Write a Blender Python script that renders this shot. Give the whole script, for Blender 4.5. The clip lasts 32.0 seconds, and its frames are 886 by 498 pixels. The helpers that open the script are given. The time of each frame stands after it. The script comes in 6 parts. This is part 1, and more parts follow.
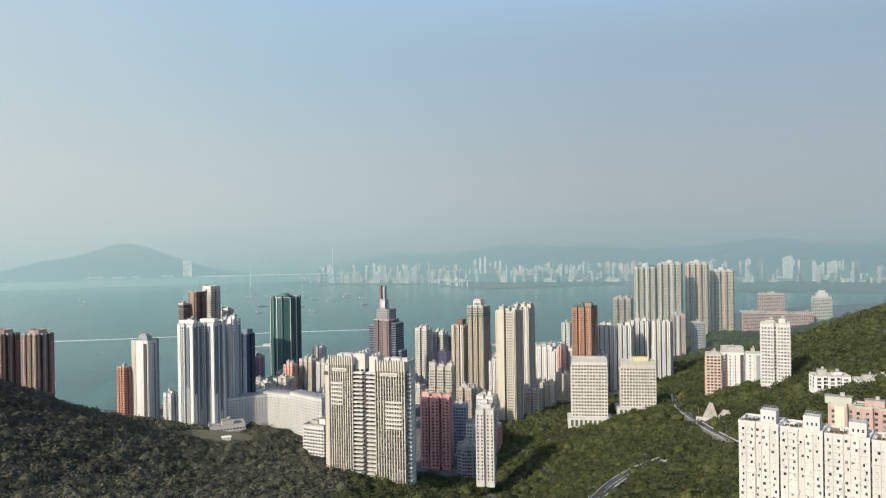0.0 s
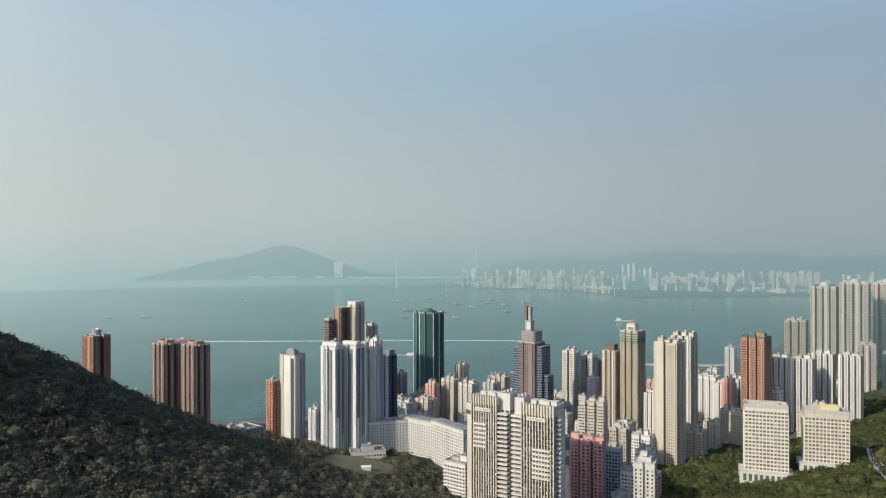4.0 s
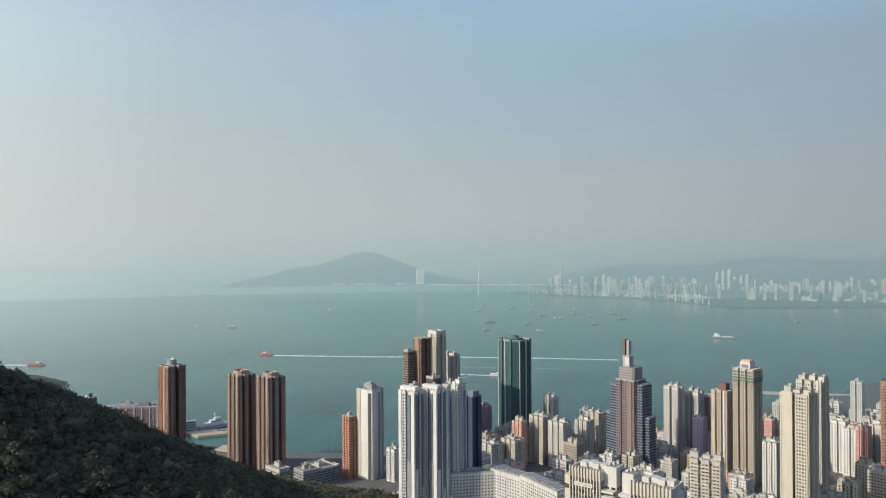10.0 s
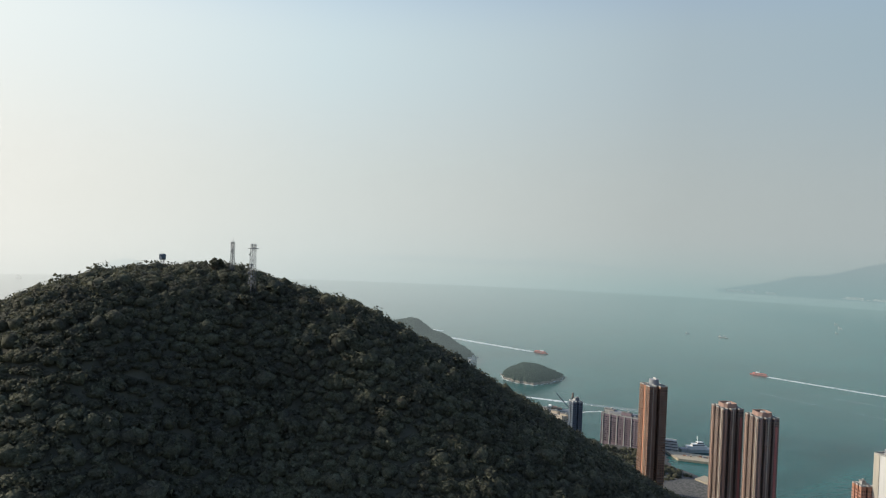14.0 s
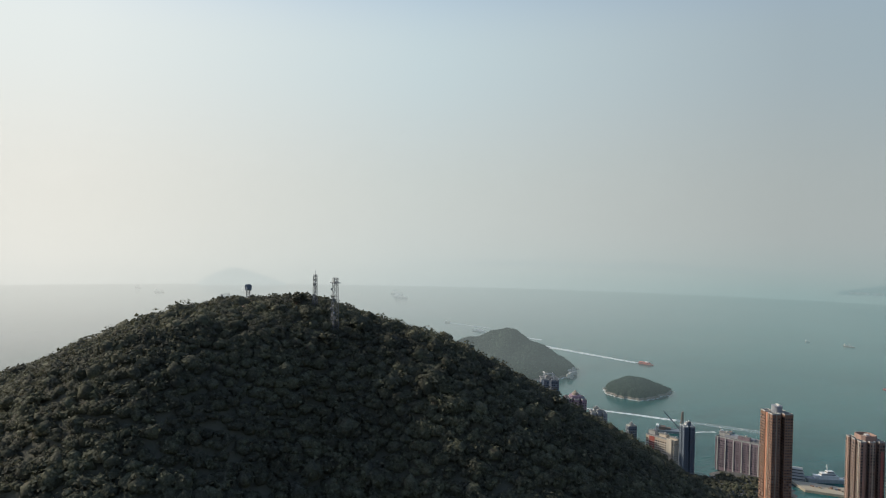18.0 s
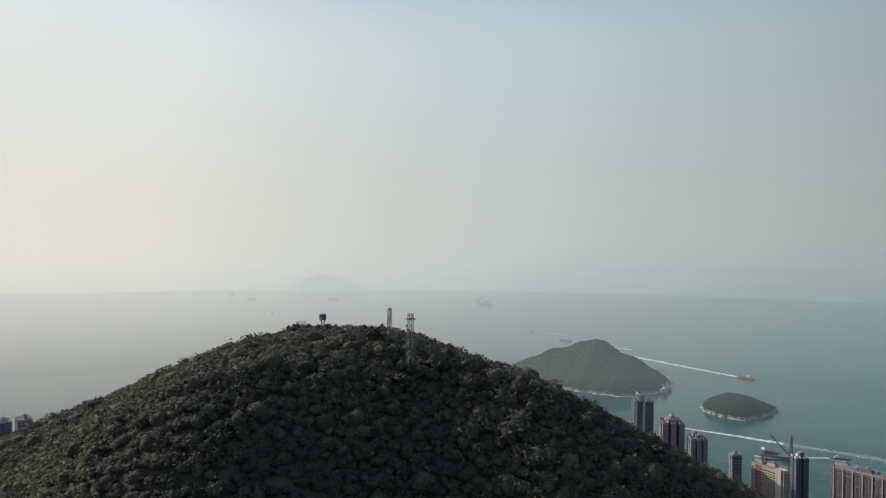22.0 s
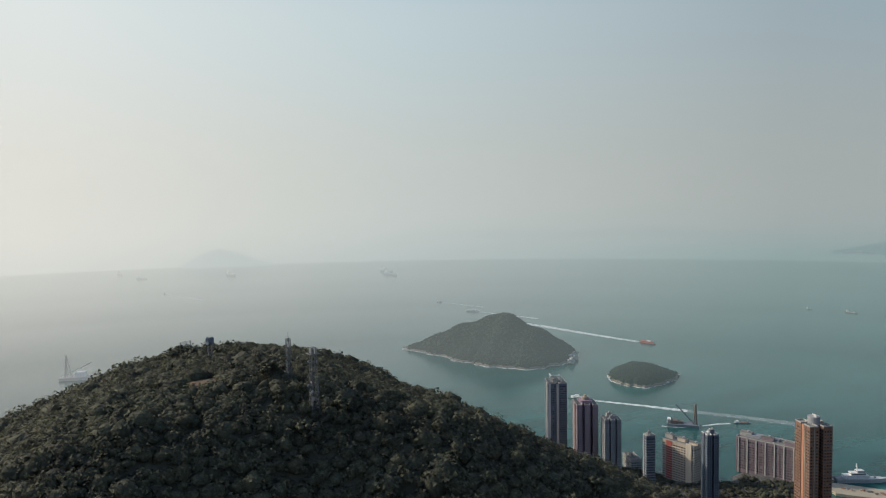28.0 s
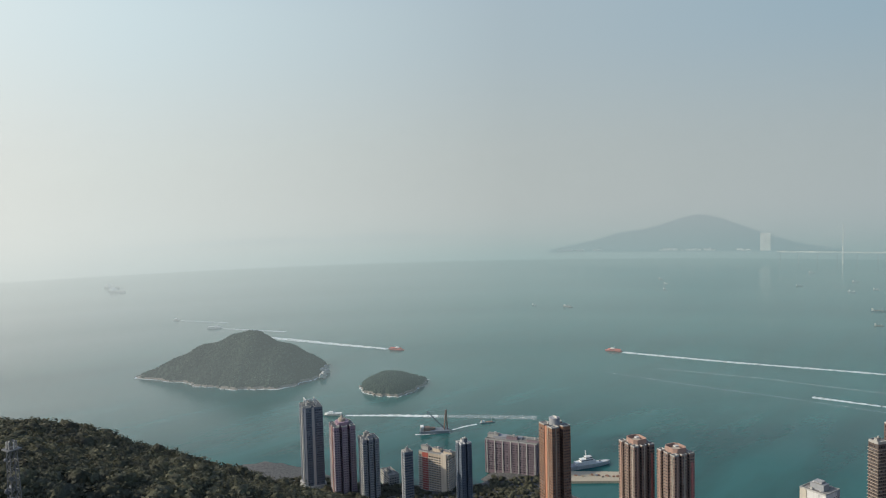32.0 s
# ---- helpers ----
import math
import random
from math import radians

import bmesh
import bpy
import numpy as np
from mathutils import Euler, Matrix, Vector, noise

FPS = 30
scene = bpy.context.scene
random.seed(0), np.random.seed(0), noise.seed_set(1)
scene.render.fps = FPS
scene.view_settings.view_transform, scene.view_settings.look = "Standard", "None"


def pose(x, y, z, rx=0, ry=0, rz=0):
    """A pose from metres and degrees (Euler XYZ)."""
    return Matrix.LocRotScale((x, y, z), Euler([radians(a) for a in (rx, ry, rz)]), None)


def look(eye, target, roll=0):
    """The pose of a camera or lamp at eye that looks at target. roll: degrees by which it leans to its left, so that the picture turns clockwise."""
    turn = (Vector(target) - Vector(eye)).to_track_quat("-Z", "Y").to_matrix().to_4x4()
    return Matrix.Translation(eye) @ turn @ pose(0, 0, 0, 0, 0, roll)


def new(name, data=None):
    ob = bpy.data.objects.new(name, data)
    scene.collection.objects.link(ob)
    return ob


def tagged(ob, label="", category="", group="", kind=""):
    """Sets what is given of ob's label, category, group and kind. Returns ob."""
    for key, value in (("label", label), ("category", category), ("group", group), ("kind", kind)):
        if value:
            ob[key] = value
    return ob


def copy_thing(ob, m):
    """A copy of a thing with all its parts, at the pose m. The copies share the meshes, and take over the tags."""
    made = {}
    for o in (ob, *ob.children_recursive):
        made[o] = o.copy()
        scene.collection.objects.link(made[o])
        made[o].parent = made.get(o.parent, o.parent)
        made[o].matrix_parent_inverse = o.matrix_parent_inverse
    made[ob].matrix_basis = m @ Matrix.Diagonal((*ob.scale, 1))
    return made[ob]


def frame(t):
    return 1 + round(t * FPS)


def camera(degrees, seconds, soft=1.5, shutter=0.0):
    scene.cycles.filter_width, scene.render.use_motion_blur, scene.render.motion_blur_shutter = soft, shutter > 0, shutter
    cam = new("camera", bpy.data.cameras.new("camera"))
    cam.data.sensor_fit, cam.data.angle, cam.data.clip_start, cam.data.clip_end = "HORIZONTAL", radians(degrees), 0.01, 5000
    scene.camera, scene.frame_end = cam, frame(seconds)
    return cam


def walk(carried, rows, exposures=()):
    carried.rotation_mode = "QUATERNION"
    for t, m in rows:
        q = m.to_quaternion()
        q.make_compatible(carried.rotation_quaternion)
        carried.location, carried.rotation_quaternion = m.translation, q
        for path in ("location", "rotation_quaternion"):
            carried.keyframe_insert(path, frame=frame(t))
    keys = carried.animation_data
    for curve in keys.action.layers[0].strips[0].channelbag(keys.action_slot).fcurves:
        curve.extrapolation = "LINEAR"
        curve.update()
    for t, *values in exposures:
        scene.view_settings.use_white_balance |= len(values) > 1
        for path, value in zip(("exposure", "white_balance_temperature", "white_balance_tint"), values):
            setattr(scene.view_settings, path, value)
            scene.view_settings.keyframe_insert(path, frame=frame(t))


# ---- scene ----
cam = camera(64.48, 32.0, soft=1.1)
EXPOSURES = [(0.0, 0.62), (1.0, 0.46), (9.0, 0.42), (15.0, 0.16), (19.0, 0.03), (24.0, -0.08), (28.0, -0.04), (29.5, 0.08), (31.0, 0.2), (32.0, 0.2)]
PATH = [
    (0, (0.0, 0.0, 222.1), (0.01, 100.01, 221.84), -0.83),
    (0.5, (-0.7, 4.6, 224.4), (-1.52, 104.58, 224.11), -0.78),
    (1, (-1.9, 9.2, 226.8), (-8.26, 109.03, 226.59), -0.46),
    (1.5, (-2.0, 14.7, 228.6), (-13.58, 114.05, 228.53), -0.11),
    (2, (-2.3, 19.4, 230.9), (-16.15, 118.39, 230.80), -0.04),
    (2.5, (-3.2, 23.5, 233.3), (-18.36, 122.38, 233.29), -0.04),
    (3, (-5.9, 36.6, 240.0), (-23.82, 135.01, 239.98), -0.06),
    (3.5, (-6.8, 41.4, 242.2), (-25.70, 139.63, 242.16), -0.10),
    (4, (-7.6, 45.7, 244.7), (-27.79, 143.67, 244.71), -0.12),
    (4.5, (-10.6, 60.9, 251.0), (-34.87, 157.94, 251.08), -0.06),
    (6.5, (-16.0, 79.4, 259.4), (-46.00, 174.82, 259.72), 0.12),
    (7, (-17.9, 84.9, 262.2), (-48.55, 180.06, 262.47), 0.06),
    (7.5, (-19.2, 89.3, 263.8), (-50.26, 184.33, 264.13), 0.02),
    (8, (-21.3, 93.7, 265.5), (-52.61, 188.70, 265.85), -0.01),
    (8.5, (-23.5, 99.0, 267.1), (-54.87, 193.96, 267.46), -0.08),
    (9, (-24.0, 102.5, 270.2), (-55.49, 197.41, 270.57), -0.16),
    (9.5, (-26.3, 106.6, 272.2), (-57.63, 201.56, 272.53), -0.21),
    (10, (-28.5, 111.8, 274.3), (-59.84, 206.74, 274.65), -0.32),
    (10.5, (-30.0, 115.9, 276.7), (-61.34, 210.92, 276.97), -0.36),
    (11, (-31.6, 121.8, 278.8), (-62.95, 216.81, 279.15), -0.42),
    (11.5, (-34.3, 125.9, 281.2), (-67.28, 220.32, 281.52), -0.33),
    (12, (-37.3, 130.7, 283.1), (-80.45, 220.96, 283.50), 0.29),
    (12.5, (-40.8, 139.5, 285.2), (-95.26, 223.41, 285.58), 0.75),
    (13, (-44.7, 146.6, 287.5), (-109.60, 222.68, 287.58), 1.41),
    (13.1, (-45.5, 148.6, 288.8), (-112.09, 223.20, 288.78), 1.40),
    (13.2, (-46.1, 149.6, 290.2), (-120.22, 216.72, 290.06), 1.36),
    (13.5, (-52.4, 153.3, 295.4), (-130.37, 215.96, 294.52), 2.11),
    (14, (-55.1, 157.6, 297.7), (-139.09, 211.89, 296.49), 2.36),
    (14.5, (-57.0, 160.0, 300.2), (-144.28, 208.84, 298.72), 2.48),
    (15, (-60.6, 162.7, 301.5), (-148.75, 209.95, 300.07), 2.29),
    (15.5, (-64.2, 165.9, 303.6), (-153.03, 211.89, 302.16), 2.10),
    (17.5, (-81.6, 175.7, 311.3), (-172.20, 217.96, 309.98), 1.39),
    (18, (-85.1, 177.9, 313.8), (-175.73, 220.14, 312.51), 1.24),
    (18.5, (-90.6, 179.7, 315.5), (-181.16, 222.09, 314.28), 1.00),
    (19, (-94.5, 182.0, 317.6), (-185.44, 223.56, 316.35), 0.91),
    (19.5, (-99.6, 183.6, 319.3), (-190.87, 224.59, 318.13), 0.75),
    (20, (-100.6, 185.8, 321.3), (-192.36, 225.59, 320.17), 0.65),
    (20.5, (-106.4, 187.2, 323.1), (-198.48, 226.22, 321.95), 0.51),
    (21, (-109.9, 189.0, 325.2), (-202.27, 227.25, 324.07), 0.44),
    (21.5, (-115.2, 191.0, 326.5), (-208.53, 226.99, 325.49), 0.38),
    (22, (-115.5, 192.6, 329.0), (-210.57, 223.63, 327.93), 0.56),
    (22.5, (-120.4, 193.9, 330.9), (-215.53, 224.68, 329.81), 0.41),
    (23, (-124.4, 195.7, 332.5), (-219.52, 226.48, 331.48), 0.25),
    (23.5, (-128.5, 197.0, 334.6), (-223.65, 227.83, 333.51), 0.14),
    (24, (-133.2, 198.3, 336.5), (-228.31, 229.04, 335.48), 0.03),
    (24.5, (-137.9, 200.0, 338.3), (-233.07, 230.74, 337.09), -0.09),
    (26.5, (-158.1, 204.4, 345.3), (-253.29, 234.60, 339.68), -0.30),
    (27, (-159.5, 205.8, 348.0), (-254.72, 235.81, 342.31), -0.24),
    (27.5, (-163.6, 206.9, 350.2), (-256.56, 243.32, 344.35), -0.55),
    (28, (-166.9, 208.0, 352.6), (-256.64, 251.77, 346.58), -0.93),
    (28.5, (-171.2, 208.8, 354.5), (-253.77, 264.76, 348.14), -1.56),
    (29, (-177.4, 210.2, 356.5), (-256.12, 271.52, 349.88), -1.75),
    (29.5, (-178.4, 212.2, 358.1), (-254.14, 277.21, 351.50), -1.78),
    (30, (-184.0, 211.7, 359.5), (-254.13, 282.68, 352.93), -1.99),
    (30.5, (-188.5, 213.4, 362.1), (-258.52, 284.52, 355.53), -1.86),
    (31, (-192.0, 216.0, 363.9), (-262.06, 287.14, 357.48), -1.74),
    (31.5, (-195.9, 219.2, 365.4), (-265.21, 291.06, 359.07), -1.59),
    (32, (-199.7, 221.4, 367.8), (-268.13, 294.08, 361.61), -1.49),
]
walk(cam, [(t, look(eye, target, roll)) for t, eye, target, roll in PATH], EXPOSURES)
# ---- world, sun and exposure ----
SUN_AZ, SUN_EL = 221.0, 30.0
world = bpy.data.worlds.new("world")
scene.world = world
world.use_nodes = True
wn, wl = world.node_tree.nodes, world.node_tree.links
wn.clear()
sky = wn.new("ShaderNodeTexSky")
sky.sky_type = "NISHITA"
sky.sun_disc = False
sky.sun_elevation, sky.sun_rotation = radians(SUN_EL), radians(SUN_AZ)
sky.altitude, sky.air_density, sky.dust_density, sky.ozone_density = 200, 1.0, 1.3, 1.2
back = wn.new("ShaderNodeBackground")
back.inputs["Strength"].default_value = 0.15
out = wn.new("ShaderNodeOutputWorld")
wl.new(sky.outputs["Color"], back.inputs["Color"])
wl.new(back.outputs["Background"], out.inputs["Surface"])
sun = new("sun", bpy.data.lights.new("sun", "SUN"))
sun.data.energy, sun.data.angle, sun.data.color = 3.1, radians(0.7), (1.0, 0.905, 0.75)
to_sun = Vector((math.sin(radians(SUN_AZ)) * math.cos(radians(SUN_EL)), math.cos(radians(SUN_AZ)) * math.cos(radians(SUN_EL)), math.sin(radians(SUN_EL))))
sun.matrix_world = look(to_sun * 3000, (0, 0, 0))

# ---- materials ----
MATS = {}


def mat_new(name):
    m = bpy.data.materials.new(name)
    m.use_nodes = True
    b = m.node_tree.nodes["Principled BSDF"]
    return m, m.node_tree.nodes, m.node_tree.links, b


def noise_node(n, l, coord, scale, detail=4.0, stretch=None):
    t = n.new("ShaderNodeTexNoise")
    t.inputs["Scale"].default_value, t.inputs["Detail"].default_value = scale, detail
    if stretch:
        mp = n.new("ShaderNodeMapping")
        mp.inputs["Scale"].default_value = stretch
        l.new(coord, mp.inputs["Vector"])
        coord = mp.outputs["Vector"]
    l.new(coord, t.inputs["Vector"])
    return t.outputs["Fac"]


def ramp(n, l, fac, stops):
    r = n.new("ShaderNodeValToRGB")
    e = r.color_ramp.elements
    while len(e) < len(stops):
        e.new(0.5)
    for el, (p, c) in zip(e, stops):
        el.position, el.color = p, (*c, 1)
    l.new(fac, r.inputs["Fac"])
    return r.outputs["Color"]


def mix(n, l, a, b, fac, mode="MIX"):
    m = n.new("ShaderNodeMix")
    m.data_type, m.blend_type = "RGBA", mode
    for sock, v in ((m.inputs[6], a), (m.inputs[7], b), (m.inputs[0], fac)):
        if isinstance(v, (int, float)):
            sock.default_value = v
        elif isinstance(v, tuple):
            sock.default_value = (*v, 1)
        else:
            l.new(v, sock)
    return m.outputs[2]


def bump(n, l, fac, b, strength, distance):
    k = n.new("ShaderNodeBump")
    k.inputs["Strength"].default_value, k.inputs["Distance"].default_value = strength, distance
    l.new(fac, k.inputs["Height"])
    l.new(k.outputs["Normal"], b.inputs["Normal"])


def paint(color, rough=0.75, streak=0.22, grain=0.1, metal=0.0):
    """Weathered painted render or tile: rain streaks, broad stains and grain."""
    key = ("paint", color, rough, streak, metal)
    if key not in MATS:
        m, n, l, b = mat_new("render_coat")
        co = n.new("ShaderNodeTexCoord").outputs["Object"]
        dark = tuple(c * 0.62 for c in color)
        s1 = noise_node(n, l, co, 0.5, 5.0, (1.0, 1.0, 0.06))
        s2 = noise_node(n, l, co, 0.035, 3.0)
        s3 = noise_node(n, l, co, 2.5, 2.0)
        c = mix(n, l, color, dark, ramp(n, l, s1, [(0.45, (0, 0, 0)), (0.8, (streak * 3,) * 3)]))
        c = mix(n, l, c, tuple(min(1, v * 1.12) for v in color), ramp(n, l, s2, [(0.4, (0, 0, 0)), (0.7, (0.6,) * 3)]))
        c = mix(n, l, c, dark, ramp(n, l, s3, [(0.5, (0, 0, 0)), (0.8, (grain * 3,) * 3)]))
        l.new(c, b.inputs["Base Color"])
        b.inputs["Roughness"].default_value, b.inputs["Metallic"].default_value = rough, metal
        bump(n, l, s3, b, 0.2, 0.05)
        MATS[key] = m
    return MATS[key]


def glass_mat(tone=(0.028, 0.032, 0.038), bright=0.26, rough=0.12):
    """Window panes seen from far off: dark glass, some with pale curtains behind."""
    key = ("glass", tone, bright)
    if key not in MATS:
        m, n, l, b = mat_new("window_glass")
        isl = n.new("ShaderNodeNewGeometry").outputs["Random Per Island"]
        c = ramp(n, l, isl, [(0.0, tone), (0.5, tuple(v * 1.6 for v in tone)), (0.82, tuple(v + bright * 0.4 for v in tone)), (1.0, tuple(v + bright for v in tone))])
        l.new(c, b.inputs["Base Color"])
        b.inputs["Roughness"].default_value = rough
        MATS[key] = m
    return MATS[key]


def leaf_mat(name, lo, hi, rust=(0.10, 0.085, 0.03), scale=0.03):
    """Leaves that let some light through, tree by tree lighter, darker or browner."""
    m, n, l, b = mat_new(name)
    g = n.new("ShaderNodeNewGeometry")
    mid = tuple((a + h) / 2 for a, h in zip(lo, hi))
    stand = noise_node(n, l, g.outputs["Position"], 0.16, 2.0)
    big = noise_node(n, l, g.outputs["Position"], scale, 3.0)
    c = ramp(n, l, stand, [(0.34, lo), (0.5, mid), (0.64, hi), (0.74, rust)])
    c = mix(n, l, c, tuple(v * 1.5 for v in hi), ramp(n, l, big, [(0.52, (0, 0, 0)), (0.72, (0.5,) * 3)]))
    c = mix(n, l, c, tuple(v * 0.7 for v in lo), ramp(n, l, big, [(0.3, (0.5,) * 3), (0.46, (0, 0, 0))]))
    c = mix(n, l, c, ramp(n, l, g.outputs["Random Per Island"], [(0.0, (0.72,) * 3), (1.0, (1.28,) * 3)]), 1.0, "MULTIPLY")
    leafy = mix(n, l, noise_node(n, l, g.outputs["Position"], 0.75, 3.0), noise_node(n, l, g.outputs["Position"], 2.2, 3.0), 0.45)
    c = mix(n, l, c, ramp(n, l, leafy, [(0.36, (0.64,) * 3), (0.62, (1.3,) * 3)]), 1.0, "MULTIPLY")
    bump(n, l, leafy, b, 0.9, 0.9)
    l.new(c, b.inputs["Base Color"])
    b.inputs["Roughness"].default_value = 0.75
    b.inputs["Specular IOR Level"].default_value = 0.25
    through_, ms = n.new("ShaderNodeBsdfTranslucent"), n.new("ShaderNodeMixShader")
    l.new(c, through_.inputs["Color"])
    ms.inputs[0].default_value = 0.28
    l.new(b.outputs[0], ms.inputs[1]), l.new(through_.outputs[0], ms.inputs[2])
    l.new(ms.outputs[0], n["Material Output"].inputs["Surface"])
    return m


FOLIAGE = leaf_mat("hill_foliage", (0.084, 0.082, 0.059), (0.120, 0.122, 0.075), (0.128, 0.106, 0.072))
FOLIAGE_LUSH = leaf_mat("valley_foliage", (0.046, 0.060, 0.022), (0.098, 0.108, 0.036), (0.14, 0.115, 0.038))
# Red is lowered, so some haze blue is painted into this foliage.
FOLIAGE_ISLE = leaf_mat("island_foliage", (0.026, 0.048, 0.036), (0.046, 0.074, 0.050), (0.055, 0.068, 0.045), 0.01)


def ground_mat():
    m, n, l, b = mat_new("hill_soil")
    p = n.new("ShaderNodeNewGeometry").outputs["Position"]
    n1, n2 = noise_node(n, l, p, 0.02, 5.0), noise_node(n, l, p, 0.4, 5.0)
    soil = mix(n, l, (0.075, 0.07, 0.048), (0.10, 0.09, 0.058), ramp(n, l, n1, [(0.45, (0, 0, 0)), (0.7, (1, 1, 1))]))
    pave = mix(n, l, (0.16, 0.155, 0.145), (0.08, 0.08, 0.08), ramp(n, l, n2, [(0.4, (0, 0, 0)), (0.6, (1, 1, 1))]))
    sep = n.new("ShaderNodeSeparateXYZ")
    l.new(p, sep.inputs[0])
    low = n.new("ShaderNodeMapRange")
    low.inputs["From Min"].default_value, low.inputs["From Max"].default_value = 24, 30
    l.new(sep.outputs["Z"], low.inputs["Value"])
    c = mix(n, l, pave, soil, low.outputs["Result"])
    c = mix(n, l, c, (0.02, 0.03, 0.012), ramp(n, l, n2, [(0.5, (0, 0, 0)), (0.75, (0.4,) * 3)]))
    l.new(c, b.inputs["Base Color"])
    b.inputs["Roughness"].default_value = 0.9
    bump(n, l, n2, b, 0.6, 0.6)
    return m


def sea_mat():
    m, n, l, b = mat_new("sea_water")
    p = n.new("ShaderNodeNewGeometry").outputs["Position"]
    w1 = noise_node(n, l, p, 0.05, 6.0, (1.0, 0.5, 1.0))
    w2 = noise_node(n, l, p, 0.004, 3.0, (1.0, 0.35, 1.0))
    c = mix(n, l, (0.012, 0.080, 0.081), (0.017, 0.105, 0.101), w2)
    w4 = noise_node(n, l, p, 0.016, 4.0, (1.0, 0.22, 1.0))
    c = mix(n, l, c, ramp(n, l, w4, [(0.36, (0.80,) * 3), (0.64, (1.18,) * 3)]), 1.0, "MULTIPLY")
    l.new(c, b.inputs["Base Color"])
    b.inputs["Roughness"].default_value = 0.2
    b.inputs["IOR"].default_value = 1.33
    w3 = noise_node(n, l, p, 0.16, 5.0, (1.0, 0.45, 1.0))
    bump(n, l, mix(n, l, w1, w3, 0.5), b, 0.36, 1.2)
    return m


def foam_mat(name, most):
    m, n, l, b = mat_new(name)
    p = n.new("ShaderNodeNewGeometry").outputs["Position"]
    f = noise_node(n, l, p, 0.12, 6.0)
    b.inputs["Base Color"].default_value = (0.72, 0.76, 0.76, 1)
    b.inputs["Roughness"].default_value = 0.9
    a = n.new("ShaderNodeMapRange")
    a.inputs["From Min"].default_value, a.inputs["From Max"].default_value = 0.25, 0.5
    a.inputs["To Max"].default_value = most
    l.new(f, a.inputs["Value"])
    l.new(a.outputs["Result"], b.inputs["Alpha"])
    return m


GROUND, SEA, FOAM, OLD_FOAM = ground_mat(), sea_mat(), foam_mat("wake_foam", 1.0), foam_mat("spent_foam", 0.3)
CONCRETE = paint((0.42, 0.41, 0.38))
ASPHALT = paint((0.06, 0.06, 0.062), 0.85)
ROCK = paint((0.23, 0.20, 0.17), 0.9, 0.5, 0.4)
SAND = paint((0.46, 0.40, 0.30), 0.9)
STEEL = paint((0.30, 0.31, 0.32), 0.5, metal=0.6)
WHITE = paint((0.80, 0.80, 0.78))
DARK = paint((0.05, 0.05, 0.055))
ROOF = paint((0.25, 0.24, 0.22), 0.9, 0.45, 0.35)
BARK = paint((0.10, 0.075, 0.05), 0.95)
GLASS, GLASS_BLUE = glass_mat(), glass_mat((0.03, 0.05, 0.075), 0.10)
GLASS_GREEN = glass_mat((0.02, 0.055, 0.058), 0.06, 0.1)

# ---- mesh helpers ----


class Soup:
    """Loose faces of one part, gathered before they become a mesh."""

    def __init__(self):
        self.v, self.f = [], []

    def box(self, x, y, z, sx, sy, sz, rz=0.0):
        """A box standing on z."""
        c, s, k = math.cos(rz), math.sin(rz), len(self.v)
        for dz in (0, sz):
            for dx, dy in ((-sx / 2, -sy / 2), (sx / 2, -sy / 2), (sx / 2, sy / 2), (-sx / 2, sy / 2)):
                self.v.append((x + c * dx - s * dy, y + s * dx + c * dy, z + dz))
        self.f += [tuple(k + i for i in q) for q in ((0, 3, 2, 1), (4, 5, 6, 7), (0, 1, 5, 4), (1, 2, 6, 5), (2, 3, 7, 6), (3, 0, 4, 7))]
        return self

    def prism(self, poly, z0, z1, top=None):
        k, n = len(self.v), len(poly)
        self.v += [(x, y, z0) for x, y in poly] + [(x, y, z1) for x, y in (top or poly)]
        self.f += [(k + i, k + (i + 1) % n, k + n + (i + 1) % n, k + n + i) for i in range(n)]
        self.f += [tuple(range(k + n, k + 2 * n)), tuple(range(k + n - 1, k - 1, -1))]
        return self

    def ring(self, outer, inner, z0, z1):
        k, n = len(self.v), len(outer)
        self.v += [(x, y, z) for z in (z0, z1) for p in (outer, inner) for x, y in p]
        for i in range(n):
            j = (i + 1) % n
            o0, i0, o1, i1 = k, k + n, k + 2 * n, k + 3 * n
            self.f += [(o0 + i, o0 + j, o1 + j, o1 + i), (i0 + j, i0 + i, i1 + i, i1 + j), (o1 + i, o1 + j, i1 + j, i1 + i), (o0 + j, o0 + i, i0 + i, i0 + j)]
        return self

    def bar(self, a, b, r):
        """A square bar from a to b."""
        a, b = Vector(a), Vector(b)
        d = (b - a).normalized()
        u = d.cross(Vector((0.31, 0.2, 0.93))).normalized() * r
        w = d.cross(u)
        k = len(self.v)
        for p in (a, b):
            self.v += [tuple(p + q) for q in (u + w, w - u, -u - w, u - w)]
        self.f += [tuple(k + i for i in q) for q in ((0, 1, 2, 3), (7, 6, 5, 4), (0, 4, 5, 1), (1, 5, 6, 2), (2, 6, 7, 3), (3, 7, 4, 0))]
        return self

    def tube(self, x, y, z0, z1, r0, r1=None, n=10):
        r1 = r0 if r1 is None else r1
        return self.prism([(x + r0 * math.cos(2 * math.pi * i / n), y + r0 * math.sin(2 * math.pi * i / n)) for i in range(n)], z0, z1,
                          [(x + r1 * math.cos(2 * math.pi * i / n), y + r1 * math.sin(2 * math.pi * i / n)) for i in range(n)])

    def mesh(self, name):
        me = bpy.data.meshes.new(name)
        me.from_pydata(self.v, [], self.f)
        me.validate()
        return me


def part(name, shape, material, parent=None, label="", kind=""):
    me = shape.mesh(name) if isinstance(shape, Soup) else shape
    me.materials.append(material)
    ob = new(name, me)
    ob.parent = parent
    return tagged(ob, label, kind=kind)


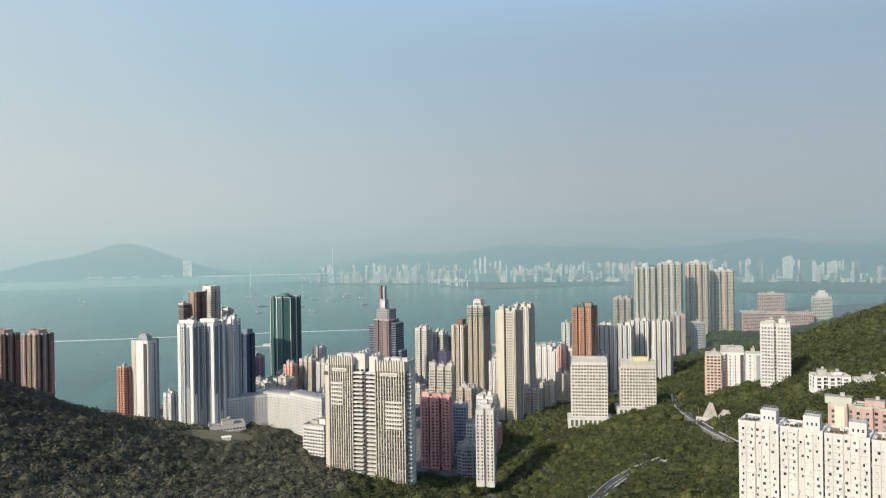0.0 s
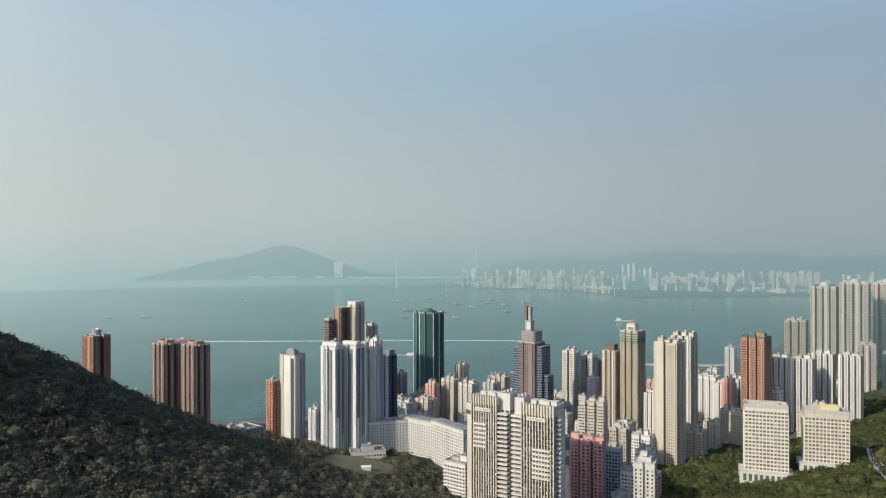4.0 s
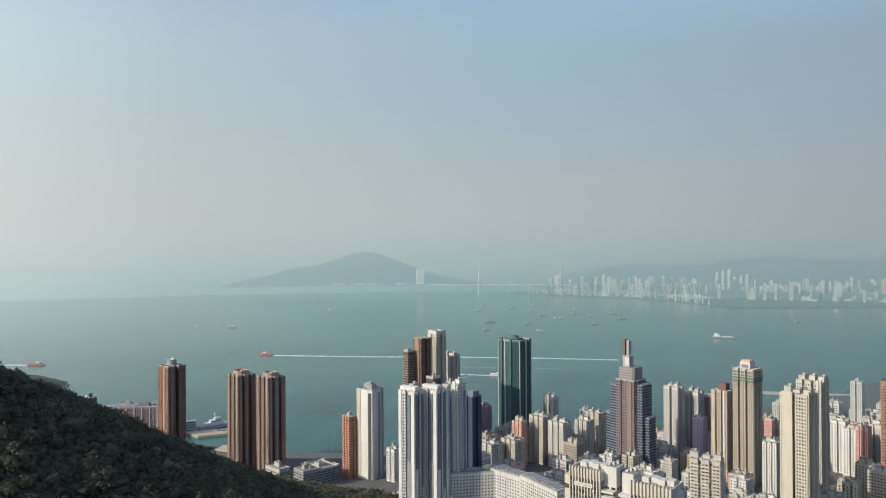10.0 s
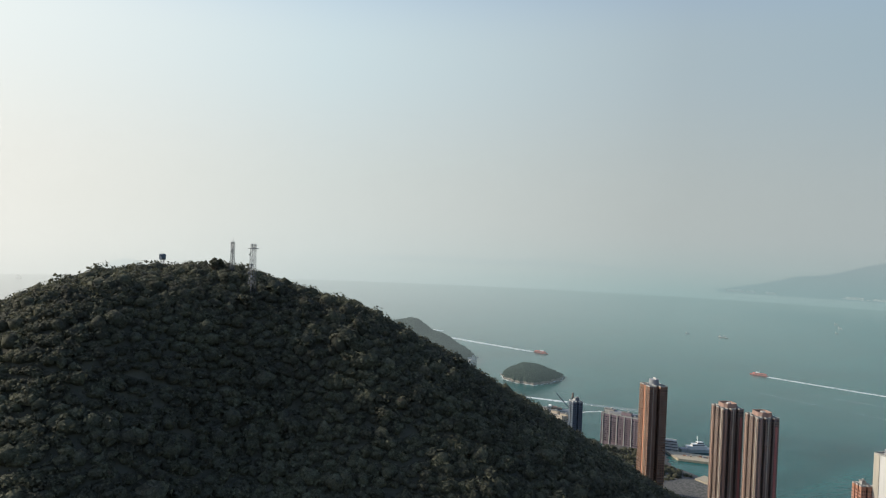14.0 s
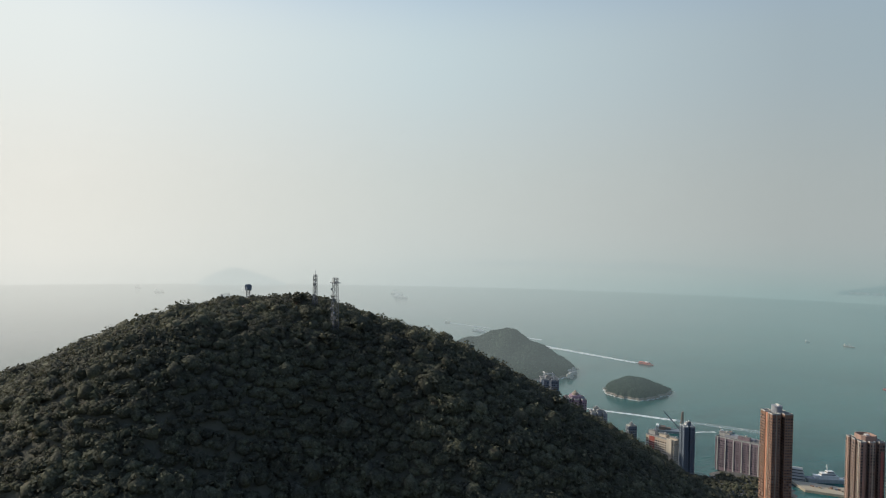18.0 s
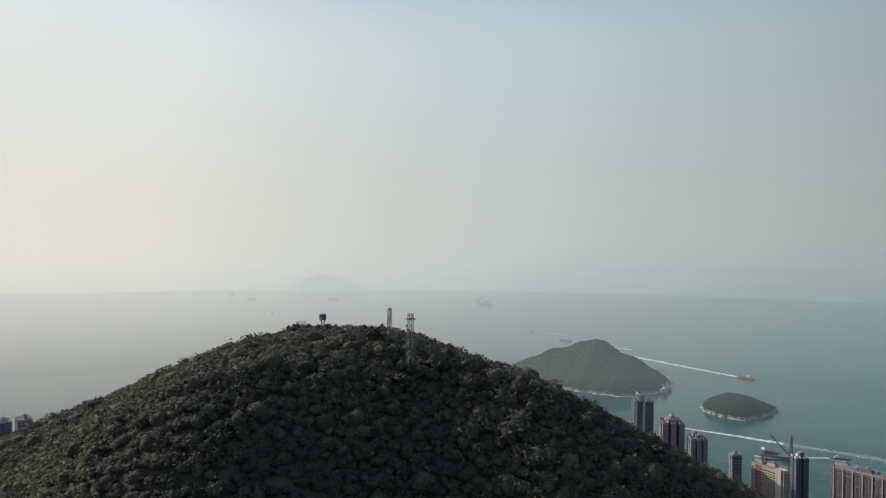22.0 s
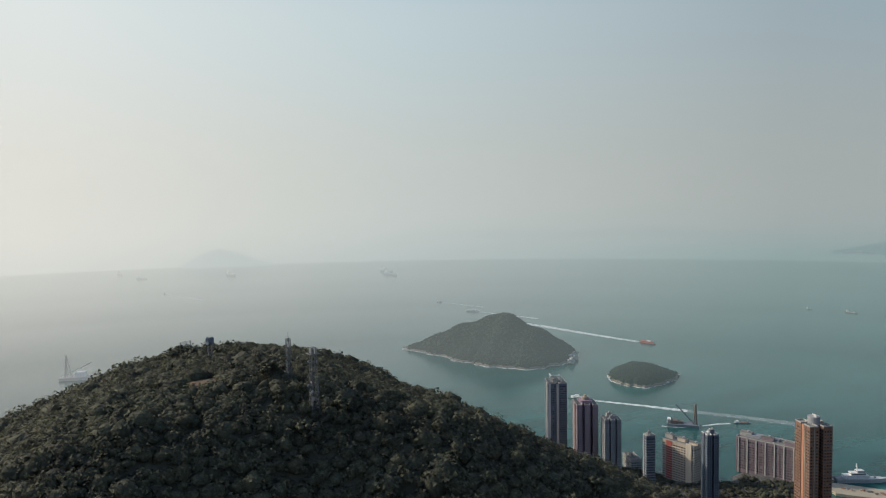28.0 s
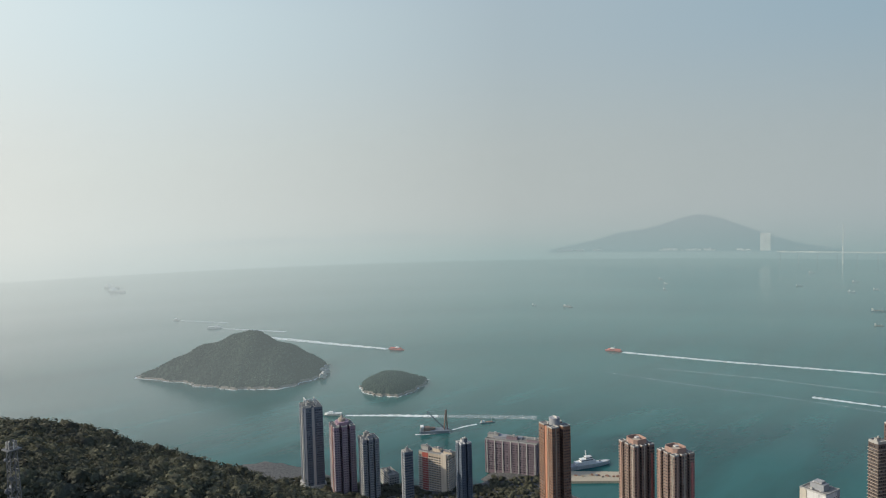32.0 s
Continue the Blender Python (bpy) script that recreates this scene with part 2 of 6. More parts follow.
def thing(name, label, category, x, y, z, rz=0.0, group=""):
    ob = new(name)
    ob.matrix_basis = pose(x, y, z, 0, 0, rz)
    return tagged(ob, label, category, group)


def big_mesh(name, verts, faces):
    """A mesh from arrays of places and of triangles or quads."""
    me = bpy.data.meshes.new(name)
    verts, faces = np.asarray(verts, np.float32), np.asarray(faces, np.int32)
    me.vertices.add(len(verts))
    me.vertices.foreach_set("co", verts.ravel())
    me.loops.add(faces.size)
    me.loops.foreach_set("vertex_index", faces.ravel())
    me.polygons.add(len(faces))
    me.polygons.foreach_set("loop_start", np.arange(len(faces), dtype=np.int32) * faces.shape[1])
    me.update(calc_edges=True)
    me.validate()
    return me


ICO = {}
for level in (1, 2):
    bm = bmesh.new()
    bmesh.ops.create_icosphere(bm, subdivisions=level, radius=1.0)
    ICO[level] = (np.array([v.co[:] for v in bm.verts]), np.array([[v.index for v in f.verts] for f in bm.faces]))
    bm.free()


def clumps(name, centres, radii, squash, level, seed, wobble=0.28, smooth=True):
    """Many uneven leafy clumps as one mesh."""
    rg = np.random.default_rng(seed)
    v0, f0 = ICO[level]
    c, n = np.asarray(centres, float), len(centres)
    dirs = v0[None] * (1 + wobble * rg.normal(size=(n, len(v0), 1)).clip(-1.6, 1.6))
    turn = rg.uniform(0, 2 * math.pi, n)
    ca, sa = np.cos(turn)[:, None], np.sin(turn)[:, None]
    x, y = dirs[..., 0] * ca - dirs[..., 1] * sa, dirs[..., 0] * sa + dirs[..., 1] * ca
    r = np.asarray(radii, float)[:, None]
    v = np.stack([c[:, 0, None] + x * r, c[:, 1, None] + y * r, c[:, 2, None] + dirs[..., 2] * r * np.asarray(squash).reshape(-1, 1)], -1).reshape(-1, 3)
    f = (f0[None] + (np.arange(n) * len(v0))[:, None, None]).reshape(-1, 3)
    me = big_mesh(name, v, f)
    me.polygons.foreach_set("use_smooth", np.full(len(me.polygons), smooth))
    return me


# ---- lie of the land ----
SUMMIT_PLAN = [(-478, 291, 264), (-550, 275, 266), (-615, 257, 262), (-402, 275, 194), (-444, 367, 238), (-545, 405, 219), (-646, 367, 238), (-688, 275, 247), (-646, 183, 237), (-545, 145, 234), (-444, 183, 251), (-261, 355, 116), (-384, 502, 155), (-582, 543, 148), (-763, 458, 136), (-842, 288, 122), (-782, 112, 137), (-611, 12, 171), (-409, 35, 118), (-271, 170, 130)]
FOOT_PLAN = [(-72, 275, 92), (-162, 528, 55), (-399, 684, 60), (-691, 684, 19), (-928, 528, 38), (-1018, 275, 38), (-928, 22, 30), (-691, -134, 28), (-399, -134, 115), (-162, 22, 125), (-1191, 475, 9), (-1197, 92, -35), (-954, -221, 23), (-555, -345, 100), (-152, -232, 140)]
TOWN_PLAN = [(-90, 585, 36), (-70, 540, 46), (-20, 655, 17), (33, 565, 14), (70, 470, 44), (140, 735, 38), (220, 775, 42), (75, 790, 26), (0, 980, 9), (200, 960, 16), (-250, 730, 38), (-375, 865, 6), (-310, 985, 5), (-170, 750, 30), (-510, 860, 6), (-610, 830, 8), (-775, 945, 6), (-800, 835, 8), (-740, 810, 12), (-845, 760, 14), (-935, 735, 12), (-1050, 760, 4), (-1250, 450, 3), (-1300, 0, 3), (-200, -250, 150), (0, 0, 130), (-120, 250, 110), (60, 330, 85), (0, 480, 40), (180, 500, 66)]
RISE_PLAN = [(270, 640, 82), (150, 320, 66), (300, 420, 104), (620, 950, 138), (480, 1030, 70), (450, 700, 138), (900, 800, 262), (560, 1350, 40), (480, 1500, 24), (300, 1350, 8), (340, 1050, 30), (700, 1700, 8), (-60, 1150, 5), (120, 1300, 5), (900, 300, 300), (500, -100, 220), (-700, -300, 140), (1100, 1300, 70), (1250, 2000, 12), (1600, 2300, 4), (1700, 1500, 40), (-900, 1100, -4), (-500, 1150, -4), (-1200, 900, -4), (-1500, 300, -4), (-200, 1400, -4), (-700, 1400, -4), (-1300, 1400, -4), (-950, 900, -2), (-600, 960, -1)]
LAND = np.array(SUMMIT_PLAN + FOOT_PLAN + TOWN_PLAN + RISE_PLAN, float)
BEND = np.linalg.solve(np.sqrt(((LAND[:, None, :2] - LAND[None, :, :2]) ** 2).sum(-1) + 2500), LAND[:, 2])
COAST = np.array([(-1085, 775), (-1010, 800), (-930, 800), (-850, 850), (-790, 905), (-830, 985), (-800, 1012), (-735, 1005), (-690, 960), (-628, 950), (-515, 942), (-420, 975), (-340, 1060), (-300, 1125),
                  (-180, 1190), (-60, 1250), (80, 1400), (230, 1565), (420, 1850), (560, 2140), (900, 2200), (1250, 2420), (2300, 2700), (2600, -1600), (-900, -1600), (-1150, -600), (-1330, 0), (-1230, 500), (-1120, 700)], float)


def shore_distance(x, y):
    """Metres to the coast, positive on land."""
    p = np.stack([x, y], -1)
    near, inside = np.full(x.shape, 1e9), np.zeros(x.shape, bool)
    for a, b in zip(COAST, np.roll(COAST, -1, 0)):
        ab = b - a
        u = np.clip(((p - a) @ ab) / (ab @ ab), 0, 1)
        near = np.minimum(near, np.hypot(*np.moveaxis(p - a - u[..., None] * ab, -1, 0)))
        cross = (a[1] > y) != (b[1] > y)
        inside ^= cross & (x < a[0] + (y - a[1]) / (b[1] - a[1] + 1e-9) * ab[0])
    return np.where(inside, near, -near)


def heights(x, y):
    x, y = np.asarray(x, float), np.asarray(y, float)
    h = np.zeros(x.shape)
    for (a, b, _), w in zip(LAND, BEND):
        h += w * np.sqrt((x - a) ** 2 + (y - b) ** 2 + 2500)
    h += 1.6 * np.sin(x / 31 + 2 * np.sin(y / 47)) * np.sin(y / 37) * np.clip((h - 40) / 60, 0, 1)
    s = shore_distance(x, y)
    h = np.maximum(h, 3.5)
    return np.where(s > 0, h * np.clip(0.25 + s / 60, 0, 1) + 0.6, np.maximum(-9, s * 0.8))


def ground(x, y):
    return float(heights(np.array([x]), np.array([y]))[0])


gx, gy = np.meshgrid(np.arange(-1500, 1900, 13.0), np.arange(-700, 2700, 13.0))
gz = heights(gx, gy)
nx, ny = gx.shape[1], gx.shape[0]
idx = np.arange(nx * ny).reshape(ny, nx)
quads = np.stack([idx[:-1, :-1], idx[:-1, 1:], idx[1:, 1:], idx[1:, :-1]], -1).reshape(-1, 4)
land = part("ground", big_mesh("ground", np.stack([gx, gy, gz], -1).reshape(-1, 3), quads), GROUND)
land.data.polygons.foreach_set("use_smooth", np.ones(len(land.data.polygons), bool))
tagged(land, "steep wooded hillside running down to a built-up shore", "ground", kind="structure")

sea = Soup()
rings, spokes = [0, 300, 700, 1200, 1800, 2600, 3400, 4200, 4760, 5400], 96
for r in rings:
    sea.v += [(-100 + r * math.sin(2 * math.pi * k / spokes), 120 + r * math.cos(2 * math.pi * k / spokes), 0.0) for k in range(spokes)]
for i in range(len(rings) - 1):
    for k in range(spokes):
        a, b = i * spokes + k, i * spokes + (k + 1) % spokes
        sea.f.append((a, a + spokes, b + spokes, b))
water = tagged(part("water", sea, SEA), "calm teal harbour water with fine ripples", "sea", kind="structure")

# ---- towers ----


def rect(w, d):
    return [(-w / 2, -d / 2), (w / 2, -d / 2), (w / 2, d / 2), (-w / 2, d / 2)]


def comb(w, d, nx=3, ny=2, rec=2.5, gap=2.2):
    """A plan with deep light wells between the bays of each side."""
    rec, gap = min(rec * 2.4, 0.3 * min(w, d)), min(gap * 1.6, w / (2.2 * nx), d / (2.2 * ny))

    def side(length, n):
        bay = (length - gap * (n - 1)) / n
        pts = []
        for i in range(n):
            a = -length / 2 + i * (bay + gap)
            pts += [(a, 0.0), (a + bay, 0.0)]
            if i < n - 1:
                pts += [(a + bay, rec), (a + bay + gap, rec)]
        return pts
    poly = [(u, -d / 2 + v) for u, v in side(w, nx)]
    poly += [(w / 2 - v, u) for u, v in side(d, ny)][1:]
    poly += [(-u, d / 2 - v) for u, v in side(w, nx)][1:]
    poly += [(-w / 2 + v, -u) for u, v in side(d, ny)][1:-1]
    return poly


def chamfer(w, d, c):
    return [(-w / 2 + c, -d / 2), (w / 2 - c, -d / 2), (w / 2, -d / 2 + c), (w / 2, d / 2 - c), (w / 2 - c, d / 2), (-w / 2 + c, d / 2), (-w / 2, d / 2 - c), (-w / 2, -d / 2 + c)]


def grown(poly, by):
    """The plan pushed out by so many metres (square corners)."""
    out, n = [], len(poly)
    for i in range(n):
        (ax, ay), (bx, by_), (cx, cy) = poly[i - 1], poly[i], poly[(i + 1) % n]
        u, v = Vector((bx - ax, by_ - ay)), Vector((cx - bx, cy - by_))
        u.normalize(), v.normalize()
        m = Vector((u.y + v.y, -u.x - v.x))
        k = 1 + u.dot(v)
        m = m / max(k, 0.3)
        out.append((bx + m.x * by, by_ + m.y * by))
    return out


def windows(poly, z0, z1, storey, pitch, ww, wh, sill=0.9, proud=0.12, least=1.9, gone=0.0, seed=1, deep=True):
    """Panes for every storey along each side of a plan, one array a compass side; gone is the share of blank places."""
    sides = {}
    rg = np.random.default_rng(seed)
    for i, (ax, ay) in enumerate(poly):
        bx, by = poly[(i + 1) % len(poly)]
        length = math.hypot(bx - ax, by - ay)
        if length < least:
            continue
        ux, uy = (bx - ax) / length, (by - ay) / length
        key = (abs(ux) > abs(uy), (ux > 0) if abs(ux) > abs(uy) else (uy > 0))
        n = max(1, int(length / pitch))
        w = min(ww, length * 0.8)
        for k in range(n):
            c = (k + 0.5) * length / n
            sides.setdefault(key, []).append((ax + ux * c, ay + uy * c, ux, uy, w))
    made = []
    floors = np.arange(z0 + sill, z1 - wh - 0.4, storey)
    for key, cols in sides.items():
        a = np.array(cols)
        nc, nf = len(a), len(floors)
        x, y, ux, uy, w = (np.repeat(a[:, k], nf) for k in range(5))
        z = np.tile(floors, nc)
        if gone:
            keep = rg.random(len(z)) > gone
            x, y, ux, uy, w, z = (q[keep] for q in (x, y, ux, uy, w, z))
            slip, w = rg.uniform(-0.7, 0.7, len(z)), w * rg.uniform(0.6, 1.25, len(z))
            x, y = x + ux * slip, y + uy * slip
        px, py = uy, -ux
        vs = []
        for out_, sgn, up in ((0, -1, 0), (0, 1, 0), (0, 1, 1), (0, -1, 1), (1, -1, 0), (1, 1, 0), (1, 1, 1), (1, -1, 1)):
            off = proud if out_ else -0.05
            vs.append(np.stack([x + sgn * ux * w / 2 + px * off, y + sgn * uy * w / 2 + py * off, z + up * wh], -1))
        v = np.stack(vs, 1).reshape(-1, 3)
        k = np.arange(len(z))[:, None, None] * 8
        q = np.array([[4, 5, 6, 7], [0, 1, 5, 4], [1, 2, 6, 5], [2, 3, 7, 6], [3, 0, 4, 7]])[None]
        if not deep:
            v, q, k = v.reshape(-1, 8, 3)[:, 4:].reshape(-1, 3), np.array([[[0, 1, 2, 3]]]), k // 2
        made.append(big_mesh("window_grid", v, (k + q).reshape(-1, 4)))
    return made


def piers(poly, z0, z1, pitch, width, proud, least=3.4):
    """Upright wall strips between the columns of windows."""
    s = Soup()
    for i, (ax, ay) in enumerate(poly):
        bx, by = poly[(i + 1) % len(poly)]
        length = math.hypot(bx - ax, by - ay)
        if length < least:
            continue
        ux, uy = (bx - ax) / length, (by - ay) / length
        n = max(1, int(length / pitch))
        for k in range(n + 1):
            c = min(max(k * length / n, width / 2), length - width / 2)
            s.box(ax + ux * c + uy * proud / 2, ay + uy * c - ux * proud / 2, z0, width, proud, z1 - z0, math.atan2(uy, ux))
    return s


PLANS = []


def tower(label, x, y, w, d, rot, top, wall, plan=None, glass=None, trim=None, storey=3.0, pitch=3.0, win=(1.5, 1.35), ledge=0.0, ledge_mat=None,
          fins=(), tanks=2, name="apartment_tower", group="harbour towers", seed=0, base=None, parapet=1.3, steps=(), aerial=True, category="tower", hood=False, pier=0.28, gone=0.0):
    """A block of flats: walls, panes, ledges, coloured fins, parapet and plant rooms. fins: (side, place along it, width, material, from, to, proud)."""
    rng = random.Random(seed + int(x * 7 + y))
    z0 = (ground(x, y) if base is None else base) - 3.0
    H = top - z0
    poly = plan or rect(w, d)
    bw_, bd_ = max(q[0] for q in poly) * 2, max(q[1] for q in poly) * 2
    poly = [(q[0] * w / bw_, q[1] * d / bd_) for q in poly]
    root = thing(name, label, category, x, y, z0, rot, group)
    PLANS.append((x, y, 0.5 * math.hypot(w, d)))
    trim = trim or CONCRETE
    win = (min(win[0] * 1.08, pitch * 0.8), min(win[1] * 1.22, storey * 0.66))
    part("wall", Soup().prism(poly, 0, H), wall, root)
    for me in windows(poly, 4.5, H - 0.6, storey, pitch, *win, gone=gone, seed=seed + int(abs(x)), deep=y < 700):
        part("window_grid", me, glass or GLASS, root, "rows of dark panes", "stuff")
    if pier:
        s = piers(poly, 0.5, H + 0.4, pitch if pitch > 2.4 else pitch * 2, 0.62 if pitch > 2.4 else 0.9, pier)
        if s.v:
            part("wall_relief", s, wall, root, "upright wall strips between windows", "stuff")
    if ledge:
        s = Soup()
        o = grown(poly, ledge * 1.3 + 0.12)
        for k in range(int((H - 5) / storey)):
            s.prism(o, 4.0 + k * storey, 4.0 + k * storey + 0.3)
        part("ledge_banding", s, ledge_mat or trim, root, "thin projecting floor edges", "stuff")
    if hood:
        s = Soup()
        for k in range(int((H - 5) / storey)):
            for i in range(3):
                side = rng.random()
                px = (rng.random() - 0.5) * w * 0.9
                s.box(px, -d / 2 - 0.35, 5.2 + k * storey, 0.9, 0.7, 0.7) if side < 0.5 else s.box(w / 2 + 0.35, (rng.random() - 0.5) * d * 0.9, 5.2 + k * storey, 0.7, 0.9, 0.7)
        part("cooler_clutter", s, trim, root, "grey air-conditioner boxes", "stuff")
    for side, at_, fw, fm, f0, f1, pr in fins:
        pr = pr + pier + 0.05 if pr > 0 and pier else pr
        s, f1 = Soup(), (H if f1 is None else f1 * H)
        f0 = f0 * H
        if side == "f":
            s.box(at_ * w, -d / 2 - pr / 2 + 0.2, f0, fw, pr + 0.4, f1 - f0)
        elif side == "r":
            s.box(w / 2 + pr / 2 - 0.2, at_ * d, f0, pr + 0.4, fw, f1 - f0)
        elif side == "l":
            s.box(-w / 2 - pr / 2 + 0.2, at_ * d, f0, pr + 0.4, fw, f1 - f0)
        else:
            s.box(at_ * w, d / 2 + pr / 2 - 0.2, f0, fw, pr + 0.4, f1 - f0)
        part("facade_strip", s, fm, root)
    part("parapet", Soup().ring(grown(poly, 0.12), grown(poly, -0.35), H + 0.02, H + parapet), trim, root)
    part("roof_slab", Soup().prism(grown(poly, -0.4), H + 0.03, H + 0.2), ROOF, root)
    s = Soup()
    for k in range(7):
        s.box(rng.uniform(-0.36, 0.36) * w, rng.uniform(-0.34, 0.34) * d, H + 0.2, rng.uniform(0.8, 2.6), rng.uniform(0.8, 2.2), rng.uniform(0.5, 2.1), rng.uniform(-0.2, 0.2))
    for k in range(3):
        px, py = rng.uniform(-0.36, 0.2) * w, rng.uniform(-0.36, 0.36) * d
        s.box(px + w * 0.08, py, H + 0.45, w * 0.3, 0.18, 0.18)
    part("roof_clutter", s, trim, root, "small huts, pipes and coolers", "stuff")
    for k in range(tanks):
        bw, bd, bh = w * rng.uniform(0.2, 0.36), d * rng.uniform(0.22, 0.42), rng.uniform(3, 5.5)
        bx, by = (k - (tanks - 1) / 2) * w * 0.4 + rng.uniform(-1, 1), rng.uniform(-0.12, 0.12) * d
        room = part("plant_room", Soup().box(bx, by, H + 0.2, bw, bd, bh), wall if k else trim, root)
        part("plant_roof", Soup().box(bx, by, H + 0.2 + bh, bw + 0.6, bd + 0.6, 0.3), ROOF, room)
        part("water_tank", Soup().tube(bx + bw * 0.15, by, H + 0.5 + bh, H + 2.3 + bh, min(bw, bd) * 0.25), trim, room)
    if aerial:
        part("aerial", Soup().bar((w * 0.2, 0, H), (w * 0.2, 0, H + 9), 0.09), STEEL, root)
    return root, H


C_WHITE, C_OFF, C_CREAM, C_GREY = paint((0.64, 0.635, 0.61)), paint((0.53, 0.515, 0.48)), paint((0.50, 0.46, 0.38)), paint((0.30, 0.31, 0.325))
C_TAN, C_BROWN, C_PINK, C_ROSE = paint((0.42, 0.35, 0.275)), paint((0.16, 0.10, 0.08)), paint((0.62, 0.36, 0.32)), paint((0.50, 0.19, 0.17))
C_ORANGE, C_RUST, C_NAVY, C_PURPLE = paint((0.46, 0.22, 0.14)), paint((0.30, 0.175, 0.12)), paint((0.045, 0.065, 0.11)), paint((0.34, 0.24, 0.29))
C_LAV, C_GREEN, C_TEAL, C_SALMON = paint((0.40, 0.33, 0.42)), paint((0.06, 0.125, 0.118)), paint((0.055, 0.12, 0.122)), paint((0.66, 0.38, 0.31))
C_BLUE, C_SLATE, C_RED, C_BLACK = paint((0.33, 0.38, 0.45)), paint((0.16, 0.19, 0.23)), paint((0.45, 0.08, 0.06)), paint((0.07, 0.066, 0.066))
C_LIME = paint((0.62, 0.66, 0.40))
KT = "harbour towers"
PALE_PINK = paint((0.38, 0.25, 0.20))
# the western pair and their neighbours by the water
for (tx, ty, tt_), lab in (((-538, 858, 124), "tall tan apartment tower with rounded pink roof walls"), ((-498, 861, 123), "tall tan apartment tower beside its twin, roof walls pink")):
    r, H = tower(lab, tx, ty, 25, 24, -25, tt_, paint((0.27, 0.195, 0.16)), comb(25, 24, 3, 3, 3.2, 2.6), glass=GLASS, pitch=2.6, win=(1.5, 1.5), ledge=0.35, ledge_mat=paint((0.36, 0.27, 0.22)), tanks=0, aerial=False, group="western pair",
                 fins=[("f", -0.36, 2.2, PALE_PINK, 0, 1, 0.3), ("r", -0.36, 2.2, PALE_PINK, 0, 1, 0.3), ("r", 0.38, 2.4, C_ROSE, 0, 0.93, 0.3), ("l", 0.3, 2.4, PALE_PINK, 0, 1, 0.3), ("f", 0.40, 0.8, C_CREAM, 0, 1, 0.3), ("r", 0.0, 0.8, C_CREAM, 0, 1, 0.3)])
    crown = grown(chamfer(17, 16, 3), 0)
    part("roof_wall", Soup().ring(crown, grown(crown, -0.7), H, H + 5.5), PALE_PINK, r, "pale pink crown wall open to the sky")
    part("plant_room", Soup().box(1, 0, H, 8, 7, 3.6), C_TAN, r)
    part("lift_tower", Soup().box(-3, 3, H, 4, 4, 4.6), C_OFF, r)
r, H = tower("slim rust-brown apartment tower with a round roof tank", -611.4, 821.0, 24.3, 22.3, -22, 137.2, paint((0.26, 0.15, 0.10)), comb(24, 22, 2, 2, 3.0, 5.0), pitch=2.5, win=(1.5, 1.5), ledge=0.3, ledge_mat=paint((0.33, 0.21, 0.15)), tanks=0, aerial=False,
             fins=[("f", -0.0, 4.4, C_ORANGE, 0, 1, -1.5), ("f", 0.2, 0.8, C_TAN, 0, 1, 0.3), ("r", -0.3, 0.8, C_TAN, 0, 1, 0.3)])
drum = part("roof_tank", Soup().tube(0, 0, H, H + 7.5, 5.6, n=24), C_GREY, r, "grey round water tank")
part("tank_fin", Soup().box(2.5, 0, H + 7.5, 4.0, 0.5, 2.2).box(-2.5, 1, H + 7.5, 3.0, 0.5, 1.4), C_OFF, drum)
r, H = tower("long mauve slab block with white vertical fins", -778.5, 965.6, 72.3, 25.5, 20, 47.7, paint((0.27, 0.205, 0.225)), storey=3.2, pitch=2.3, win=(1.6, 1.5), tanks=3, group="western blocks", name="apartment_slab", category="block of flats",
             fins=[("f", -0.46 + 0.155 * k, 1.3, C_OFF, 0, 1, 0.7) for k in range(7)] + [("l", 0, 1.3, C_OFF, 0, 1, 0.6)])
part("roof_shed", Soup().box(-18, 2, H, 18, 12, 3.2).box(6, 4, H, 12, 9, 2.4), C_GREY, r)
r, H = tower("cream balconied block with a broad red stripe", -812.8, 851.8, 44, 18, 12, 54.3, paint((0.62, 0.52, 0.40)), pitch=3.4, win=(2.4, 1.3), ledge=0.9, ledge_mat=C_OFF, tanks=3, group="western blocks", name="apartment_slab", category="block of flats",
             fins=[("f", -0.28, 8.5, paint((0.40, 0.10, 0.075)), 0, 1, 0.2), ("f", 0.36, 7.5, paint((0.66, 0.58, 0.47)), 0, 1.05, 1.6)])
tower("slim blue-grey tower with white roof box", -738.4, 819.9, 13.6, 13.6, -20, 90.8, C_SLATE, comb(14, 14, 2, 2, 1.6, 2.0), glass=GLASS_BLUE, pitch=2.2, win=(1.6, 1.6), ledge=0.3, ledge_mat=C_SLATE, trim=C_WHITE, tanks=2, group="western blocks")
tower("narrow grey tower with a dark end wall", -779.2, 767.4, 9.2, 10.2, -20, 85.8, C_SLATE, pitch=2.4, ledge=0.3, tanks=1, group="western blocks", fins=[("f", -0.3, 3.2, C_GREY, 0, 1, 0.4)])
tower("grey stepped apartment tower with white ledges", -849.9, 770.0, 20.9, 19.9, -25, 86.4, C_GREY, comb(20, 19, 3, 3, 2.0, 1.8), pitch=2.2, ledge=0.35, ledge_mat=C_OFF, tanks=2, group="western blocks")
r, H = tower("pink-grey apartment tower with a stepped crown", -886.1, 758.2, 27.5, 26.4, -25, 98.7, C_PURPLE, comb(24, 23, 3, 3, 2.6, 2.2), pitch=2.3, ledge=0.3, ledge_mat=C_OFF, tanks=0, group="western blocks",
             fins=[("f", -0.1, 2.0, C_OFF, 0, 1, 0.6), ("f", 0.1, 2.0, C_PINK, 0, 1, 0.6)])
